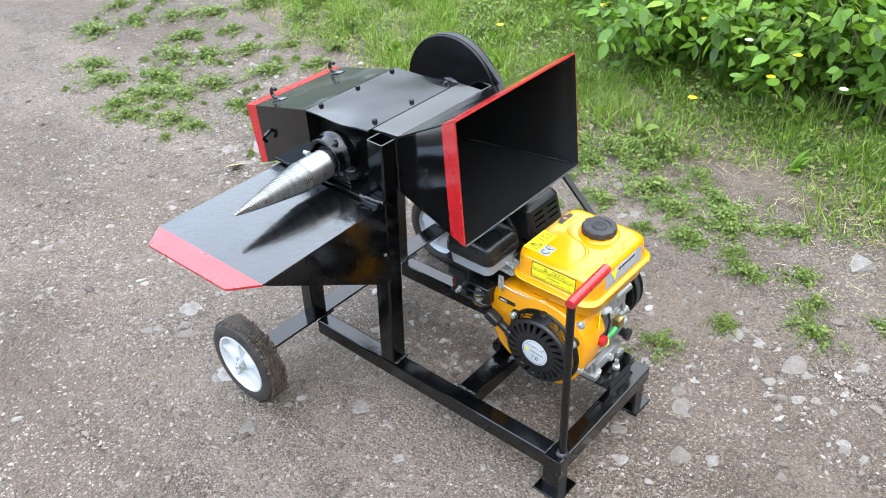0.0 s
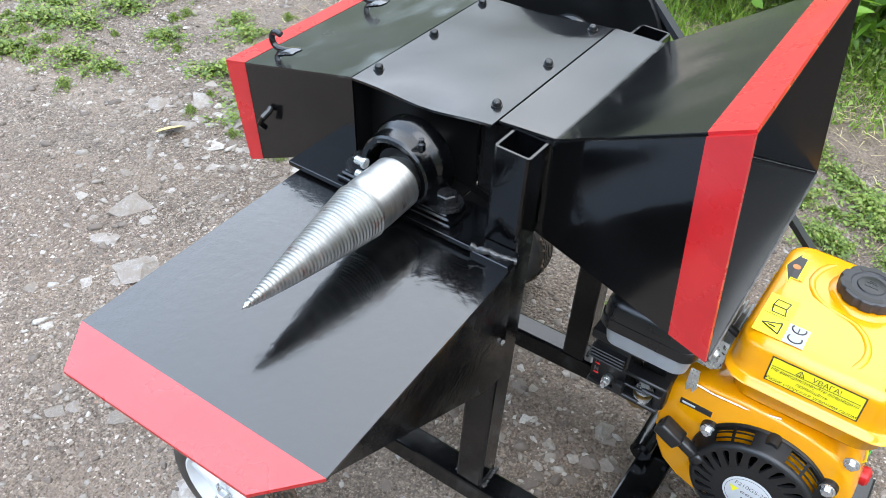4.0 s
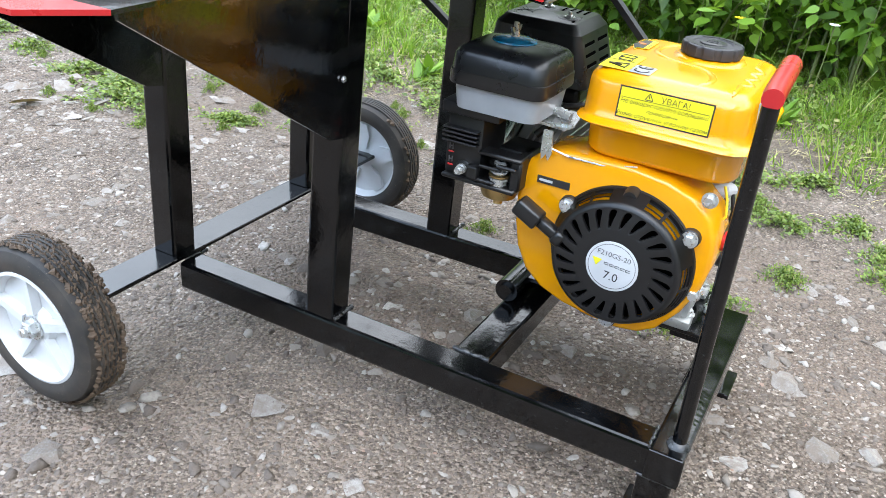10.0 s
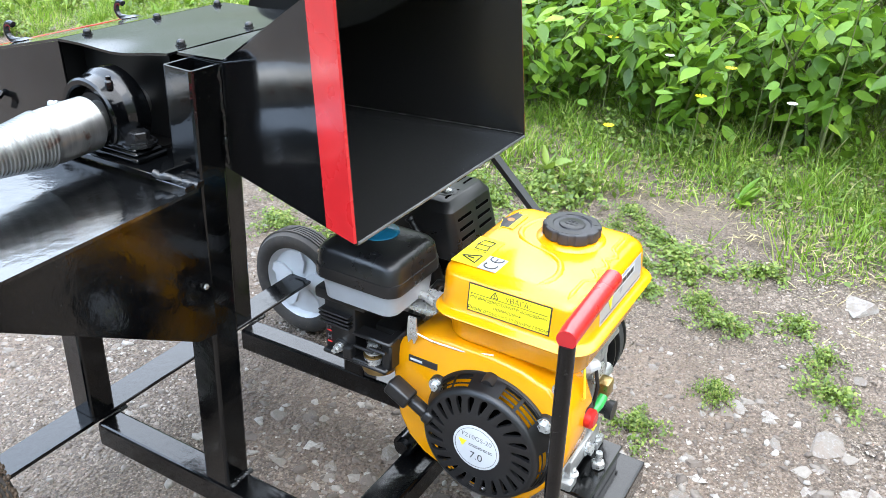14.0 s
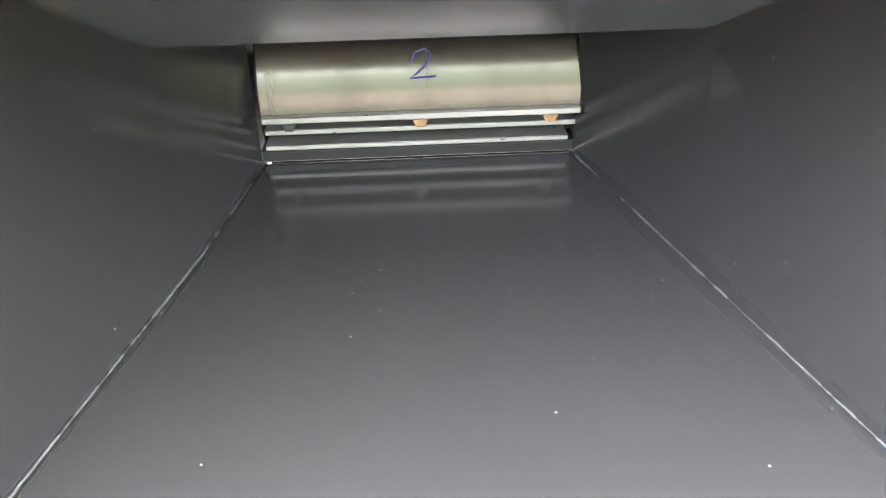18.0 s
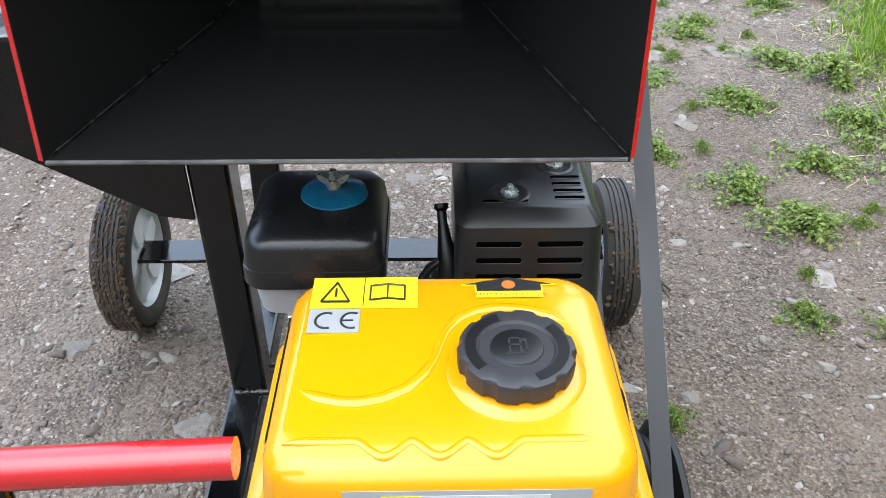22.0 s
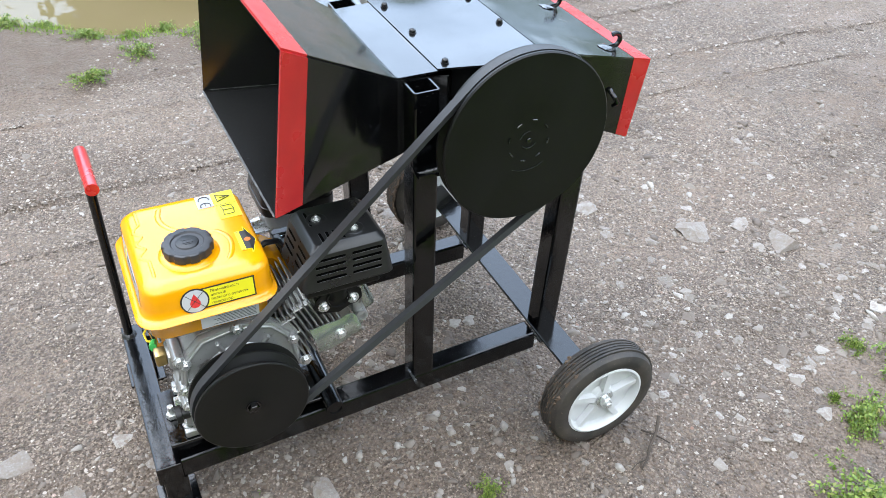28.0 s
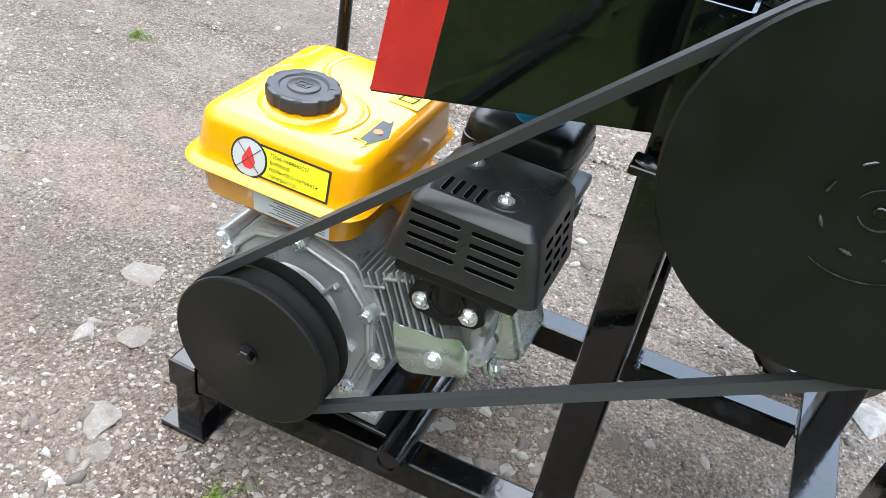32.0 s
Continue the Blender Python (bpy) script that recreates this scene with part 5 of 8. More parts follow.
def facing(x, y, z, way, roll=0.0, lean=0.0):
    """Text pose on an upright or flat face. way: '-y', '+y', '+x', 'top'."""
    r = {"-y": pose(0, 0, 0, 90, 0, 0), "+y": pose(0, 0, 0, 90, 0, 180), "+x": pose(0, 0, 0, 90, 0, 90), "top": pose(0, 0, 0, 0, 0, 90)}[way]
    return Matrix.Translation((x, y, z)) @ r @ pose(0, 0, 0, lean, 0, roll)


sign("F210GS-20", 0.0092, facing(KX + 0.001, -0.0752, KZ + 0.0145, "-y", -4), GREY_PRINT, rec)
sign("7.0", 0.0150, facing(KX + 0.001, -0.0752, KZ - 0.0125, "-y", -4), BLACK_PRINT, rec)
tri = prism([(KX - 0.024, -0.0750, KZ + 0.0068), (KX - 0.0125, -0.0750, KZ + 0.0060), (KX - 0.0185, -0.0750, KZ - 0.0035)], 0.0003, (0, -1, 0))
ep("badge_mark", tri, YELLOW_PRINT, "yellow triangle mark", rec)
bars = bmesh.new()
for k in range(5):
    x = KX - 0.0095 + k * 0.0066
    for up in (0.0006, 0.0030):
        add_box(bars, x, x + 0.0054, -0.0753, -0.0750, KZ + up - k * 0.0005, KZ + up + 0.0007 - k * 0.0005)
    add_box(bars, x, x + 0.0008, -0.0753, -0.0750, KZ + 0.0006 - k * 0.0005, KZ + 0.0034 - k * 0.0005)
ep("badge_bars", bars, GREY_PRINT, "", rec)
st = bmesh.new()
add_box(st, 0.4850, 0.5265, -0.0420, -0.0406, 0.3180, 0.3270)
ep("shroud_sticker", st, BLACK_PRINT, "small black sticker", shroud)
st = bmesh.new()
add_box(st, 0.4880, 0.505, -0.0426, -0.0421, 0.3210, 0.3240)
ep("sticker_mark", st, WHITE_PRINT, "", shroud)
for bx, bz in ((0.6865, 0.3505), (0.694, 0.232)):
    ep("bolt", bolt((bx, -0.036, bz), "y", 0.0058, 0.0075, True, 1), ZINC, "", shroud)
# stop switch
sw = ep("stop_switch", lathe((0.7045, 0.0165, 0.2845), "x", [(0, 0.0), (0.012, 0.0), (0.0125, 0.004), (0.0125, 0.009), (0.009, 0.012), (0, 0.0125)], 20), RED_PLASTIC, "red stop switch", None, True)
ep("switch_base", box(0.695, 0.7055, 0.008, 0.036, 0.268, 0.300, 0.002), BLACK_PLASTIC, "", sw)
ep("nameplate", box(0.6895, 0.6935, -0.014, 0.024, 0.215, 0.232, 0.0005, 1), SILVER_PRINT, "small silver nameplate", shroud)

# crankcase
case = bmesh.new()
prof_case = [(0.515, 0.318), (0.565, 0.350), (0.640, 0.345), (0.668, 0.318), (0.676, 0.262), (0.672, 0.190), (0.668, 0.165), (0.500, 0.165), (0.492, 0.220)]
add_prism(case, [(x, 0.0325, z) for x, z in prof_case], 0.118, (0, 1, 0))
bmesh.ops.bevel(case, geom=list(case.edges), offset=0.006, segments=2, affect="EDGES", profile=0.5)
crank = ep("crankcase", case, ALU, "cast aluminium crankcase", None, True, 40)
side = bmesh.new()
cover_out = [(0.490, 0.245), (0.497, 0.300), (0.530, 0.340), (0.585, 0.356), (0.640, 0.345), (0.672, 0.310), (0.680, 0.255), (0.672, 0.200), (0.640, 0.160), (0.560, 0.150), (0.510, 0.175)]
add_prism(side, [(x, 0.1510, z) for x, z in cover_out], 0.014, (0, 1, 0))
bmesh.ops.bevel(side, geom=list(side.edges), offset=0.004, segments=2, affect="EDGES", profile=0.5)
add_lathe(side, (BX, 0, BZ), "y", [(0.062, -0.163), (0.054, -0.172), (0.030, -0.176), (0.030, -0.182), (0, -0.182)], 36)
ep("side_cover", side, ALU, "ribbed cast side cover", crank, True, 40)
rim = [(BX + (x - BX) * 0.93, 0.1655, BZ + (z - BZ) * 0.93) for x, z in cover_out]
ep("cover_rim", sweep(rim + rim[:1], 0.0030, 8), ALU, "", crank, True, 60)
ep("cover_rim", sweep([(BX + (x - BX) * 1.0, 0.1508, BZ + (z - BZ) * 1.0) for x, z in cover_out + cover_out[:1]], 0.0022, 6), ALU, "", crank, True, 60)
for k in range(6):
    a = radians(60 * k + 10)
    m = Matrix.Translation((BX, 0.168, BZ)) @ Matrix.Rotation(-a, 4, "Y")
    ep("cover_rib", box(0.028, 0.080, -0.0045, 0.0045, -0.0028, 0.0028, 0.0012, 1, m), ALU, "", crank)
for x, z in cover_out[1::2] + [(0.676, 0.222), (0.512, 0.185)]:
    boss = bmesh.new()
    add_lathe(boss, (x + (BX - x) * 0.05, 0, z + (BZ - z) * 0.05), "y", [(0.0, -0.150), (0.0095, -0.150), (0.0090, -0.1690), (0.0, -0.1690)], 14)
    ep("boss", boss, ALU, "", crank, True)
    ep("bolt", bolt((x + (BX - x) * 0.05, 0.169, z + (BZ - z) * 0.05), "y", 0.0058, 0.0075, True, -1), ZINC, "", crank)
feet = bmesh.new()
add_box(feet, 0.478, 0.690, 0.036, 0.060, 0.1368, 0.150, 0.003, 2)
add_box(feet, 0.478, 0.690, 0.132, 0.160, 0.1368, 0.150, 0.003, 2)
add_box(feet, 0.500, 0.676, 0.040, 0.156, 0.1460, 0.172, 0.004, 2)
add_box(feet, 0.668, 0.684, 0.046, 0.150, 0.1500, 0.1780, 0.003, 2)
ep("engine_base", feet, ALU, "", crank, True, 40)
for bx, by in ((0.682, 0.058), (0.682, 0.142), (0.486, 0.047), (0.486, 0.147)):
    ep("bolt", bolt((bx, by, 0.150), "z", 0.0058, 0.009, True), ZINC, "", crank)
for by, bz in ((0.100, 0.1655),):
    ep("drain_plug", bolt((0.684, by, bz), "x", 0.0075, 0.010, True), ZINC, "", crank)
stud = bmesh.new()
add_lathe(stud, (0.702, 0.104, 0.1365), "z", [(0, 0), (0.005, 0), (0.005, 0.026), (0, 0.026)], 12)
add_hex(stud, (0.702, 0.104, 0.1365), "z", 0.0095, 0.002, 0.011)
ep("plate_bolt", stud, ZINC, "zinc clamping bolt", crank)
ep("oil_plug", lathe((0.676, 0.158, 0.196), "x", [(0, 0), (0.010, 0), (0.010, 0.012), (0.014, 0.013), (0.014, 0.022), (0, 0.022)], 16), BLACK_PLASTIC, "black oil filler plug", crank, True)
for bb in ((0.668, 0.688, 0.082, 0.126, 0.262, 0.290, 0.004, 2), (0.668, 0.684, 0.060, 0.112, 0.300, 0.338, 0.004, 2), (0.668, 0.676, 0.120, 0.165, 0.280, 0.300, 0.003, 2),
           (0.668, 0.678, 0.045, 0.160, 0.236, 0.242, 0.001), (0.668, 0.678, 0.045, 0.160, 0.200, 0.206, 0.001)):
    ep("casting_boss", box(*bb), ALU, "", crank, True, 40)
for z in (0.220, 0.254, 0.318):
    ep("casting_boss", lathe((0.676, 0.0, z), "y", [(0, -0.112), (0.0085, -0.112), (0.0092, -0.168), (0, -0.168)], 16), ALU, "", crank, True)
    ep("bolt", bolt((0.676, 0.1682, z), "y", 0.0060, 0.0065, True, -1), ZINC, "", crank)
ep("governor_bracket", box(0.690, 0.695, 0.066, 0.096, 0.296, 0.316, 0.002), ZINC, "zinc bracket on the crankcase", crank)
ep("oil_sensor_box", box(0.688, 0.706, 0.088, 0.112, 0.262, 0.286, 0.004, 2), BRASS, "small yellow-zinc sensor can", crank, True, 40)
ep("green_connector", sweep([(0.700, 0.052, 0.264), (0.703, 0.066, 0.270), (0.704, 0.078, 0.276)], [0.005, 0.0065, 0.006], 10), GREEN_PLASTIC, "green wire connector", crank)
ep("wire", sweep([(0.704, 0.022, 0.272), (0.712, 0.026, 0.262), (0.710, 0.040, 0.258), (0.702, 0.052, 0.264)], 0.0018, 8), YELLOW_WIRE, "yellow ignition wire", crank)
ep("wire", sweep([(0.690, 0.006, 0.300), (0.702, 0.008, 0.318), (0.698, 0.014, 0.336), (0.690, 0.030, 0.345)], 0.0016, 8), YELLOW_WIRE, "yellow ignition wire", crank)
ep("wire", sweep([(0.698, 0.052, 0.330), (0.704, 0.048, 0.310), (0.702, 0.046, 0.285), (0.698, 0.050, 0.262)], 0.0024, 8), BLACK_PLASTIC, "black wire sleeve", crank)
ep("breather_joint", sweep([(0.672, 0.040, 0.330), (0.690, 0.046, 0.334), (0.694, 0.060, 0.332)], 0.008, 12), WHITE_PRINT, "pale plastic joint", crank)

# engine pulley, two grooves
prof = [(0.0, 0.0)]
prof = [(0, -0.2440), (0.010, -0.2440), (0.012, -0.2432), (BR - 0.002, -0.2440), (BR, -0.2425), (BR, -0.2385), (BR - 0.012, -0.2300), (BR - 0.012, -0.2260), (BR, -0.2185), (BR, -0.2150), (BR - 0.012, -0.2095), (BR - 0.012, -0.2060), (BR, -0.2005), (BR, -0.1975), (BR - 0.003, -0.1965), (0.026, -0.1965), (0.026, -0.183), (0.012, -0.183), (0, -0.183)]
ep_ul = ep("engine_pulley", lathe((BX, 0, BZ), "y", prof, 72), BLACK_MATT, "black two-groove engine pulley", None, True, 30)
ep("pulley_bolt", bolt((BX, 0.2442, BZ), "y", 0.0075, 0.007, True, -1), BLACK_FRAME, "", ep_ul)

# cylinder with cooling fins, leaning towards the chipper
CYL = Matrix.Translation((0.500, 0.093, 0.272)) @ Matrix.Rotation(radians(22), 4, "Y") @ Matrix.Rotation(radians(180), 4, "Z")
barrel = bmesh.new()
add_box(barrel, 0.0, 0.105, -0.034, 0.034, -0.040, 0.046, 0.006, 2, CYL)
cyl = ep("cylinder", barrel, ALU, "finned cast cylinder", None, True, 40)
for k in range(11):
    fin = bmesh.new()
    x = -0.004 + k * 0.0088
    grow = 0.0 if k < 6 else 0.004
    add_box(fin, x, x + 0.0026, -0.066 - grow, 0.056, -0.034 - 0.0012 * k, 0.070 + grow, 0.0009, 1, CYL)
    ep("cooling_fin", fin, ALU, "", cyl)
for k in range(4):
    fin = bmesh.new()
    x = -0.0128 - k * 0.0088
    add_box(fin, x, x + 0.0026, -0.064 + 0.002 * k, -0.040, 0.022 - 0.004 * k, 0.074 + 0.002 * k, 0.0009, 1, CYL)
    ep("cooling_fin", fin, ALU, "", cyl)
for x0, x1, zz in ((-0.040, 0.030, 0.050), (0.030, 0.062, 0.060), (-0.014, 0.024, 0.018)):
    ep("fin_bridge", box(x0, x1, -0.0665, -0.054, zz, zz + 0.0042, 0.0012, 1, CYL), ALU, "", cyl)
head = bmesh.new()
add_box(head, 0.106, 0.116, -0.050, 0.050, -0.058, 0.060, 0.005, 2, CYL)
add_box(head, 0.114, 0.150, -0.042, 0.042, -0.046, 0.050, 0.012, 3, CYL)
hd = ep("rocker_cover", head, ZINC_GREEN, "greenish passivated rocker cover", None, True, 40)
for yy, zz in ((-0.042, -0.050), (-0.042, 0.052), (0.042, -0.050)):
    hb = bolt((0.117, yy, zz), "x", 0.0058, 0.007, True)
    hb.transform(CYL)
    ep("bolt", hb, ZINC, "", hd)
# exhaust flange and guard sheet
fl = bmesh.new()
add_prism(fl, [(0.384, 0.1640, 0.346), (0.392, 0.1640, 0.337), (0.408, 0.1640, 0.334), (0.424, 0.1640, 0.326), (0.438, 0.1640, 0.330), (0.455, 0.1640, 0.332), (0.463, 0.1640, 0.344), (0.460, 0.1640, 0.358), (0.440, 0.1640, 0.380), (0.405, 0.1640, 0.382), (0.386, 0.1640, 0.362)], 0.0045, (0, 1, 0))
add_lathe(fl, (0.4245, 0, 0.356), "y", [(0.0, -0.160), (0.0195, -0.160), (0.0195, -0.170), (0.0185, -0.1715), (0.0165, -0.1715), (0.0155, -0.1690), (0, -0.1690)], 28)
add_sweep(fl, [(0.4245, 0.160, 0.358), (0.4245, 0.162, 0.378), (0.4245, 0.150, 0.404)], 0.0175, 18)
flange = ep("exhaust_flange", fl, BLACK_MATT, "black exhaust flange", None, True)
for bx, bz in ((0.400, 0.3490), (0.448, 0.3460)):
    ep("bolt", bolt((bx, 0.1686, bz), "y", 0.0062, 0.0055, True, -1, True), ZINC, "", flange)


def guard():
    top = [(0.474, 0.304), (0.467, 0.302), (0.452, 0.3045), (0.438, 0.307), (0.429, 0.306), (0.421, 0.3085), (0.412, 0.3135), (0.403, 0.3145), (0.394, 0.306), (0.388, 0.290)]
    low = [(0.459, 0.250), (0.451, 0.2475), (0.442, 0.2495), (0.433, 0.253), (0.424, 0.2565), (0.416, 0.260), (0.408, 0.264), (0.401, 0.268), (0.396, 0.272), (0.390, 0.277)]
    bm = bmesh.new()
    rows = []
    for (xa, za), (xb, zb) in zip(top, low):
        rows.append([bm.verts.new((xa + (xb - xa) * t, 0.1655 + 0.0045 * math.sin(t * 3.1) + (0.004 if xa < 0.40 else 0.0) * t, za + (zb - za) * t)) for t in (0, 0.12, 0.3, 0.5, 0.7, 0.88, 1.0)])
    fs = [bm.faces.new((a[i], a[i + 1], b[i + 1], b[i])) for a, b in zip(rows, rows[1:]) for i in range(6)]
    r = bmesh.ops.extrude_face_region(bm, geom=fs)
    bmesh.ops.translate(bm, vec=(0, 0.0016, 0), verts=[v for v in r["geom"] if isinstance(v, bmesh.types.BMVert)])
    return bm


gd = ep("guard_sheet", guard(), ZINC_GREEN, "greenish zinc cylinder guard sheet", None, True, 50)
ep("bolt", bolt((0.4245, 0.1712, 0.2810), "y", 0.0064, 0.006, True, -1), ZINC, "", gd)
ep("bolt", bolt((0.4850, 0.1690, 0.2450), "y", 0.0066, 0.007, True, -1), ZINC, "", crank)
for lx, lz, ly in ((0.3845, 0.302, 0.008), (0.503, 0.278, 0.004), (0.520, 0.310, 0.0)):
    ep("casting_lug", lathe((lx, ly, lz), "y", [(0.0, -0.13), (0.0105, -0.13), (0.0100, -0.159), (0.0062, -0.159), (0.0062, -0.151), (0, -0.151)], 18), ALU, "", crank, True)
ep("casting_web", box(0.380, 0.398, 0.130, 0.160, 0.305, 0.345, 0.005, 2), ALU, "", crank, True, 40)
ep("casting_web", prism([(0.512, 0.148, 0.272), (0.498, 0.148, 0.270), (0.490, 0.148, 0.300), (0.505, 0.148, 0.330), (0.527, 0.148, 0.330)], 0.010, (0, 1, 0)), ALU, "", crank)

# muffler box with slots
MY1, MZ1 = 0.194, 0.480


def muffler_ring(x0, x1, y0, y1, z, r=0.012):
    return rr_ring(x0, x1, y0, y1, r, z, 4)


muffler = ep("muffler", loft([muffler_ring(0.3395, 0.4860, 0.079, 0.193, 0.4015), muffler_ring(0.3380, 0.4870, 0.078, 0.194, 0.4030), muffler_ring(0.3500, 0.4690, 0.078, 0.194, 0.4680), muffler_ring(0.3510, 0.4675, 0.079, 0.193, 0.4695, 0.011),
                              muffler_ring(0.3590, 0.4590, 0.087, 0.185, 0.4790, 0.009), muffler_ring(0.3605, 0.4570, 0.0885, 0.1835, 0.4798, 0.008)]), MUFFLER, "black sheet steel muffler guard with slots", None, True, 28)


def slot(c, u, v, ln, wd, parent):
    """A long punched slot with a thin lip, in the plane of u and v; a near-black inlay paints its shade."""
    c, u, v = Vector(c), Vector(u).normalized(), Vector(v).normalized()
    n = u.cross(v)
    pts = [c + u * px + v * py for px, py in rounded_rect(ln, wd, wd * 0.48, 3)]
    bm = bmesh.new()
    add_prism(bm, [p - n * 0.001 for p in pts], 0.0014, n)
    ep("slot", bm, SLOT, "", parent)
    lip = bmesh.new()
    low = [c + u * px + v * py for px, py in rounded_rect(ln, wd, wd * 0.48, 3)][10:23]
    add_sweep(lip, [p + n * 0.0002 for p in low], 0.0004, 5)
    ep("slot_lip", lip, GREY_PRINT, "thin bright cut edge", parent)


for x in (0.4400, 0.3830):
    for k in range(4):
        slot((x, MY1, 0.4585 - k * 0.0123), (-1, 0, 0), (0, 0, 1), 0.047, 0.0046, muffler)
for row in range(3):
    for y in (0.112, 0.160):
        z = 0.455 - row * 0.013
        slot((0.487 - (z - 0.403) * 0.277, y, z), (0, 1, 0), (-0.277, 0, 1), 0.036, 0.0045, muffler)
for k in range(4):
    slot((0.4125 + k * 0.0105, 0.1690, MZ1 - 0.0001), (0, 1, 0), (-1, 0, 0), 0.024, 0.0044, muffler)
slot((0.4490, 0.118, MZ1 - 0.0001), (0, 1, 0), (-1, 0, 0), 0.036, 0.0042, muffler)
for r in range(4):
    for k in range(3):
        z = 0.455 - r * 0.0125
        slot((0.338 + (z - 0.403) * 0.185, 0.112 + k * 0.024, z), (0, -1, 0), (0.185, 0, 1), 0.017, 0.005, muffler)
for bx, by in ((0.437, 0.122), (0.392, 0.163)):
    ep("dimple", lathe((bx, by, MZ1 - 0.0003), "z", [(0.0165, 0.0), (0.0150, 0.0010), (0.0125, 0.0011), (0.0095, 0.0002), (0, 0.0002)], 28), MUFFLER, "", muffler, True)
    ep("bolt", bolt((bx, by, MZ1), "z", 0.0046, 0.004, True, 1, True), ZINC, "", muffler)
hand_mark = bmesh.new()
for k in range(5):
    add_box(hand_mark, 0.3850 - k * 0.0016, 0.3860 - k * 0.0016, 0.118 + k * 0.001, 0.136 - k * 0.001, MZ1 - 0.0006, MZ1 + 0.0003)
add_sweep(hand_mark, [(0.366, 0.112, MZ1 - 0.0002), (0.388, 0.142, MZ1 - 0.0002)], 0.0009, 6)
add_sweep(hand_mark, [(0.388, 0.112, MZ1 - 0.0002), (0.366, 0.142, MZ1 - 0.0002)], 0.0009, 6)
add_sweep(hand_mark, [(0.379, 0.120, MZ1 - 0.0002), (0.372, 0.124, MZ1 - 0.0002), (0.366, 0.132, MZ1 - 0.0002)], 0.0008, 6)
ep("embossed_warning", hand_mark, MUFFLER, "embossed hot surface sign", muffler, True)
# muffler core seen under the guard
ep("muffler_core", box(0.356, 0.478, 0.086, 0.182, 0.378, 0.400, 0.006, 2), BLACK_MATT, "", muffler)

# air cleaner
AX0, AX1, AY0, AY1 = 0.371, 0.494, -0.088, 0.024
lid = [rr_ring(AX0 + k, AX1 - k, AY0 + k, AY1 - k, 0.018, z) for z, k in ((0.4285, 0.0008), (0.4305, 0.0), (0.4445, 0.0005), (0.4450, 0.0015), (0.4625, 0.0035), (0.4690, 0.008), (0.4722, 0.015), (0.4735, 0.026), (0.4738, 0.034))]
ac = ep("air_cleaner", loft(lid), BLACK_PLASTIC_GLOSS, "glossy black air cleaner lid", None, True, 50)
ep("air_cleaner_bowl", loft([rr_ring(AX0 + k, AX1 - k, AY0 + k, AY1 - k, 0.016, z) for z, k in ((0.3975, 0.012), (0.3985, 0.009), (0.4120, 0.0075), (0.4283, 0.0060))]), MILKY, "milky translucent bowl", ac, True, 50)
WX, WY = 0.424, -0.019
ep("blue_washer", lathe((WX, WY, 0.4736), "z", [(0.0, -0.001), (0.0275, -0.001), (0.0265, 0.0014), (0.019, 0.0036), (0.009, 0.0052), (0, 0.0055)], 40), BLUE, "blue dished washer", ac, True)
wing = bmesh.new()
add_lathe(wing, (WX, WY, 0.479), "z", [(0, 0), (0.0055, 0), (0.0045, 0.007), (0.003, 0.008), (0.003, 0.016), (0, 0.0165)], 12)
for s in (-1, 1):
    pts = [(WX - 0.0015, WY + s * 0.003, 0.4795), (WX - 0.0015, WY + s * 0.011, 0.486), (WX - 0.0015, WY + s * 0.0135, 0.4905), (WX - 0.0015, WY + s * 0.0100, 0.4915), (WX - 0.0015, WY + s * 0.003, 0.4865)]
    add_prism(wing, pts, 0.003, (1, 0, 0))
ep("wing_nut", wing, ZINC, "pale wing nut", ac)
body = box(0.366, 0.416, -0.060, 0.010, 0.3050, 0.3900, 0.005, 2)
cb = ep("carburettor_cover", body, BLACK_PLASTIC, "black carburettor cover with control symbols", ac, True, 40)
for bb in ((0.362, 0.440, -0.072, 0.020, 0.3860, 0.4020, 0.004, 2), (0.366, 0.466, -0.066, 0.004, 0.3000, 0.3065, 0.002), (0.412, 0.470, -0.062, -0.040, 0.340, 0.3460, 0.002), (0.455, 0.470, -0.060, 0.0, 0.303, 0.345, 0.003)):
    ep("cover_frame", box(*bb), BLACK_PLASTIC, "", ac, True, 40)
for k in range(4):
    ep("cover_rib", box(0.3645, 0.412, -0.0695, 0.000, 0.366 - k * 0.0055, 0.3685 - k * 0.0055, 0.0008), BLACK_PLASTIC, "", ac)
carb = bmesh.new()
add_lathe(carb, (0.434, -0.034, 0.30), "z", [(0, -0.028), (0.006, -0.028), (0.006, -0.022), (0.022, -0.016), (0.026, -0.004), (0.026, 0.0), (0, 0.0)], 28)
cbody = ep("float_bowl", carb, BRASS, "brass-coloured float bowl", None, True)
cz = bmesh.new()
add_lathe(cz, (0.438, -0.036, 0.307), "z", [(0, 0), (0.017, 0), (0.017, 0.008), (0.011, 0.010), (0.011, 0.018), (0.019, 0.020), (0.019, 0.024), (0, 0.024)], 24)
add_box(cz, 0.424, 0.468, -0.030, 0.02, 0.318, 0.345, 0.004, 2)
ep("carburettor", cz, BLACK_MATT, "", cbody, True, 40)
lev = bmesh.new()
add_box(lev, 0.404, 0.418, -0.074, -0.062, 0.310, 0.328, 0.003, 2)
add_box(lev, 0.416, 0.446, -0.066, -0.062, 0.3255, 0.3295, 0.001)
add_box(lev, 0.440, 0.466, -0.068, -0.062, 0.331, 0.3355, 0.0015)
add_box(lev, 0.404, 0.440, -0.070, -0.064, 0.308, 0.3125, 0.0015)
stk = bmesh.new()
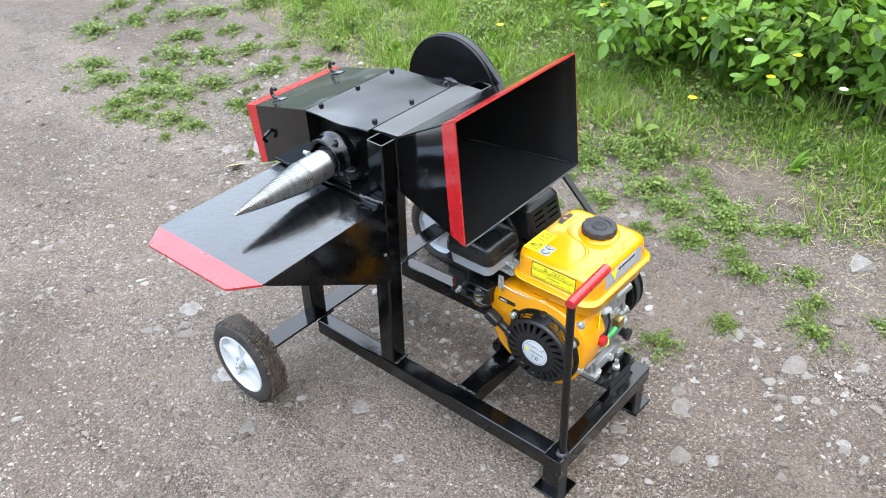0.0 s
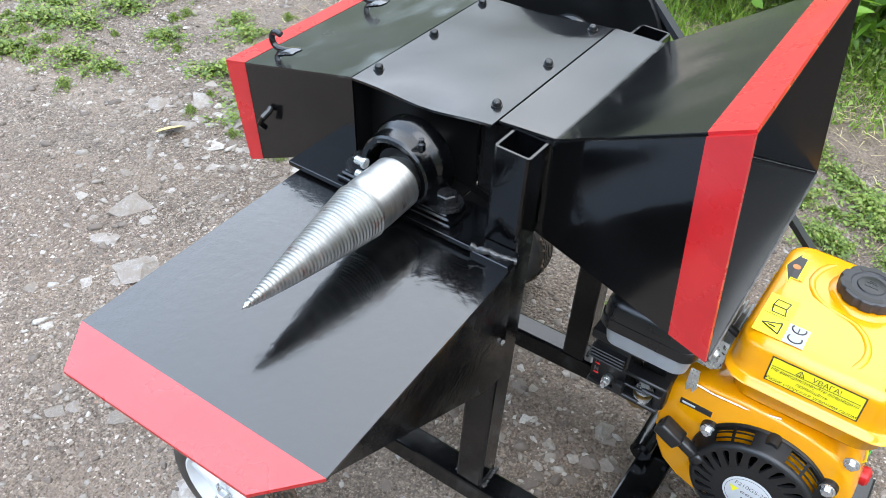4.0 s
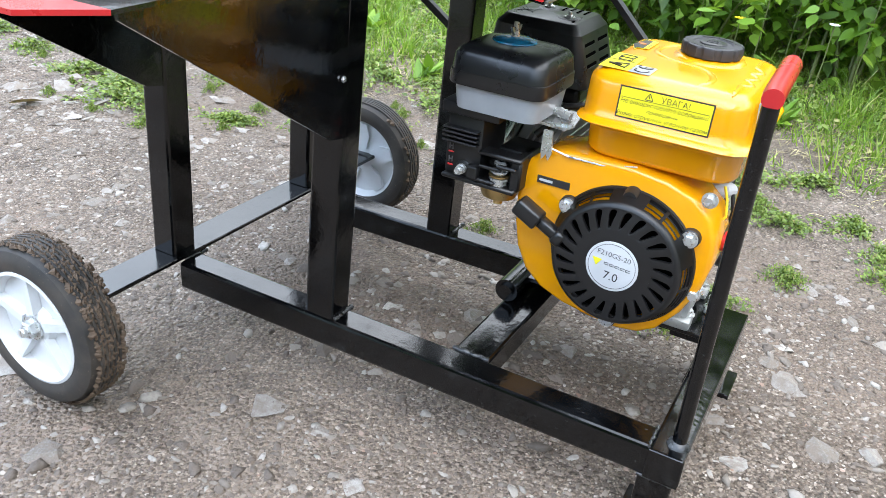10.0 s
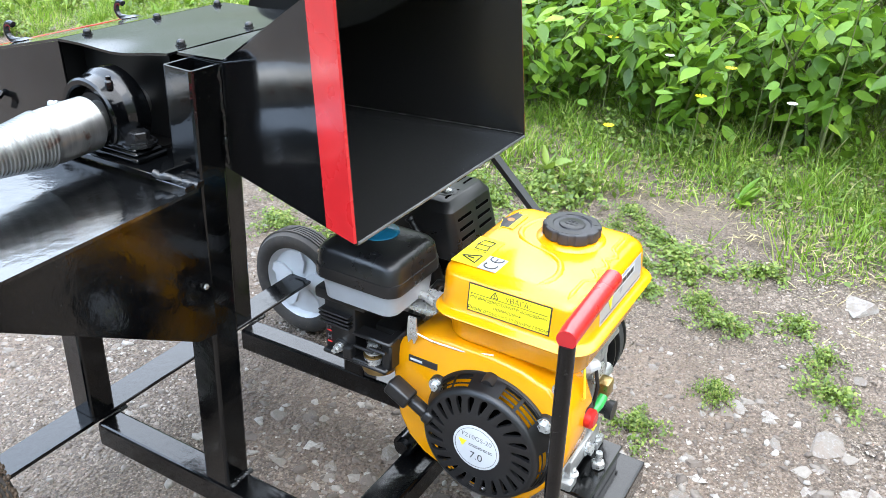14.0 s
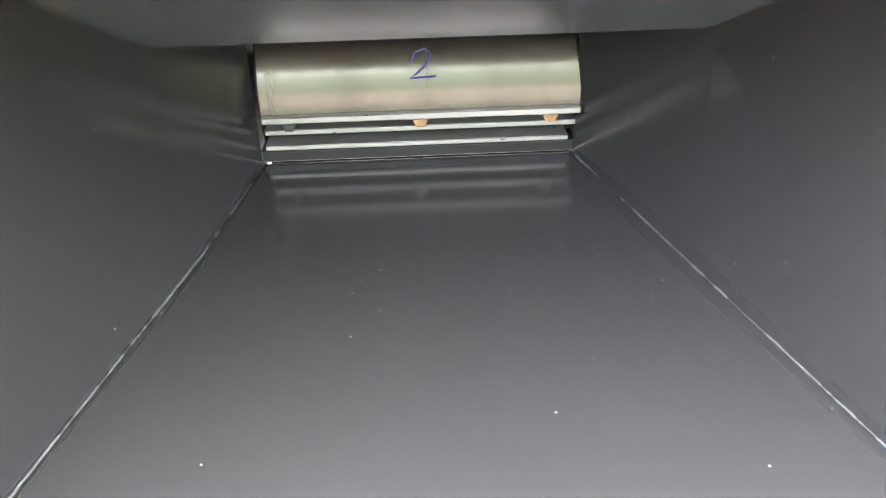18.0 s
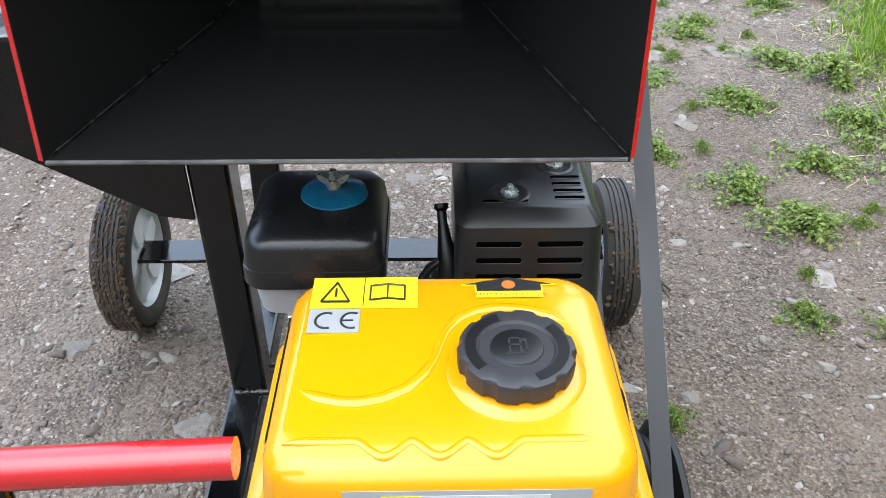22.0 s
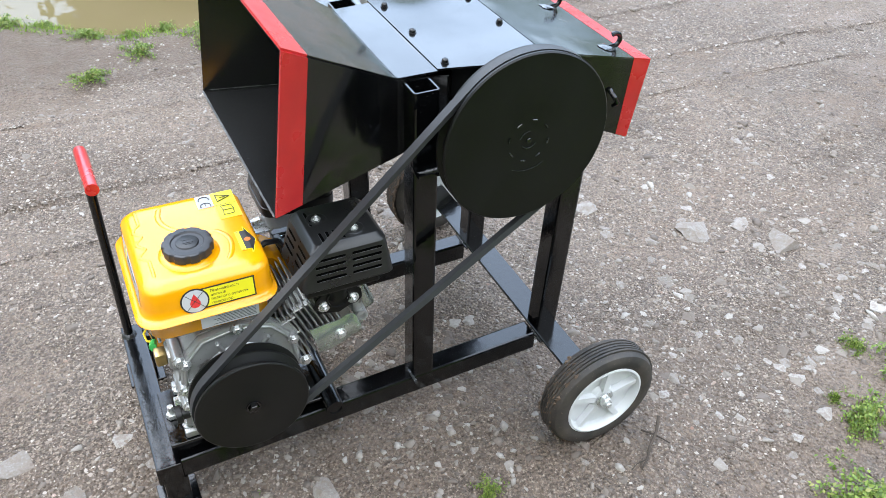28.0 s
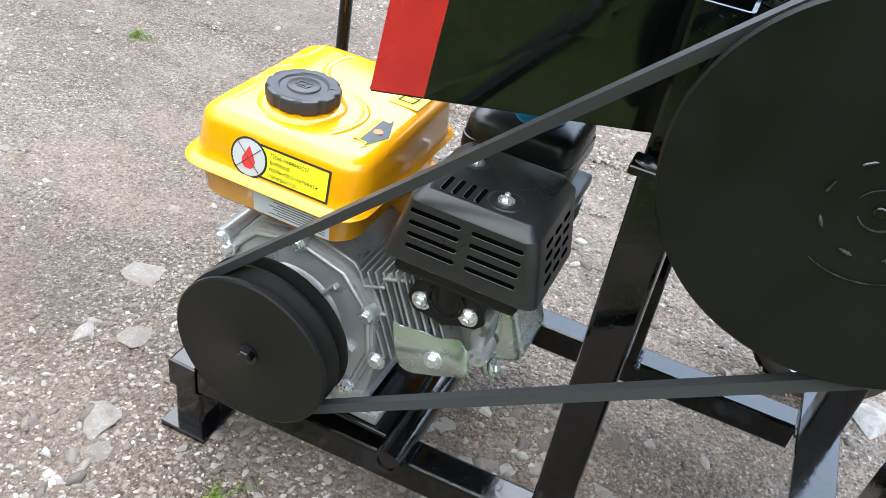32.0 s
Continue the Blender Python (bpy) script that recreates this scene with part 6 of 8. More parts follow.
add_lathe(stk, (0.441, -0.056, 0.307), "z", [(0, 0), (0.0105, 0), (0.0105, 0.007), (0.0125, 0.0075), (0.0125, 0.010), (0.0075, 0.011), (0.0075, 0.016), (0.0115, 0.0165), (0.0115, 0.0185), (0.004, 0.019), (0.004, 0.026), (0.008, 0.0265), (0.008, 0.029), (0, 0.029)], 20)
ep("throttle_spindle", stk, ZINC, "bright carburettor spindle and washers", cbody, True)
ep("stack_ring", lathe((0.441, -0.056, 0.3185), "z", [(0.009, 0), (0.0132, 0), (0.0132, 0.0022), (0.009, 0.0022)], 20, True), BRASS, "", cbody, True)
ep("choke_lever", lev, BLACK_PLASTIC, "", cbody)
ep("drain_nut", lathe((0.3925, 0, 0.3165), "y", [(0, 0.062), (0.0065, 0.062), (0.0065, 0.066), (0.0055, 0.066), (0.0055, 0.071), (0.0034, 0.0715), (0.0034, 0.077), (0, 0.077)], 12), ZINC, "zinc nut on the air box", cb)
ep("nut_boss", lathe((0.3935, 0, 0.3165), "y", [(0, 0.045), (0.0105, 0.045), (0.0105, 0.061), (0.009, 0.062), (0, 0.062)], 18), BLACK_PLASTIC, "", cb, True)
sym = bmesh.new()
for k in range(2):
    add_box(sym, 0.3715, 0.3785, -0.0612, -0.0600, 0.3335 - k * 0.017, 0.3350 - k * 0.017)
ep("control_mark", sym, RED_PRINT, "red control marks", cb)
sym = bmesh.new()
for k in range(2):
    add_box(sym, 0.3720, 0.3732, -0.0612, -0.0600, 0.338 - k * 0.017, 0.345 - k * 0.017)
    add_box(sym, 0.3765, 0.3777, -0.0612, -0.0600, 0.338 - k * 0.017, 0.345 - k * 0.017)
    add_box(sym, 0.3720, 0.3777, -0.0612, -0.0600, 0.341 - k * 0.017, 0.342 - k * 0.017)
ep("control_symbol", sym, GREY_PRINT, "", cb)
# throttle linkage
ln = bmesh.new()
add_prism(ln, [(0.470, -0.030, 0.386), (0.505, -0.030, 0.384), (0.516, -0.028, 0.390), (0.512, 0.010, 0.394), (0.480, 0.012, 0.394), (0.466, -0.010, 0.392)], 0.003, (0, 0, 1))
add_prism(ln, [(0.486, -0.046, 0.3860), (0.497, -0.046, 0.3860), (0.500, -0.048, 0.360), (0.496, -0.048, 0.350), (0.493, -0.048, 0.358), (0.488, -0.048, 0.350), (0.486, -0.048, 0.362)], 0.003, (0, 1, 0))
link = ep("throttle_plate", ln, ZINC, "zinc throttle control plate")
ep("throttle_rod", sweep([(0.496, -0.046, 0.366), (0.520, -0.043, 0.360), (0.560, -0.040, 0.359), (0.600, -0.036, 0.366)], 0.0011, 6), ZINC, "", link)
ep("throttle_spring", sweep([(0.470, -0.02, 0.398), (0.480, -0.018, 0.402), (0.492, -0.016, 0.402), (0.506, -0.018, 0.398)], 0.0055, 10), ZINC, "", link)
boot = ep("spark_plug_boot", sweep([(0.456, 0.079, 0.350), (0.447, 0.0765, 0.382), (0.437, 0.0735, 0.412), (0.428, 0.0705, 0.430), (0.422, 0.0690, 0.441), (0.416, 0.0680, 0.450), (0.4145, 0.0678, 0.4525), (0.4125, 0.0675, 0.4555)], [0.0110, 0.0112, 0.0095, 0.0060, 0.0042, 0.0040, 0.0062, 0.0058], 14), BLACK_PLASTIC, "black flared spark plug boot", None, True)
ep("boot_lead", sweep([(0.440, 0.066, 0.416), (0.441, 0.058, 0.410), (0.443, 0.050, 0.398), (0.447, 0.042, 0.390), (0.452, 0.034, 0.380)], [0.0030, 0.0042, 0.0036, 0.0046, 0.0040], 10), BLACK_PLASTIC, "black ignition lead", boot, True)
ep("fuel_hose", sweep([(0.452, 0.020, 0.352), (0.470, 0.030, 0.372), (0.480, 0.036, 0.392), (0.500, 0.040, 0.396), (0.530, 0.042, 0.380)], 0.005, 10), BLACK_PLASTIC, "", None, True)

# ---------------------------------------------------------------- stickers on the tank
LZ0, LZ1 = 0.4208, 0.4560


def side_y(z):
    return -0.0423 + (z - 0.4165) * (0.0040 / 0.0365) - 0.0003


LEAN = math.degrees(math.atan2(0.0040, 0.0365))


def face_rect(x0, x1, z0, z1, off, thick=0.0003):
    return plate([(x0, side_y(z0) - off, z0), (x1, side_y(z0) - off, z0), (x1, side_y(z1) - off, z1), (x0, side_y(z1) - off, z1)], thick)


wl = ep("warning_label", face_rect(0.5645, 0.6690, LZ0, LZ1, 0.0), BLACK_PRINT, "yellow warning label in black frame", tank)
ep("label_field", face_rect(0.5662, 0.6673, LZ0 + 0.0016, LZ1 - 0.0016, 0.0004), YELLOW_PRINT, "", wl)
for body_t, size, x, z, sh in (("УВАГА!", 0.0092, 0.6275, 0.4487, 0), ("Не використовуйте всередині", 0.0066, 0.6165, 0.4404, 0.25), ("приміщень.", 0.0066, 0.6165, 0.4334, 0.25), ("Ризик отруєння угарним газом", 0.0066, 0.6165, 0.4264, 0.25)):
    sign(body_t, size, facing(x, side_y(z) - 0.0010, z, "-y", 0, -LEAN), BLACK_PRINT, wl, "", sh)
tb = bmesh.new()
tri_pts = [(0.594, 0.4456), (0.603, 0.4456), (0.5985, 0.4531)]
for (x0, z0), (x1, z1) in zip(tri_pts, tri_pts[1:] + tri_pts[:1]):
    add_sweep(tb, [(x0, side_y(z0) - 0.0009, z0), (x1, side_y(z1) - 0.0009, z1)], 0.0005, 5)
add_sweep(tb, [(0.5985, side_y(0.448) - 0.0009, 0.4471), (0.5985, side_y(0.450) - 0.0009, 0.4504)], 0.0005, 5)
add_box(tb, 0.5680, 0.6655, side_y(0.4440) - 0.0012, side_y(0.4440) - 0.0006, 0.4439, 0.4443)
ep("warning_triangle", tb, BLACK_PRINT, "", wl)


def front_x(z):
    return 0.7083 - (z - 0.4165) * (0.0037 / 0.0365) + 0.0003


def front_rect(y0, y1, z0, z1, off, thick=0.0003):
    return plate([(front_x(z0) + off, y0, z0), (front_x(z0) + off, y1, z0), (front_x(z1) + off, y1, z1), (front_x(z1) + off, y0, z1)], thick)


nl = ep("maker_plate", front_rect(0.0090, 0.1470, 0.4195, 0.4535, 0.0), SILVER_PRINT, "silver maker's plate with yellow triangle", tank)
ep("plate_line", front_rect(0.0110, 0.1450, 0.4235, 0.4242, 0.0004), GREY_PRINT, "", nl)
ep("plate_band", front_rect(0.0500, 0.1240, 0.4395, 0.4500, 0.0004), WHITE_PRINT, "", nl)
trib = plate([(front_x(0.427) + 0.0006, 0.041, 0.4270), (front_x(0.427) + 0.0006, 0.042, 0.4270), (front_x(0.45) + 0.0006, 0.053, 0.4500), (front_x(0.45) + 0.0006, 0.030, 0.4500)], 0.0003)
ep("plate_mark", trib, YELLOW_PRINT, "yellow triangle mark", nl)
for k in range(5):
    y = 0.0560 + k * 0.0128
    bars = bmesh.new()
    add_plate(bars, [(front_x(0.442) + 0.0008, y, 0.4420), (front_x(0.442) + 0.0008, y + 0.0100, 0.4420), (front_x(0.448) + 0.0008, y + 0.0112, 0.4478), (front_x(0.448) + 0.0008, y + 0.0012, 0.4478)], 0.0003)
    ep("plate_bar", bars, BLACK_PRINT, "", nl)


def far_y(z):
    return 0.1815 - (z - 0.4165) * (0.0045 / 0.0365) + 0.0003


def far_rect(x0, x1, z0, z1, off, thick=0.0003):
    return plate([(x1, far_y(z0) + off, z0), (x0, far_y(z0) + off, z0), (x0, far_y(z1) + off, z1), (x1, far_y(z1) + off, z1)], thick)


LEAN2 = math.degrees(math.atan2(0.0045, 0.0365))
fl2 = ep("leak_label", far_rect(0.5505, 0.637, 0.4185, 0.4520, 0.0), BLACK_PRINT, "yellow fuel leak label with red drop", tank)
ep("label_field", far_rect(0.5527, 0.637, 0.4207, 0.4498, 0.0004), YELLOW_PRINT, "", fl2)
DXC, DZC = 0.637, 0.4345
for r, off, mat, lab in ((0.0202, 0.0005, BLACK_PRINT, ""), (0.0180, 0.0009, WHITE_PRINT, "")):
    pts = [(DXC + r * math.cos(a), far_y(DZC + r * math.sin(a)) + off, DZC + r * math.sin(a)) for a in [2 * math.pi * k / 32 for k in range(32)]]
    ep("label_disc", prism(pts, 0.0003, (0, 1, 0)), mat, lab, fl2)
drop = [(0, 0.0125), (0.004, 0.005), (0.0072, -0.002), (0.0068, -0.007), (0.003, -0.0105), (-0.003, -0.0105), (-0.0068, -0.007), (-0.0072, -0.002), (-0.004, 0.005)]
ep("drop_symbol", prism([(DXC + x, far_y(DZC + z) + 0.0013, DZC + z) for x, z in drop], 0.0003, (0, 1, 0)), RED_PRINT, "red drop symbol", fl2)
xs_ = bmesh.new()
for s in (-1, 1):
    add_sweep(xs_, [(DXC - s * 0.0125, far_y(DZC + 0.0125) + 0.0016, DZC + 0.0125), (DXC + s * 0.0125, far_y(DZC - 0.0125) + 0.0016, DZC - 0.0125)], 0.0004, 5)
ep("crossing_lines", xs_, BLACK_PRINT, "", fl2)
for k, t_ in enumerate(("При наявності", "витоків", "пального-зупиніть", "генератор.")):
    z = 0.4450 - k * 0.0067
    ob = sign(t_, 0.0062, facing(0.0, 0.0, 0.0, "+y", 0, -LEAN2), BLACK_PRINT, fl2, "", 0.0)
    left = max(v.co.x for v in ob.data.vertices)
    ob.data.transform(Matrix.Translation((0.6140 - left, far_y(z) + 0.0009, z)))
sp = ep("data_label", plate([(0.634, 0.1747, 0.3745), (0.549, 0.1747, 0.3745), (0.549, 0.1768, 0.4005), (0.634, 0.1768, 0.4005)], 0.0004), WHITE_PRINT, "white data label", tank)
bars = bmesh.new()
for k in range(7):
    z = 0.3960 - k * 0.0030
    y = 0.1769 + (z - 0.3745) * 0.0021 / 0.026 * 0 - (0.4005 - z) * 0.0021 / 0.026 + 0.0003
    add_box(bars, 0.5535, 0.6165 - (k % 3) * 0.005, y - 0.0002, y + 0.0004, z, z + 0.0008)
ep("data_bars", bars, GREY_PRINT, "", sp)
# on top of the tank


def top_rect(x0, x1, y0, y1, z, mat, name, parent, label=""):
    return ep(name, box(x0, x1, y0, y1, z, z + 0.0004), mat, label, parent)


TT = 0.4673
sa = top_rect(0.5330, 0.5590, -0.016, 0.058, TT + 0.0001, YELLOW_PRINT, "caution_label", tank, "yellow caution label with manual symbol")
sym = bmesh.new()


def top_tri(bm, cx, cy, r):
    pts = [(cx - r, cy), (cx + r * 0.8, cy - r * 1.1), (cx + r * 0.8, cy + r * 1.1)]
    for p, q in zip(pts, pts[1:] + pts[:1]):
        add_sweep(bm, [(*p, TT + 0.0014), (*q, TT + 0.0014)], 0.0007, 5)


top_tri(sym, 0.547, 0.001, 0.0090)
add_sweep(sym, [(0.5435, 0.001, TT + 0.0014), (0.550, 0.001, TT + 0.0014)], 0.0008, 5)
for p, q in (((0.541, 0.025), (0.553, 0.025)), ((0.553, 0.025), (0.5515, 0.037)), ((0.5515, 0.037), (0.553, 0.049)), ((0.553, 0.049), (0.541, 0.049)), ((0.541, 0.049), (0.5395, 0.037)), ((0.5395, 0.037), (0.541, 0.025)), ((0.5395, 0.037), (0.5515, 0.037))):
    add_sweep(sym, [(*p, TT + 0.0014), (*q, TT + 0.0014)], 0.0006, 5)
add_sweep(sym, [(0.534, 0.0205, TT + 0.0013), (0.558, 0.0205, TT + 0.0013)], 0.0003, 5)
ep("caution_symbols", sym, BLACK_PRINT, "", sa)
for ob in [sa] + list(sa.children):
    ob.data.transform(Matrix.Translation((0.5475, 0.0130, 0.0003)) @ Matrix.Diagonal((1.30, 0.987, 1.0, 1.0)) @ Matrix.Translation((-0.546, -0.021, 0.0)))
ce = top_rect(0.5650, 0.5890, -0.0230, 0.0110, TT + 0.0001, SILVER_PRINT, "ce_label", tank, "small grey CE mark label")
marks = bmesh.new()
for cy in (-0.0110, 0.0060):
    add_sweep(marks, [(0.5770 - 0.0078 * math.sin(radians(a)), cy + 0.0072 * math.cos(radians(a)), TT + 0.0006) for a in range(62, 299, 12)], 0.0009, 6)
add_sweep(marks, [(0.5770, -0.0010, TT + 0.0006), (0.5770, 0.0070, TT + 0.0006)], 0.0008, 6)
ep("ce_mark", marks, BLACK_PRINT, "", ce)


def rear_z(x):
    """Height of the tank top where it rolls off to the rear."""
    return 0.4630 + 0.0030 * (x - 0.5262) / 0.0048 if x < 0.531 else 0.4660 + 0.0011 * min(1.0, (x - 0.531) / 0.009)


def arrow_plate(grow, off):
    pts = [(0.5290 - grow, 0.113), (0.5395 - grow * 0.2, 0.0825 - grow * 2.2), (0.5395 + grow, 0.0825 - grow * 2.2), (0.5395 + grow, 0.0905 - grow), (0.5495 + grow, 0.0905 - grow), (0.5495 + grow, 0.1355 + grow), (0.5395 + grow, 0.1355 + grow), (0.5395 + grow, 0.1435 + grow * 2.2), (0.5395 - grow * 0.2, 0.1435 + grow * 2.2)]
    return prism([(x, y, rear_z(x) + off) for x, y in pts], 0.0003, (0, 0, 1))


al = ep("arrow_label", arrow_plate(0.0011, 0.0006), YELLOW_PRINT, "dark arrow-shaped heat label with a yellow border", tank)
ep("arrow_field", arrow_plate(0.0, 0.0010), BLACK_PRINT, "", al)
ep("arrow_emblem", lathe((0.5405, 0.113, TT + 0.0008), "z", [(0, 0), (0.0048, 0), (0.0048, 0.0005), (0, 0.0005)], 20), ORANGE_PRINT, "orange-red hand symbol", al)
ep("label_ground", box(0.5478, 0.5545, 0.0895, 0.1365, TT + 0.0009, TT + 0.0012), YELLOW_PRINT, "yellow strip with small print", al)
sign("ВИСОКА ТЕМПЕРАТУРА", 0.0042, facing(0.5512, 0.113, TT + 0.0014, "top", 180), BLACK_PRINT, al)



# ---------------------------------------------------------------- stones, water, plants
rng = np.random.default_rng(7)


def scatter_mesh(name, tv, tf, mats, offs, mat, smooth=False):
    """One mesh of many copies of a small template, each turned by mats and set at offs."""
    tv, tf = np.asarray(tv, float), [tuple(f) for f in tf]
    n, k = len(offs), len(tv)
    verts = (np.einsum("nij,kj->nki", mats, tv) + offs[:, None, :]).reshape(-1, 3)
    sizes = np.array([len(f) for f in tf])
    flat = np.concatenate([np.array(f) for f in tf])
    loops = (flat[None, :] + (np.arange(n) * k)[:, None]).reshape(-1)
    tot = np.tile(sizes, n)
    me = bpy.data.meshes.new(name)
    me.vertices.add(len(verts))
    me.vertices.foreach_set("co", verts.reshape(-1))
    me.loops.add(len(loops))
    me.loops.foreach_set("vertex_index", loops.astype(np.int32))
    me.polygons.add(len(tot))
    me.polygons.foreach_set("loop_start", np.concatenate([[0], np.cumsum(tot)[:-1]]).astype(np.int32))
    me.polygons.foreach_set("loop_total", tot.astype(np.int32))
    if smooth:
        me.polygons.foreach_set("use_smooth", np.ones(len(tot), bool))
    me.update(calc_edges=True)
    me.materials.append(mat)
    return me


def turned(yaw, tilt, roll, scale):
    """Rotation matrices: roll about x, tilt about y, then yaw about z; scale (n,3)."""
    cy, sy, ct, st, cr, sr = np.cos(yaw), np.sin(yaw), np.cos(tilt), np.sin(tilt), np.cos(roll), np.sin(roll)
    z0, o = np.zeros_like(yaw), np.ones_like(yaw)
    rz = np.stack([np.stack([cy, -sy, z0], -1), np.stack([sy, cy, z0], -1), np.stack([z0, z0, o], -1)], 1)
    ry = np.stack([np.stack([ct, z0, st], -1), np.stack([z0, o, z0], -1), np.stack([-st, z0, ct], -1)], 1)
    rx = np.stack([np.stack([o, z0, z0], -1), np.stack([z0, cr, -sr], -1), np.stack([z0, sr, cr], -1)], 1)
    return (rz @ ry @ rx) * np.asarray(scale)[:, None, :]


def heights(x, y):
    return np.array([ground_height(a, b) for a, b in zip(x, y)])


def island_material(name, stops, rough=0.7, relief=0.5, grain=60.0, leaf=0.0):
    m, nt, b = material(name)
    g = nt.nodes.new("ShaderNodeNewGeometry")
    v = coords(nt)
    c = ramp(nt, g.outputs["Random Per Island"], stops)
    n = noise_tex(nt, v, grain, 4, 0.6)
    c = mix(nt, ramp(nt, n, [(0.3, grey(0)), (0.8, grey(0.5))]), c, tuple(x * 0.55 for x in stops[len(stops) // 2][1]))
    nt.links.new(c, b.inputs["Base Color"])
    b.inputs["Roughness"].default_value = rough
    bump(nt, b, n, relief, 0.002)
    if leaf > 0:
        tr = nt.nodes.new("ShaderNodeBsdfTranslucent")
        light = mix(nt, 0.35, c, (0.22, 0.34, 0.02))
        nt.links.new(light, tr.inputs["Color"])
        mx = nt.nodes.new("ShaderNodeMixShader")
        mx.inputs[0].default_value = leaf
        out = nt.nodes["Material Output"]
        nt.links.new(b.outputs[0], mx.inputs[1])
        nt.links.new(tr.outputs[0], mx.inputs[2])
        nt.links.new(mx.outputs[0], out.inputs["Surface"])
    return m


PEBBLE = island_material("mixed_pebbles", [(0.0, (0.046, 0.033, 0.024)), (0.35, (0.110, 0.083, 0.062)), (0.60, (0.178, 0.136, 0.105)), (0.86, (0.262, 0.215, 0.173)), (0.97, (0.40, 0.362, 0.312)), (1.0, (0.21, 0.11, 0.07))], 0.65, 0.6, 90)


def stone_material():
    m, nt, b = material("pale_limestone")
    v = coords(nt)
    oi = nt.nodes.new("ShaderNodeObjectInfo")
    n = noise_tex(nt, v, 45, 6, 0.65)
    c = ramp(nt, oi.outputs["Random"], [(0.0, (0.145, 0.124, 0.104)), (0.4, (0.215, 0.191, 0.166)), (0.8, (0.305, 0.281, 0.252)), (1.0, (0.39, 0.365, 0.333))])
    c = mix(nt, ramp(nt, n, [(0.35, grey(0)), (0.7, grey(0.7))]), c, (0.115, 0.098, 0.082))
    c = mix(nt, ramp(nt, noise_tex(nt, v, 9, 4, 0.6), [(0.48, grey(0)), (0.66, grey(0.30))]), c, (0.38, 0.36, 0.335))
    c = mix(nt, ramp(nt, noise_tex(nt, v, 3.0, 3, 0.6), [(0.42, grey(0)), (0.62, grey(0.60))]), c, (0.150, 0.112, 0.085))
    nt.links.new(c, b.inputs["Base Color"])
    b.inputs["Roughness"].default_value = 0.7
    bump(nt, b, noise_tex(nt, v, 5.0, 6, 0.75), 0.8, 0.003)
    return m


STONE = stone_material()
GRASS = island_material("meadow_grass", [(0.0, (0.045, 0.10, 0.008)), (0.30, (0.11, 0.22, 0.016)), (0.62, (0.20, 0.35, 0.028)), (0.82, (0.31, 0.46, 0.055)), (0.92, (0.42, 0.47, 0.12)), (1.0, (0.50, 0.43, 0.22))], 0.5, 0.1, 30, 0.4)
WEED = island_material("low_weed_leaves", [(0.0, (0.036, 0.070, 0.010)), (0.5, (0.125, 0.200, 0.028)), (0.9, (0.25, 0.335, 0.06)), (1.0, (0.33, 0.26, 0.11))], 0.5, 0.1, 30, 0.3)
BUSH = island_material("shrub_leaves", [(0.0, (0.035, 0.085, 0.008)), (0.35, (0.085, 0.19, 0.016)), (0.75, (0.19, 0.36, 0.028)), (1.0, (0.34, 0.50, 0.055))], 0.45, 0.2, 60, 0.42)
STEM = island_material("green_stems", [(0.0, (0.09, 0.12, 0.03)), (1.0, (0.16, 0.15, 0.06))], 0.6, 0.3, 60)
PETAL = plastic("yellow_petals", (0.85, 0.62, 0.01), 0.6)
PETAL_WHITE = plastic("white_petals", (0.75, 0.76, 0.72), 0.6)
BARK = paint("grey_brown_bark", (0.12, 0.095, 0.07), (0.06, 0.05, 0.04), 0.85, 1.0, 40, 6)
TWIG = paint("dark_twig", (0.055, 0.040, 0.028), (0.025, 0.018, 0.012), 0.8, 0.6, 120, 20)


def water_material():
    m, nt, b = material("muddy_water")
    v = coords(nt)
    n = noise_tex(nt, v, 1.2, 3)
    nt.links.new(ramp(nt, n, [(0.3, (0.115, 0.088, 0.042)), (0.75, (0.15, 0.118, 0.062))]), b.inputs["Base Color"])
    b.inputs["Roughness"].default_value = 0.02
    b.inputs["IOR"].default_value = 1.33
    bump(nt, b, noise_tex(nt, v, 6, 2), 0.06, 0.01)
    return m


w_bm = bmesh.new()
bmesh.ops.create_grid(w_bm, x_segments=12, y_segments=8, size=1.0)
for v in w_bm.verts:
    v.co = Vector((0.5 + v.co.x * 14.0, -6.1 + v.co.y * 4.6, -0.0255))
tagged(part("puddle", w_bm, water_material()), "wide brown muddy puddle beside the track", "puddle", kind="structure")


# stones
def rock_mesh(name, seed, flat=0.55, fine=True):
    """A broken, angular stone: the hull of scattered points, chipped and roughened."""
    rnd = random.Random(seed)
    bm = bmesh.new()
    for _ in range(13):
        d = Vector((rnd.gauss(0, 1), rnd.gauss(0, 1), rnd.gauss(0, 0.8))).normalized() * rnd.uniform(0.70, 1.15)
        bm.verts.new((d.x, d.y * 0.8, d.z * flat))
    hull = bmesh.ops.convex_hull(bm, input=bm.verts)
    bmesh.ops.delete(bm, geom=[g for g in hull["geom_interior"] if isinstance(g, bmesh.types.BMVert)], context="VERTS")
    if fine:
        bmesh.ops.subdivide_edges(bm, edges=bm.edges, cuts=1, use_grid_fill=True)
    off = Vector((rnd.uniform(0, 50), rnd.uniform(0, 50), rnd.uniform(0, 50)))
    for v in bm.verts:
        v.co *= 1.0 + 0.14 * noise.noise(v.co * 2.3 + off) + 0.10 * noise.noise(v.co * 6.1 + off)
    bmesh.ops.triangulate(bm, faces=bm.faces)
    me = bpy.data.meshes.new(name)
    bm.to_mesh(me)
    bm.free()
    me.materials.append(STONE)
    return me


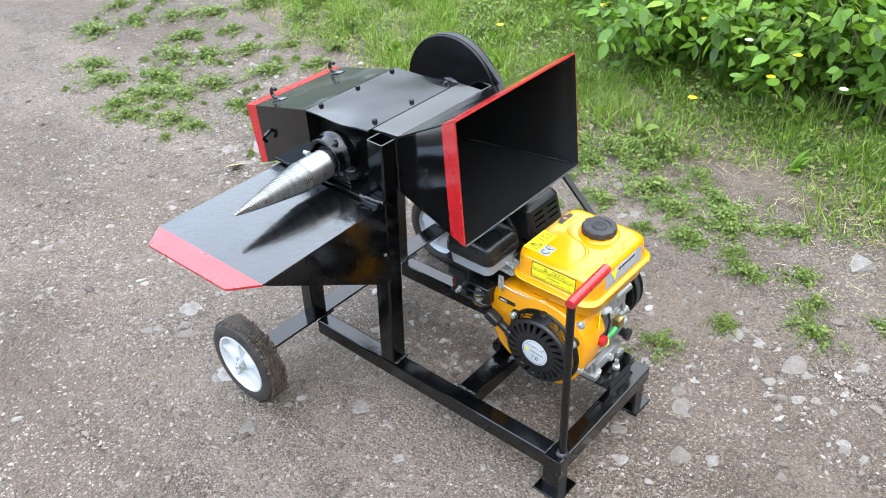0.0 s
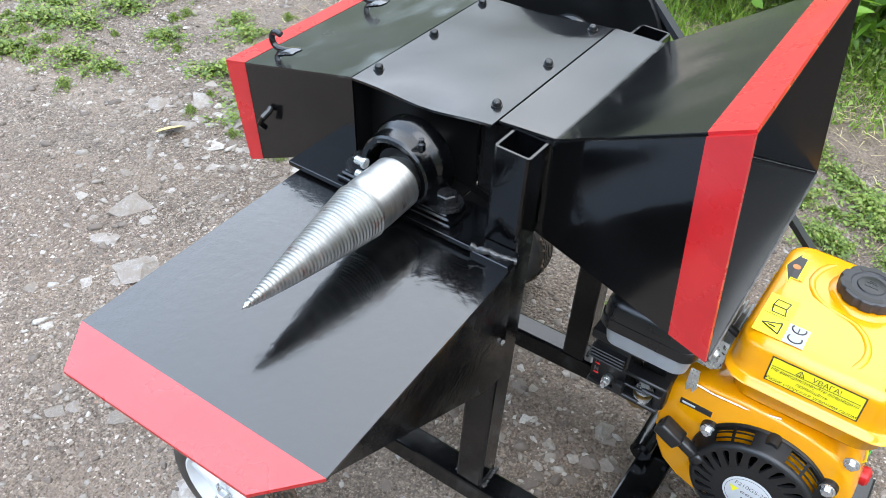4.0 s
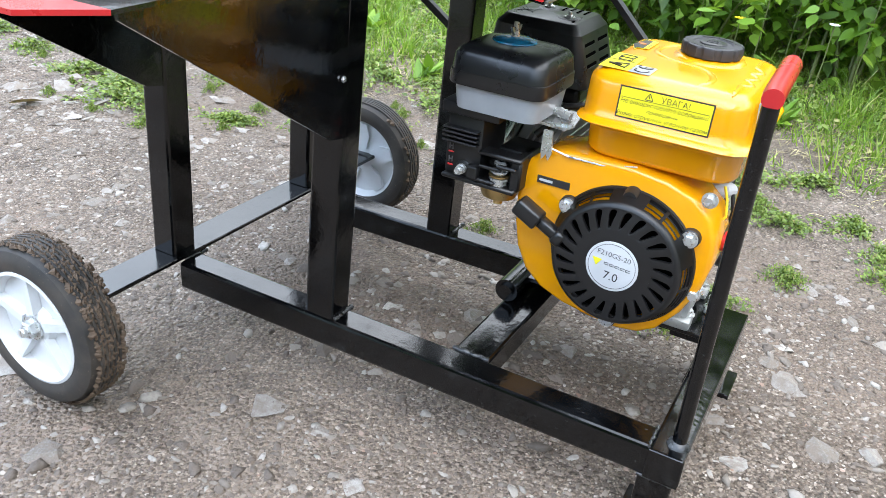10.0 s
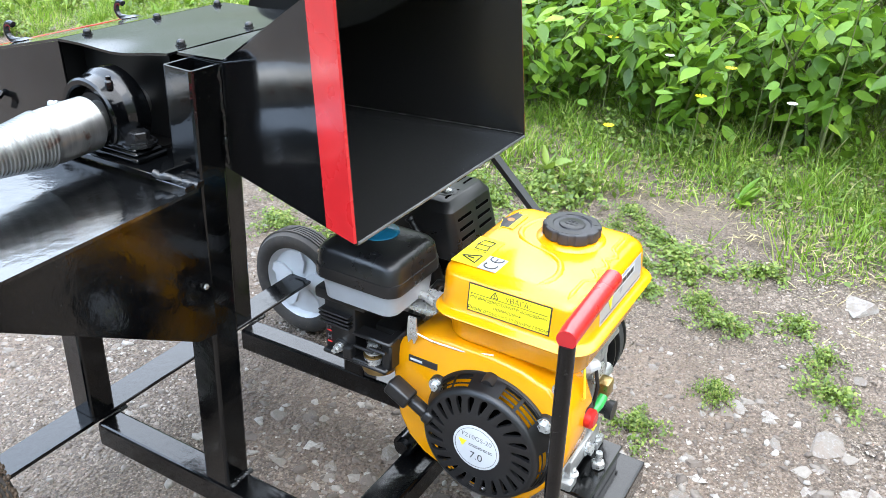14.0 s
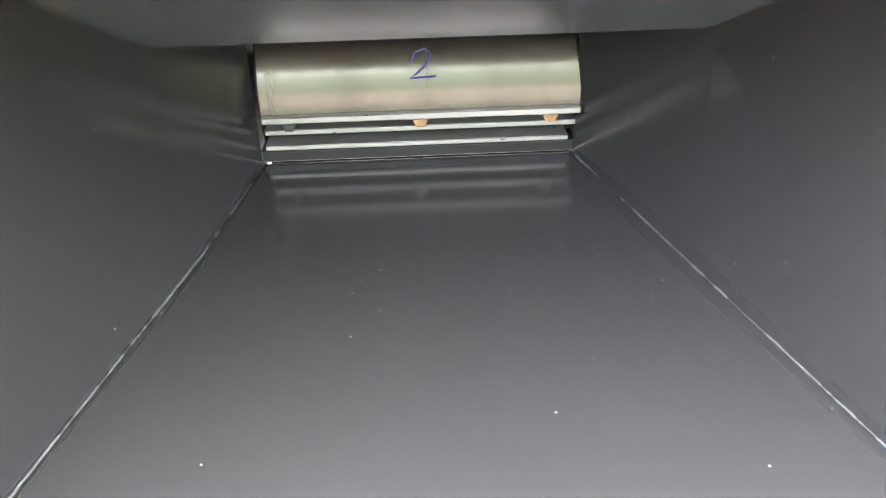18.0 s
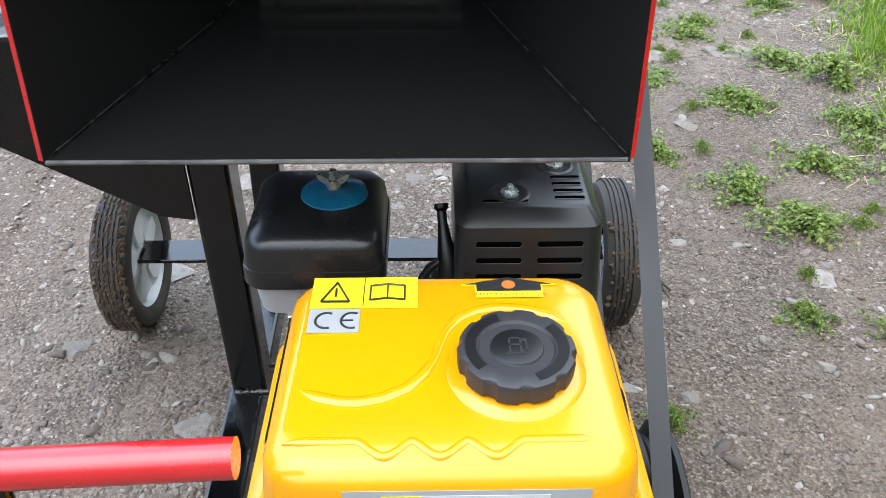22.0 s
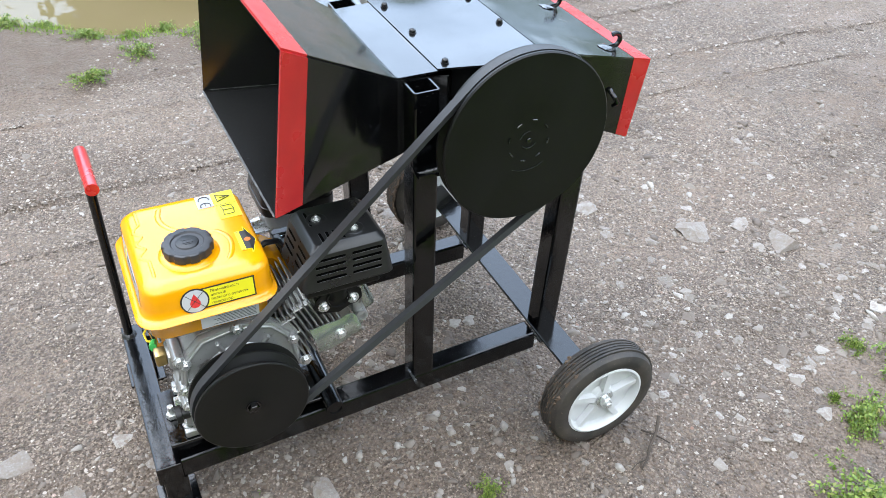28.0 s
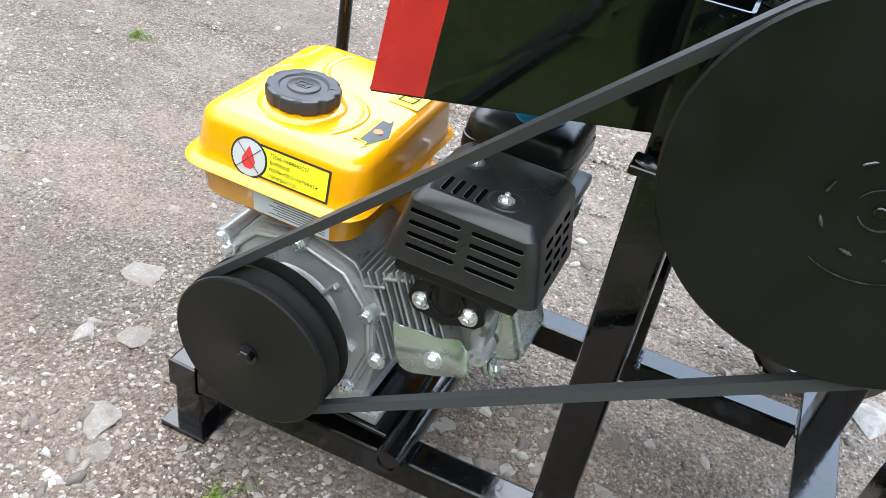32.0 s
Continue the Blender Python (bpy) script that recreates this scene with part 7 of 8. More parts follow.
ROCKS = [rock_mesh("stone", s, f) for s, f in ((1, 0.32), (2, 0.27), (3, 0.38), (4, 0.22), (5, 0.32), (6, 0.28))]


def put_stone(x, y, r, k, yaw):
    ob = new("stone", ROCKS[k % len(ROCKS)])
    ob.matrix_basis = pose(x, y, ground_height(x, y) - r * 0.04, 6 * math.sin(k * 1.7), 6 * math.cos(k * 2.3), yaw) @ Matrix.Diagonal((r, r, r, 1))
    return tagged(ob, "pale grey stone lying in the track", "stone", "stones on the track")


SPOTS = [(0.079, -0.467, 0.030), (0.124, -0.347, 0.016), (0.325, -0.255, 0.018), (0.813, 0.539, 0.030), (0.491, 0.254, 0.034), (-0.071, 0.696, 0.036), (0.787, 0.262, 0.022), (-0.855, 0.406, 0.075), (-0.93, 0.31, 0.045),
         (-0.80, 0.30, 0.040), (-0.98, 0.42, 0.05), (-0.75, 0.38, 0.03), (-1.05, 0.33, 0.04), (-0.87, 0.52, 0.03), (1.10, 0.62, 0.028), (1.02, 0.42, 0.024), (1.15, 0.35, 0.02), (-0.32, -0.36, 0.034), (-0.40, -0.30, 0.04), (-0.42, -0.42, 0.022),
         (0.955, 1.02, 0.055), (0.20, 0.98, 0.03), (-0.62, 0.62, 0.035), (0.33, 0.86, 0.028), (0.36, 0.82, 0.022), (0.30, 0.83, 0.02), (0.52, 0.10, 0.022), (0.40, 0.05, 0.02), (0.36, 0.10, 0.026), (0.30, 0.02, 0.018),
         (-0.11, -0.37, 0.049), (0.24, -0.25, 0.035), (-0.01, -0.28, 0.025), (-0.12, -0.41, 0.025), (0.83, 0.22, 0.038), (0.97, -0.02, 0.045), (0.89, 0.09, 0.032), (0.79, -0.00, 0.025), (-0.77, 0.02, 0.061), (-0.73, -0.08, 0.044), (0.48, -0.06, 0.028), (0.41, -0.31, 0.021), (-0.36, -0.34, 0.025), (0.74, 0.07, 0.026), (0.95, 0.12, 0.025), (-1.01, 0.83, 0.088), (-1.02, 0.65, 0.052), (0.97, 0.52, 0.052), (-0.61, -0.10, 0.061), (-0.41, 0.03, 0.028)]
for k, (sx, sy, sr) in enumerate(SPOTS):
    put_stone(sx, sy, sr, k, k * 67)
for k in range(84):
    while True:
        sx, sy = rng.uniform(-2.2, 1.9), rng.uniform(-1.6, 1.15)
        if not (-0.15 < sx < 0.78 and -0.2 < sy < 0.2):
            break
    put_stone(sx, sy, rng.uniform(0.008, 0.018), k, rng.uniform(0, 360))
# pale rubble at the verge and beside the frame
RUBBLE = []
for cx, cy, spread, count in ((-1.52, 0.92, 0.28, 26), (0.98, 0.52, 0.20, 36), (-0.88, 0.38, 0.18, 26), (0.45, 0.05, 0.12, 30), (0.15, 0.45, 0.3, 14), (0.20, -0.02, 0.14, 30), (-0.93, 0.42, 0.13, 30), (-1.3, 0.75, 0.2, 26),
                              (-0.60, 0.16, 0.22, 40), (-0.30, 0.34, 0.16, 24), (-0.78, -0.25, 0.24, 30), (-1.15, -0.58, 0.22, 22)):
    for k in range(count):
        spot = (cx + rng.normal(0, spread), cy + rng.normal(0, spread * 0.6), rng.uniform(0.009, 0.022), k + count, rng.uniform(0, 360))
        if cx < -1.0 or 0.1 < cx < 0.5 or k % 3 == 2:
            RUBBLE.append(spot)
        else:
            put_stone(*spot)


def rubble():
    """The smaller chips, joined into one mesh."""
    verts, faces = [], []
    for x, y, r, k, yaw in RUBBLE:
        me = ROCKS[k % len(ROCKS)]
        m = pose(x, y, ground_height(x, y) - r * 0.03, 0, 0, yaw) @ Matrix.Diagonal((r, r, r, 1))
        base = len(verts)
        verts += [m @ v.co for v in me.vertices]
        faces += [tuple(base + i for i in p.vertices) for p in me.polygons]
    me = bpy.data.meshes.new("rubble")
    me.from_pydata(verts, [], faces)
    me.materials.append(CHIP)
    tagged(new("rubble", me), "small pale broken stone chips on the track", "rubble", kind="stuff")


CHIP = island_material("pale_stone_chips", [(0.0, (0.075, 0.056, 0.043)), (0.45, (0.140, 0.110, 0.087)), (0.72, (0.22, 0.192, 0.163)), (0.90, (0.29, 0.264, 0.232)), (1.0, (0.37, 0.345, 0.308))], 0.75, 1.0, 170)
rubble()


DOME_V = np.array([(1.0, 0.1, -0.2), (0.55, 0.80, -0.2), (-0.45, 0.92, -0.2), (-1.05, 0.12, -0.2), (-0.62, -0.74, -0.2), (0.48, -0.90, -0.2), (0.18, 0.08, 0.62), (-0.34, 0.16, 0.55)])
DOME_F = [(0, 1, 6), (1, 2, 7, 6), (2, 3, 7), (3, 4, 7), (4, 5, 6, 7), (5, 0, 6)]


GRAIN_V = np.array([(1.0, 0.15, -0.2), (0.2, 0.95, -0.2), (-0.9, 0.45, -0.2), (-0.6, -0.75, -0.2), (0.55, -0.85, -0.2), (-0.08, 0.10, 0.62)])
GRAIN_F = [(0, 1, 5), (1, 2, 5), (2, 3, 5), (3, 4, 5), (4, 0, 5)]


def strewn(name, n, lo, mid, hi, spread, patch, cut, mat, label, sink, area=(-3.2, 2.4, -1.75, 1.3)):
    """Broken grains strewn over the track, thicker in some patches than in others."""
    x, y = rng.uniform(area[0], area[1], n), rng.uniform(area[2], area[3], n)
    dens = np.array([noise.noise(Vector((a * patch, b * patch, lo * 900))) + 0.5 * noise.noise(Vector((a * patch * 3.1, b * patch * 3.1, 7.7))) for a, b in zip(x, y)])
    keep = rng.uniform(0, 1, n) < np.clip((dens - cut) * 4.2 + 0.4, 0.05, 1)
    x, y = x[keep], y[keep]
    n = len(x)
    s = np.clip(rng.lognormal(math.log(mid), spread, n), lo, hi)
    sc = np.stack([s * rng.uniform(0.8, 1.35, n), s * rng.uniform(0.6, 1.05, n), s * rng.uniform(0.5, 1.1, n)], -1)
    m = turned(rng.uniform(0, 6.28, n), rng.normal(0, 0.25, n), rng.normal(0, 0.25, n), sc)
    offs = np.stack([x, y, heights(x, y) - s * sink], -1)
    return tagged(new(name, scatter_mesh(name, GRAIN_V if mid < 0.004 else DOME_V, GRAIN_F if mid < 0.004 else DOME_F, m, offs, mat)), label, name, kind="stuff")


# beds where broken stone lies thicker: centre, spread, share
BEDS = ((0.88, 0.34, 0.16, 0.16, 1.3), (-1.05, 0.33, 0.22, 0.10, 1.3), (-1.55, 0.98, 0.30, 0.14, 1.0), (0.28, 0.16, 0.30, 0.17, 1.5), (-0.75, 0.10, 0.45, 0.22, 1.2), (-0.55, -0.55, 0.5, 0.22, 1.0), (-1.3, -0.35, 0.35, 0.25, 1.2), (0.25, -0.42, 0.30, 0.12, 0.8),
        (0.0, 0.75, 0.45, 0.10, 0.5), (-2.0, 0.1, 0.4, 0.35, 0.9), (-0.7, -1.1, 0.9, 0.25, 0.9), (0.55, 0.62, 0.3, 0.10, 0.4))


def bedded_stones():
    """Broken stones trodden into the mud, thickest in the beds."""
    n = 6500
    w = np.array([b[4] * b[2] ** 0.5 for b in BEDS])
    pick = rng.choice(len(BEDS), n, p=w / w.sum())
    b = np.array(BEDS)[pick]
    x, y = b[:, 0] + rng.normal(0, 1, n) * b[:, 2], b[:, 1] + rng.normal(0, 1, n) * b[:, 3]
    loose = rng.uniform(0, 1, n) < 0.25
    x, y = np.where(loose, rng.uniform(-2.8, 1.8, n), x), np.where(loose, rng.uniform(-1.5, 1.1, n), y)
    s = np.clip(rng.lognormal(math.log(0.0064), 0.48, n), 0.0035, 0.022)
    chips = [rock_mesh("chip", 20 + q, 0.30 + 0.03 * q, False) for q in range(5)]
    for k, me in enumerate(chips):
        sel = np.arange(n) % len(chips) == k
        tv = np.array([tuple(v.co) for v in me.vertices])
        tf = [tuple(p.vertices) for p in me.polygons]
        m = turned(rng.uniform(0, 6.28, sel.sum()), rng.normal(0, 0.16, sel.sum()), rng.normal(0, 0.16, sel.sum()), np.stack([s[sel], s[sel] * rng.uniform(0.7, 1.1, sel.sum()), s[sel] * rng.uniform(0.8, 1.4, sel.sum())], -1))
        offs = np.stack([x[sel], y[sel], heights(x[sel], y[sel]) - s[sel] * 0.06], -1)
        tagged(new("broken_stone", scatter_mesh("broken_stone", tv, tf, m, offs, CHIP)), "broken pale stones trodden into the muddy track", "rubble", "broken stones on the track", "stuff")


def gravel():
    bedded_stones()
    strewn("gravel", 290000, 0.0013, 0.0026, 0.0070, 0.45, 1.25, -0.05, PEBBLE, "fine broken gravel strewn over the track", 0.10, (-2.3, 1.5, -1.45, 1.15))
    strewn("chippings", 42000, 0.0028, 0.0044, 0.0100, 0.38, 1.3, 0.05, CHIP, "larger pale stone chippings in patches on the track", 0.12)


gravel()

# ---------------------------------------------------------------- meadow grass
BLADE_V = [(-0.5, 0, 0), (0.5, 0, 0), (-0.42, 0.02, 0.35), (0.42, 0.02, 0.35), (-0.27, 0.09, 0.70), (0.27, 0.09, 0.70), (0, 0.26, 1.0)]
BLADE_F = [(0, 1, 3, 2), (2, 3, 5, 4), (4, 5, 6)]


def meadow_edge(x):
    return 1.10 + 0.10 * math.sin(x * 1.7 + 0.6) + 0.07 * math.sin(x * 4.9) + (0.25 if x < -1.2 else 0.0)


def grass(name, n, x0, x1, y0, y1, h_lo, h_hi, width, label, inside):
    x, y = rng.uniform(x0, x1, n), rng.uniform(y0, y1, n)
    keep = np.array([inside(a, b) for a, b in zip(x, y)])
    x, y = x[keep], y[keep]
    n = len(x)
    tuft = np.array([noise.noise(Vector((a * 7, b * 7, 2.0))) for a, b in zip(x, y)])
    h = rng.uniform(h_lo, h_hi, n) * (0.5 + 1.4 * np.clip(tuft + 0.25, 0, 1))
    w = rng.uniform(0.6, 1.3, n) * width
    bend = rng.uniform(0.2, 3.2, n) ** 1.2
    sc = np.stack([w, h * bend, h], -1)
    m = turned(rng.uniform(0, 6.28, n), rng.normal(0, 0.38, n), rng.normal(0, 0.45, n), sc)
    offs = np.stack([x, y, heights(x, y) - 0.004], -1)
    return tagged(new(name, scatter_mesh(name, BLADE_V, BLADE_F, m, offs, GRASS)), label, "grass", kind="stuff")


def in_meadow(x, y):
    e = meadow_edge(x) + 0.16 * noise.noise(Vector((x * 6, y * 6, 9)))
    d = y - e
    # thins out towards both ends
    return d > 0 and random.random() < min(1.0, 0.25 + d * 2.2, (x + 3.8) / 1.1, (2.6 - x) / 0.5)


grass("meadow_grass", 165000, -3.8, 2.6, 0.9, 3.0, 0.022, 0.085, 0.0040, "fresh green meadow grass along the verge", in_meadow)
grass("far_grass", 30000, -9.0, 4.5, 2.8, 6.0, 0.07, 0.18, 0.009, "taller green grass behind the verge", lambda a, b: random.random() < min(1.0, (a + 9.0) / 3.0, (4.5 - a) / 1.5, (6.0 - b) / 1.5))
grass("shore_grass", 26000, -2.6, 1.6, -2.4, -1.6, 0.008, 0.032, 0.0035, "low grass along the puddle's edge", lambda a, b: abs(b - shore_y(a) - 0.06) < 0.07 + 0.06 * noise.noise(Vector((a * 5, b * 5, 3))))



def straw():
    """Dry and bleached blades lying on the soil among the green ones."""
    n = 24000
    x, y = rng.uniform(-3.2, 2.5, n), rng.uniform(0.75, 2.1, n)
    d = y - np.array([meadow_edge(a) for a in x])
    keep = rng.uniform(0, 1, n) < np.where(d < 0, np.exp(d * 7.0) * 0.5, np.exp(-d * 1.2))
    x, y = x[keep], y[keep]
    n = len(x)
    ln = rng.uniform(0.015, 0.065, n)
    m = turned(rng.uniform(0, 6.28, n), rng.normal(0, 0.12, n), -rng.uniform(1.25, 1.62, n), np.stack([rng.uniform(0.0012, 0.0030, n), ln * 0.5, ln], -1))
    offs = np.stack([x, y, heights(x, y) + rng.uniform(0.001, 0.02, n) * (d[keep] > 0)], -1)
    return tagged(new("straw", scatter_mesh("straw", BLADE_V, BLADE_F, m, offs, STRAW)), "dry bleached straw lying among the grass", "straw", kind="stuff")


STRAW = island_material("dry_straw", [(0.0, (0.16, 0.12, 0.06)), (0.4, (0.34, 0.27, 0.13)), (0.8, (0.50, 0.42, 0.22)), (1.0, (0.30, 0.33, 0.10))], 0.7, 0.2, 60)
straw()

# broad leaves
LEAF_V = [(0, 0, 0), (0.20, 0.16, 0.035), (0.28, 0.38, 0.045), (0.22, 0.62, 0.03), (0.10, 0.84, 0.0), (0, 1.0, -0.06), (-0.20, 0.16, 0.035), (-0.28, 0.38, 0.045), (-0.22, 0.62, 0.03), (-0.10, 0.84, 0.0), (0, 0.2, -0.015), (0, 0.45, -0.02), (0, 0.7, -0.03)]
LEAF_F = [(0, 1, 10), (10, 1, 2, 11), (11, 2, 3, 12), (12, 3, 4), (12, 4, 5), (0, 10, 6), (10, 11, 7, 6), (11, 12, 8, 7), (12, 9, 8), (12, 5, 9)]


SMALL_V = [(0, 0, 0), (0.30, 0.42, 0.06), (0, 1.0, -0.05), (-0.30, 0.42, 0.06), (0, 0.45, -0.03)]
SMALL_F = [(0, 1, 4), (4, 1, 2), (4, 2, 3), (0, 4, 3)]


def leaf_cloud(name, pts, size, mat, tilt=(0.1, 0.9), lo=0.6, hi=1.3, small=False):
    n = len(pts)
    s = size * rng.uniform(lo, hi, n)
    m = turned(rng.uniform(0, 6.28, n), rng.normal(0, 0.35, n), -rng.uniform(tilt[0], tilt[1], n) + rng.normal(0, 0.2, n), np.stack([s * rng.uniform(0.8, 1.2, n), s, s], -1))
    return scatter_mesh(name, SMALL_V if small else LEAF_V, SMALL_F if small else LEAF_F, m, np.asarray(pts), mat)


# leafy carpet between the blades
def carpet():
    n = 46000
    x, y = rng.uniform(-3.6, 2.5, n), rng.uniform(0.95, 2.6, n)
    keep = np.array([in_meadow(a, b) and noise.noise(Vector((a * 4, b * 4, 7))) > -0.18 for a, b in zip(x, y)])
    x, y = x[keep], y[keep]
    z = heights(x, y) + rng.uniform(0.002, 0.05, len(x)) * (0.4 + np.clip(y - 1.1, 0, 1))
    ob = new("clover_carpet", leaf_cloud("clover_carpet", np.stack([x, y, z], -1), 0.017, WEED, (-0.3, 0.9), 0.5, 1.5, True))
    return tagged(ob, "low leafy green plants between the grass", "ground cover", kind="stuff")


carpet()


# weed patches on the track: a few shapes, many places
def weed_mesh(seed):
    g = np.random.default_rng(seed)
    runners = []
    for _ in range(23):
        ang, ln, bend = g.uniform(0, 6.28), g.uniform(0.35, 1.25), g.normal(0, 0.5)
        t = np.sort(g.uniform(0.05, 1.0, 36)) * ln
        aa = ang + bend * t
        up = g.uniform(0.004, 0.030)
        runners.append(np.stack([t * np.cos(aa) * 0.11 + g.normal(0, 0.007, 36), t * np.sin(aa) * 0.09 + g.normal(0, 0.007, 36), up * (1.1 - t / ln) + g.uniform(0.001, 0.010, 36)], -1))
    p = np.concatenate(runners)
    return leaf_cloud("weed_leaves", p, 0.0098, WEED, (-0.3, 0.9), 0.5, 1.5, True)


WEEDS = [weed_mesh(s) for s in (3, 4, 5, 6, 7)]
PATCHES = [(-0.695, 0.46, 1.3), (-0.90, 0.566, 1.2), (-0.717, 0.762, 1.0), (-0.494, 0.527, 0.6), (-0.342, 0.664, 0.8), (-0.217, 0.735, 0.9), (-0.445, 0.834, 1.1), (0.024, 0.634, 0.6), (0.081, 0.756, 0.6), (0.197, 0.873, 1.0), (-0.13, 0.949, 1.0),
           (0.289, 0.722, 0.5), (0.379, 0.799, 0.6), (0.519, 0.831, 1.0), (0.385, 0.951, 1.0), (0.24, 0.375, 0.4), (0.619, 0.269, 0.55), (0.67, 0.377, 0.8), (0.727, 0.786, 0.9), (0.962, 0.667, 0.9), (0.772, 0.546, 0.5), (-1.727, 0.285, 1.2), (-1.88, 0.545, 1.5),
           (-1.607, 0.672, 1.4), (-2.6, 0.70, 1.8), (-1.43, 0.351, 1.2), (-2.2, 0.45, 1.4), (-1.35, 0.60, 1.0), (-1.7, 0.45, 1.4), (-2.0, 0.75, 1.6), (0.428, 0.958, 0.9), (0.85, 0.86, 0.8), (1.12, 0.80, 1.0), (-0.805, 0.444, 1.2), (-0.518, 0.517, 0.8),
           (0.60, 0.95, 0.9), (0.02, 1.02, 1.1), (-0.6, 0.98, 1.2), (-0.95, 0.93, 1.2), (0.75, 1.05, 1.0), (1.55, -0.67, 0.35), (1.12, -0.66, 0.35), (0.65, -1.48, 0.8), (0.25, -1.62, 1.0), (-0.05, -1.66, 1.1), (-0.4, -1.67, 1.2), (-0.75, -1.78, 1.1), (0.48, -1.64, 0.9),
           (-1.05, -1.85, 1.2), (1.25, 0.95, 1.2), (-1.15, 0.75, 1.0)]
PATCHES += [(-1.25 - 0.13 * k, 0.80 + 0.4 * ((k * 0.618) % 1.0), 0.9 + 0.7 * ((k * 0.37) % 1.0)) for k in range(13)]
PATCHES += [(-0.6 + 0.09 * k, 0.98 + 0.22 * ((k * 0.618) % 1.0), 0.8 + 0.7 * ((k * 0.37) % 1.0)) for k in range(14)]
PATCHES += [(-0.863, 0.515, 1.5), (-1.068, 0.56, 1.2), (-0.37, 0.665, 1.0), (-0.227, 0.721, 1.0), (-1.60, 0.252, 1.2), (-1.99, 0.40, 1.5), (-1.312, 0.375, 0.9), (-1.597, 0.508, 1.2), (-1.813, 0.562, 1.3), (-0.734, 0.739, 0.9), (0.66, 0.852, 0.7), (0.92, 0.773, 0.7), (0.77, 0.557, 0.5), (0.515, 0.837, 0.8)]
# seedlings spread round the larger ones
PATCHES += [(wx + ws * 0.16 * math.cos(k * 2.4 + j * 1.9), wy + ws * 0.11 * math.sin(k * 2.4 + j * 1.9), 0.22 + 0.22 * ((k * 0.618 + j * 0.41) % 1.0)) for k, (wx, wy, ws) in enumerate(PATCHES) for j in range(1 + k % 2) if ws > 0.95 and wy < 1.0]
# a broken green fringe along the puddle
PATCHES += [(-1.75 + 0.125 * k, shore_y(-1.75 + 0.125 * k) + 0.06 + 0.05 * math.sin(k * 2.1), 0.45 + 0.5 * ((k * 0.618) % 1.0)) for k in range(23)]
for k, (wx, wy, ws) in enumerate(PATCHES):
    weed = new("weed_patch", WEEDS[k % len(WEEDS)])
    weed.matrix_basis = pose(wx, wy, ground_height(wx, wy) - 0.002, 0, 0, k * 73) @ Matrix.Diagonal((ws * (0.75 + 0.3 * ((k * 0.618) % 1.0)), ws * (0.75 + 0.3 * ((k * 0.382) % 1.0)), 0.6 + 0.4 * ws, 1))
    tagged(weed, "low green weeds growing flat on the track", "weeds", "weed patches on the track", "stuff")
for k in range(46):
    wx, wy = rng.uniform(-3.0, 2.2), rng.uniform(1.0, 1.9)
    if wy < meadow_edge(wx) - 0.12:
        continue
    weed = new("weed_patch", WEEDS[k % len(WEEDS)])
    s_ = rng.uniform(0.8, 1.5)
    weed.matrix_basis = pose(wx, wy, ground_height(wx, wy), 0, 0, k * 51) @ Matrix.Diagonal((s_, s_, s_ * 1.6, 1))
    tagged(weed, "broad-leaved green weeds among the grass", "weeds", "weeds in the grass", "stuff")


# shrubs: arching canes with many leaves
def shrub(x, y, seed, spread, height, leaf, count):
    g = random.Random(seed)
    base = thing("shrub", "dense leafy green shrub at the edge of the grass", "shrub", "shrubs along the verge", (x, y, ground_height(x, y)))
    pts = []
    canes = 16
    for c in range(canes):
        a = g.uniform(0, 6.28)
        rad = spread * g.uniform(0.3, 1.0)
        h = height * g.uniform(0.6, 1.1)
        x0, y0 = g.uniform(-0.25, 0.25) * spread, g.uniform(-0.25, 0.25) * spread
        line = []
        for i in range(9):
            t = i / 8
            line.append(Vector((x0 + math.cos(a) * rad * t ** 1.5, y0 + math.sin(a) * rad * t ** 1.5, h * (t - 0.28 * t ** 3))))
        part("cane", sweep(line, [0.006 * (1 - 0.8 * i / 8) for i in range(9)], 6), STEM, base)
        per = count // canes
        for i in range(per):
            t = g.uniform(0.12, 1.0)
            j = min(int(t * 8), 7)
            p = line[j].lerp(line[j + 1], t * 8 - j)
            pts.append(p + Vector((g.gauss(0, 1), g.gauss(0, 1), g.gauss(0, 0.7))) * leaf * 1.1)
    me = leaf_cloud("leaves", np.array([tuple(p) for p in pts]), leaf, BUSH, (0.0, 1.0), 0.55, 1.35)
    lv = new("leaves", me)
    lv.parent = base
    tagged(lv, "many pointed green leaves", kind="stuff")
    return base


k = 0
for sx in np.arange(-0.9, 3.4, 0.42):
    for row, yy in enumerate((1.86, 2.35, 2.95)):
        k += 1
        lim = 2.0 if sx < -0.3 else 0.0
        px, py = sx + rng.uniform(-0.14, 0.14) + row * 0.2, yy + rng.uniform(-0.1, 0.1) + (0.5 if sx < -0.2 else 0.0) - (0.12 if sx > 0.8 else 0.0)
        shrub(px, py, k, 0.42 + 0.1 * row, 0.55 + 0.28 * row + (0.15 if sx > 0.5 else 0), (0.040, 0.058, 0.048)[k % 3] + 0.006 * row, (1350, 850, 1150)[k % 3])

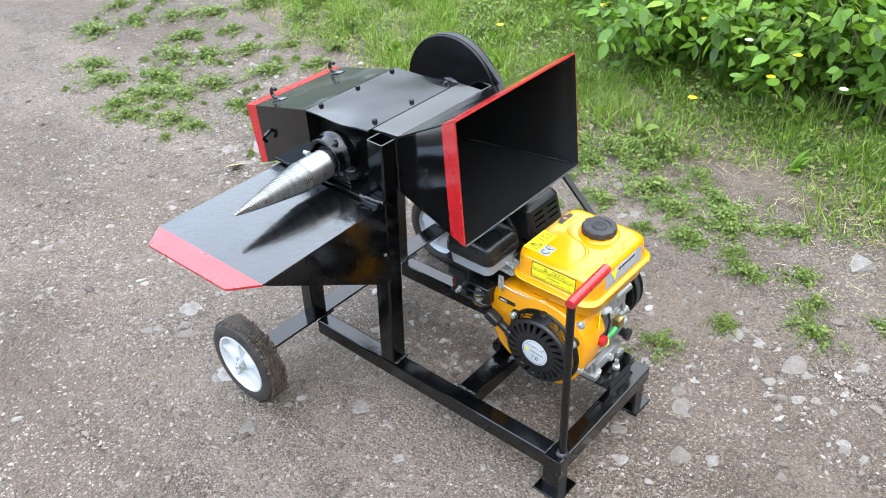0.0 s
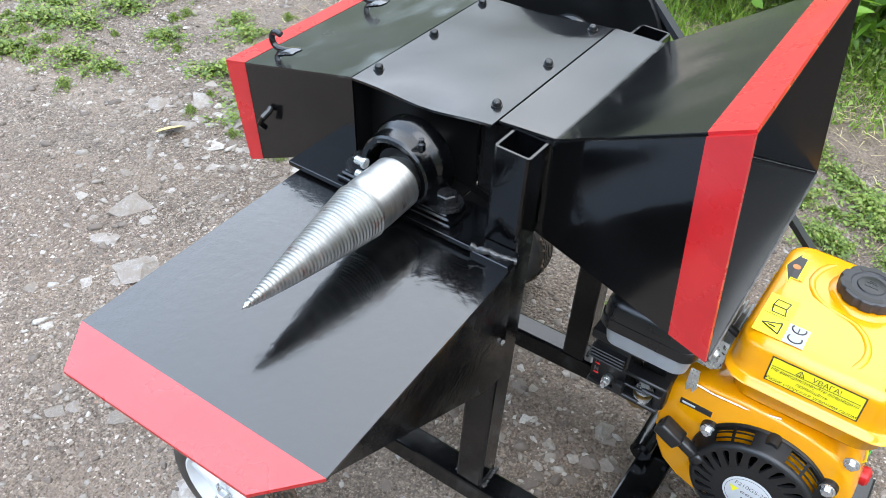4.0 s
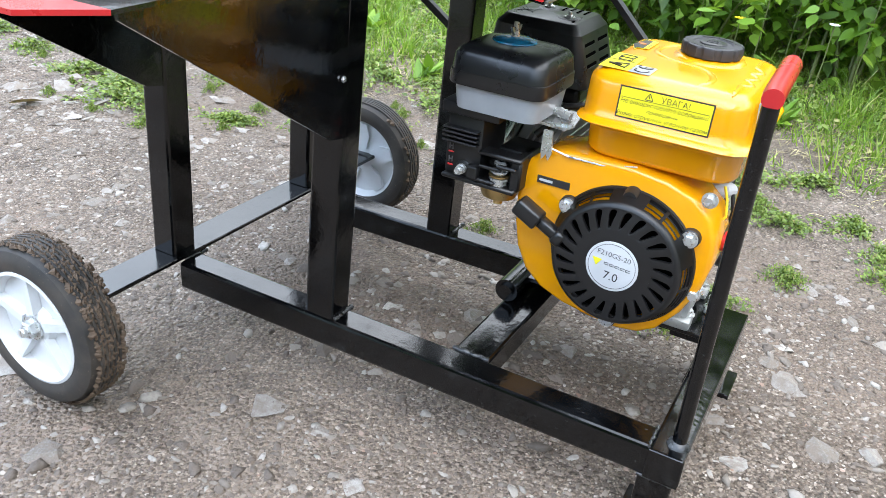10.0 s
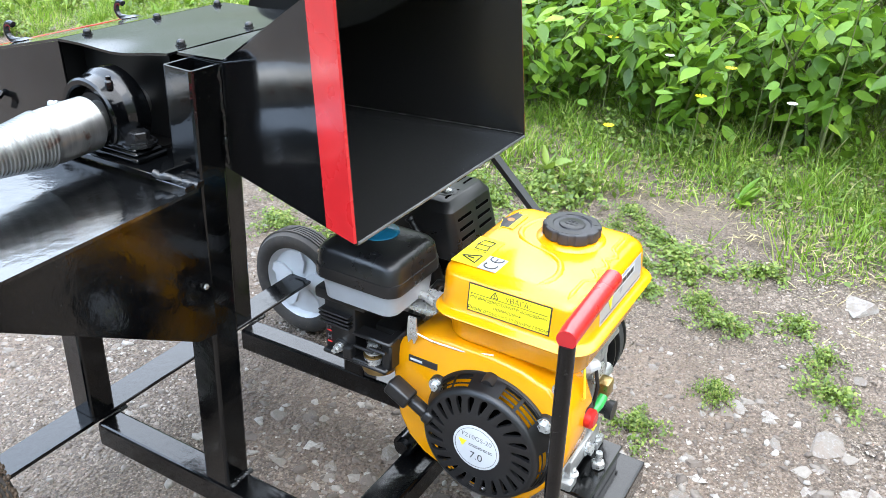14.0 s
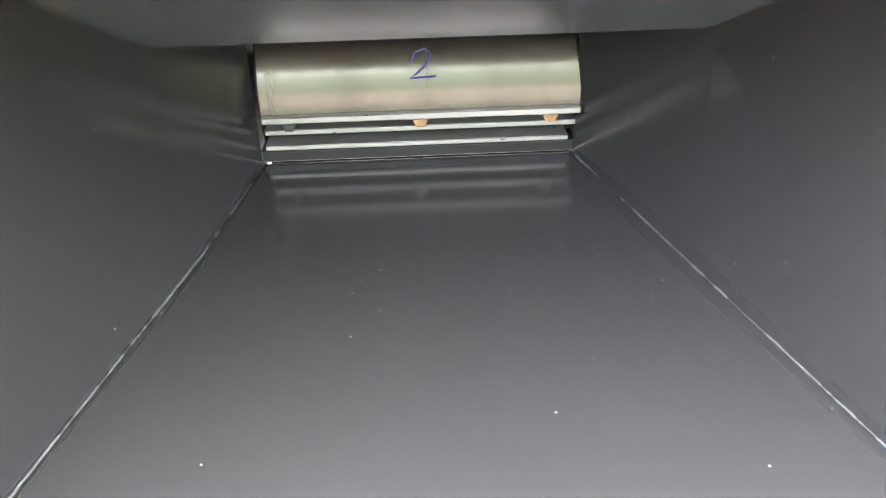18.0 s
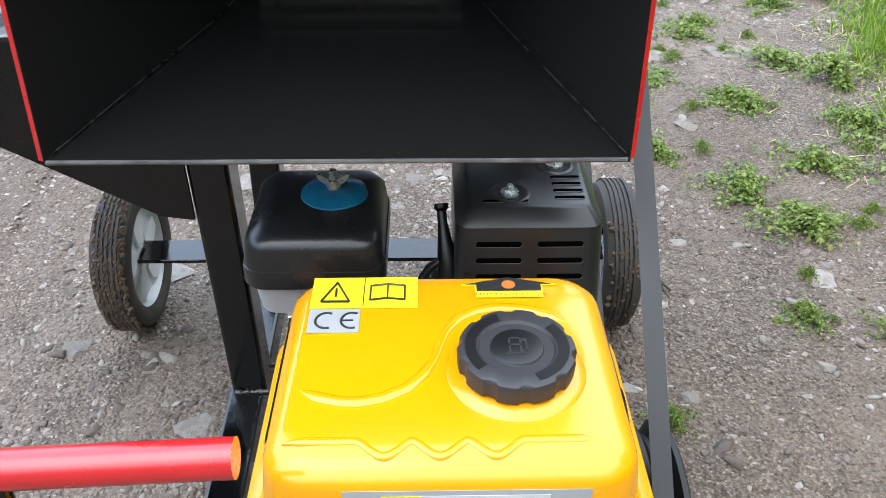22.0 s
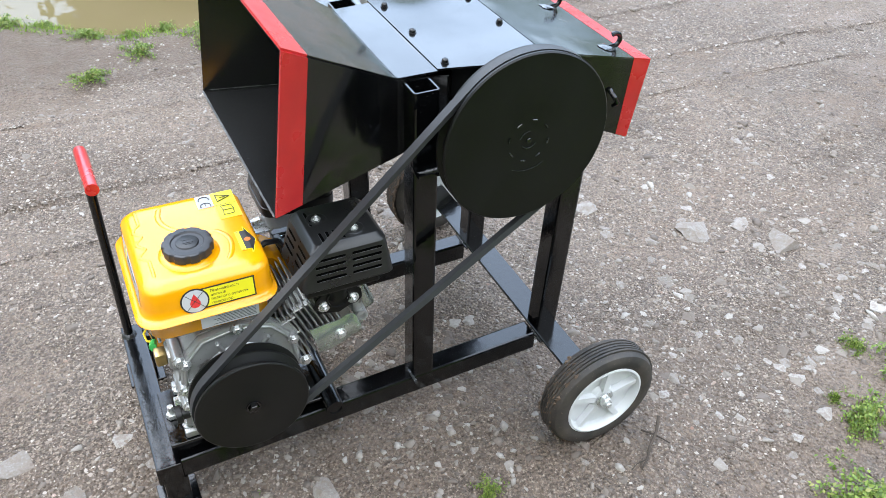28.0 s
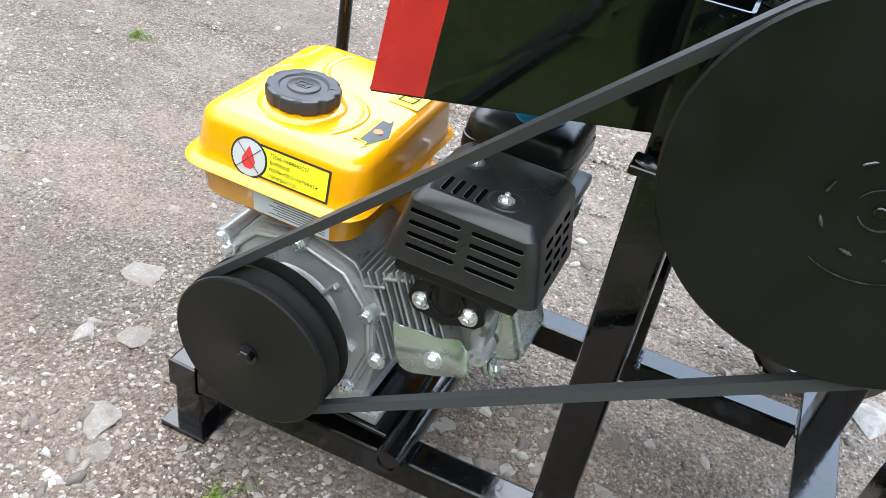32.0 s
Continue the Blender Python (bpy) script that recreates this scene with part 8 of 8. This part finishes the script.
# broad-leaved rosettes in the verge
def rosette_mesh(seed, leaves):
    g = np.random.default_rng(seed)
    a = g.uniform(0, 6.28, leaves)
    ln = g.uniform(0.045, 0.10, leaves)
    m = turned(a, g.normal(0, 0.25, leaves), g.uniform(0.15, 1.0, leaves), np.stack([ln * g.uniform(0.55, 0.95, leaves), ln, ln], -1))
    p = np.stack([g.normal(0, 0.006, leaves), g.normal(0, 0.006, leaves), g.uniform(0.0, 0.03, leaves)], -1)
    return scatter_mesh("rosette_leaves", LEAF_V, LEAF_F, m, p, BUSH if seed % 2 else WEED)


ROSETTES = [rosette_mesh(s, 11 + s % 5) for s in (21, 22, 23, 24, 25)]
for k in range(90):
    wx, wy = rng.uniform(-3.0, 2.3), rng.uniform(1.05, 2.2)
    if wy < meadow_edge(wx):
        continue
    plant = new("rosette_plant", ROSETTES[k % len(ROSETTES)])
    s_ = rng.uniform(0.4, 0.85)
    plant.matrix_basis = pose(wx, wy, ground_height(wx, wy), 0, 0, k * 77) @ Matrix.Diagonal((s_, s_, s_ * 1.3, 1))
    tagged(plant, "broad-leaved green plant among the grass", "plant", "broad-leaved plants in the grass")

# yellow and white flowers
def flower(x, y, z, r, mat, label, n=9):
    f = thing("flower", label, "flower", "flowers in the verge", (x, y, ground_height(x, y)))
    part("stalk", sweep([(0, 0, 0), (0.01, 0.004, z * 0.6), (0.012, 0.0, z)], 0.0016, 6), STEM, f)
    bm = bmesh.new()
    for k in range(n):
        a = 2 * math.pi * k / n
        c, s = math.cos(a), math.sin(a)
        add_prism(bm, [(0.012 + c * r * 0.15 - s * r * 0.12, s * r * 0.15 + c * r * 0.12, z), (0.012 + c * r - s * r * 0.2, s * r + c * r * 0.2, z + r * 0.25), (0.012 + c * r * 1.1, s * r * 1.1, z + r * 0.22), (0.012 + c * r + s * r * 0.2, s * r - c * r * 0.2, z + r * 0.25), (0.012 + c * r * 0.15 + s * r * 0.12, s * r * 0.15 - c * r * 0.12, z)], 0.0008, (0, 0, 1))
    part("petals", bm, mat, f)
    return f


for fx, fy, fz in ((0.10, 1.66, 0.30), (0.42, 1.52, 0.22), (0.48, 1.55, 0.30), (0.55, 1.72, 0.62), (0.60, 1.70, 0.66), (0.95, 1.62, 0.60), (0.20, 1.42, 0.12), (-0.35, 1.7, 0.25), (1.15, 1.7, 0.7), (0.02, 1.9, 0.55), (0.75, 1.66, 0.55), (-0.75, 1.55, 0.14), (1.4, 1.6, 0.5)):
    flower(fx, fy, fz, 0.015, PETAL, "small yellow flower on a thin stalk")
for fx, fy, fz in ((0.66, 1.5, 0.25), (1.02, 1.5, 0.34), (1.2, 1.48, 0.28), (0.30, 1.58, 0.3)):
    flower(fx, fy, fz, 0.013, PETAL_WHITE, "small white flower head on a thin stalk", 12)


# trees beyond the puddle, seen mirrored in it
def tree(x, y, h, seed, where="puddle"):
    g = random.Random(seed)
    t = thing("tree", "tall leafy tree beyond the " + where, "tree", "trees beyond the " + where, (x, y, -0.05))
    trunk = [Vector((0.1 * math.sin(i * 0.9 + seed), 0.08 * math.cos(i), h * i / 8)) for i in range(9)]
    part("trunk", sweep(trunk, [0.16 * (1 - 0.85 * i / 8) for i in range(9)], 10), BARK, t)
    pts = []
    for k in range(26):
        i = g.randint(2, 7)
        a = g.uniform(0, 6.28)
        ln = h * g.uniform(0.14, 0.30) * (1.1 - i / 10)
        p0 = trunk[i]
        line = [p0 + Vector((math.cos(a) * ln * s, math.sin(a) * ln * s, ln * (0.5 * s + 0.1 * s * s))) for s in (0, 0.35, 0.7, 1.0)]
        part("limb", sweep(line, [0.04, 0.03, 0.018, 0.006], 6), BARK, t)
        for _ in range(170):
            s = g.uniform(0.3, 1.05)
            p = line[0].lerp(line[3], s)
            pts.append(tuple(p + Vector((g.gauss(0, 0.22), g.gauss(0, 0.22), g.gauss(0, 0.18)))))
    cr = new("crown", leaf_cloud("crown", np.array(pts), 0.25, BUSH, (-0.6, 1.0), small=True))
    cr.parent = t
    tagged(cr, "green leaves", kind="stuff")


for k, (tx, ty, th) in enumerate(((-2.65, -10.2, 4.3), (-1.8, -10.7, 4.7), (-0.95, -10.1, 4.4), (-0.15, -10.8, 4.3), (2.5, -10.1, 4.5), (3.7, -10.8, 4.8), (5.4, -11.0, 5.2), (8.0, -9.6, 5.5))):
    tree(tx, ty, th, k + 2)
# and unseen trees added behind the shrubs, to darken what the black paint mirrors
for k, (tx, ty, th) in enumerate(((0.3, 8.6, 6.2), (4.2, 9.4, 6.0))):
    tree(tx, ty, th, k + 12, "shrubs")

# twig beside the wheel, fallen leaf
tw = thing("twig", "thin dark forked twig lying by the wheel", "twig", at=(-0.075, 0.400, ground_height(-0.075, 0.400) + 0.004))
part("stick", sweep([(-0.045, -0.028, 0.030), (-0.028, -0.008, 0.020), (0.0, 0.012, 0.010), (0.018, 0.030, 0.004), (0.038, 0.042, 0.001)], [0.0030, 0.0030, 0.0028, 0.0024, 0.0016], 7), TWIG, tw)
part("side_shoot", sweep([(-0.012, -0.030, 0.004), (-0.026, -0.010, 0.007), (-0.036, 0.004, 0.005), (-0.044, 0.016, 0.002)], [0.0018, 0.0020, 0.0016, 0.0009], 6), TWIG, tw)
part("side_shoot", sweep([(0.018, 0.030, 0.004), (0.040, 0.030, 0.003), (0.056, 0.036, 0.001)], [0.0014, 0.0012, 0.0008], 6), TWIG, tw)


# fallen leaf and bigger flat stones by the weeds
DRY_LEAF = island_material("dry_yellow_leaf", [(0.0, (0.42, 0.33, 0.13)), (1.0, (0.46, 0.37, 0.16))], 0.6, 0.5, 90)
fl = new("fallen_leaf", leaf_cloud("fallen_leaf", np.array([(-0.94, 0.235, ground_height(-0.94, 0.235) + 0.012)]), 0.078, DRY_LEAF, (0.0, 0.05), 1.0, 1.01))
tagged(fl, "dry pale yellow leaf fallen on the gravel", "leaf")
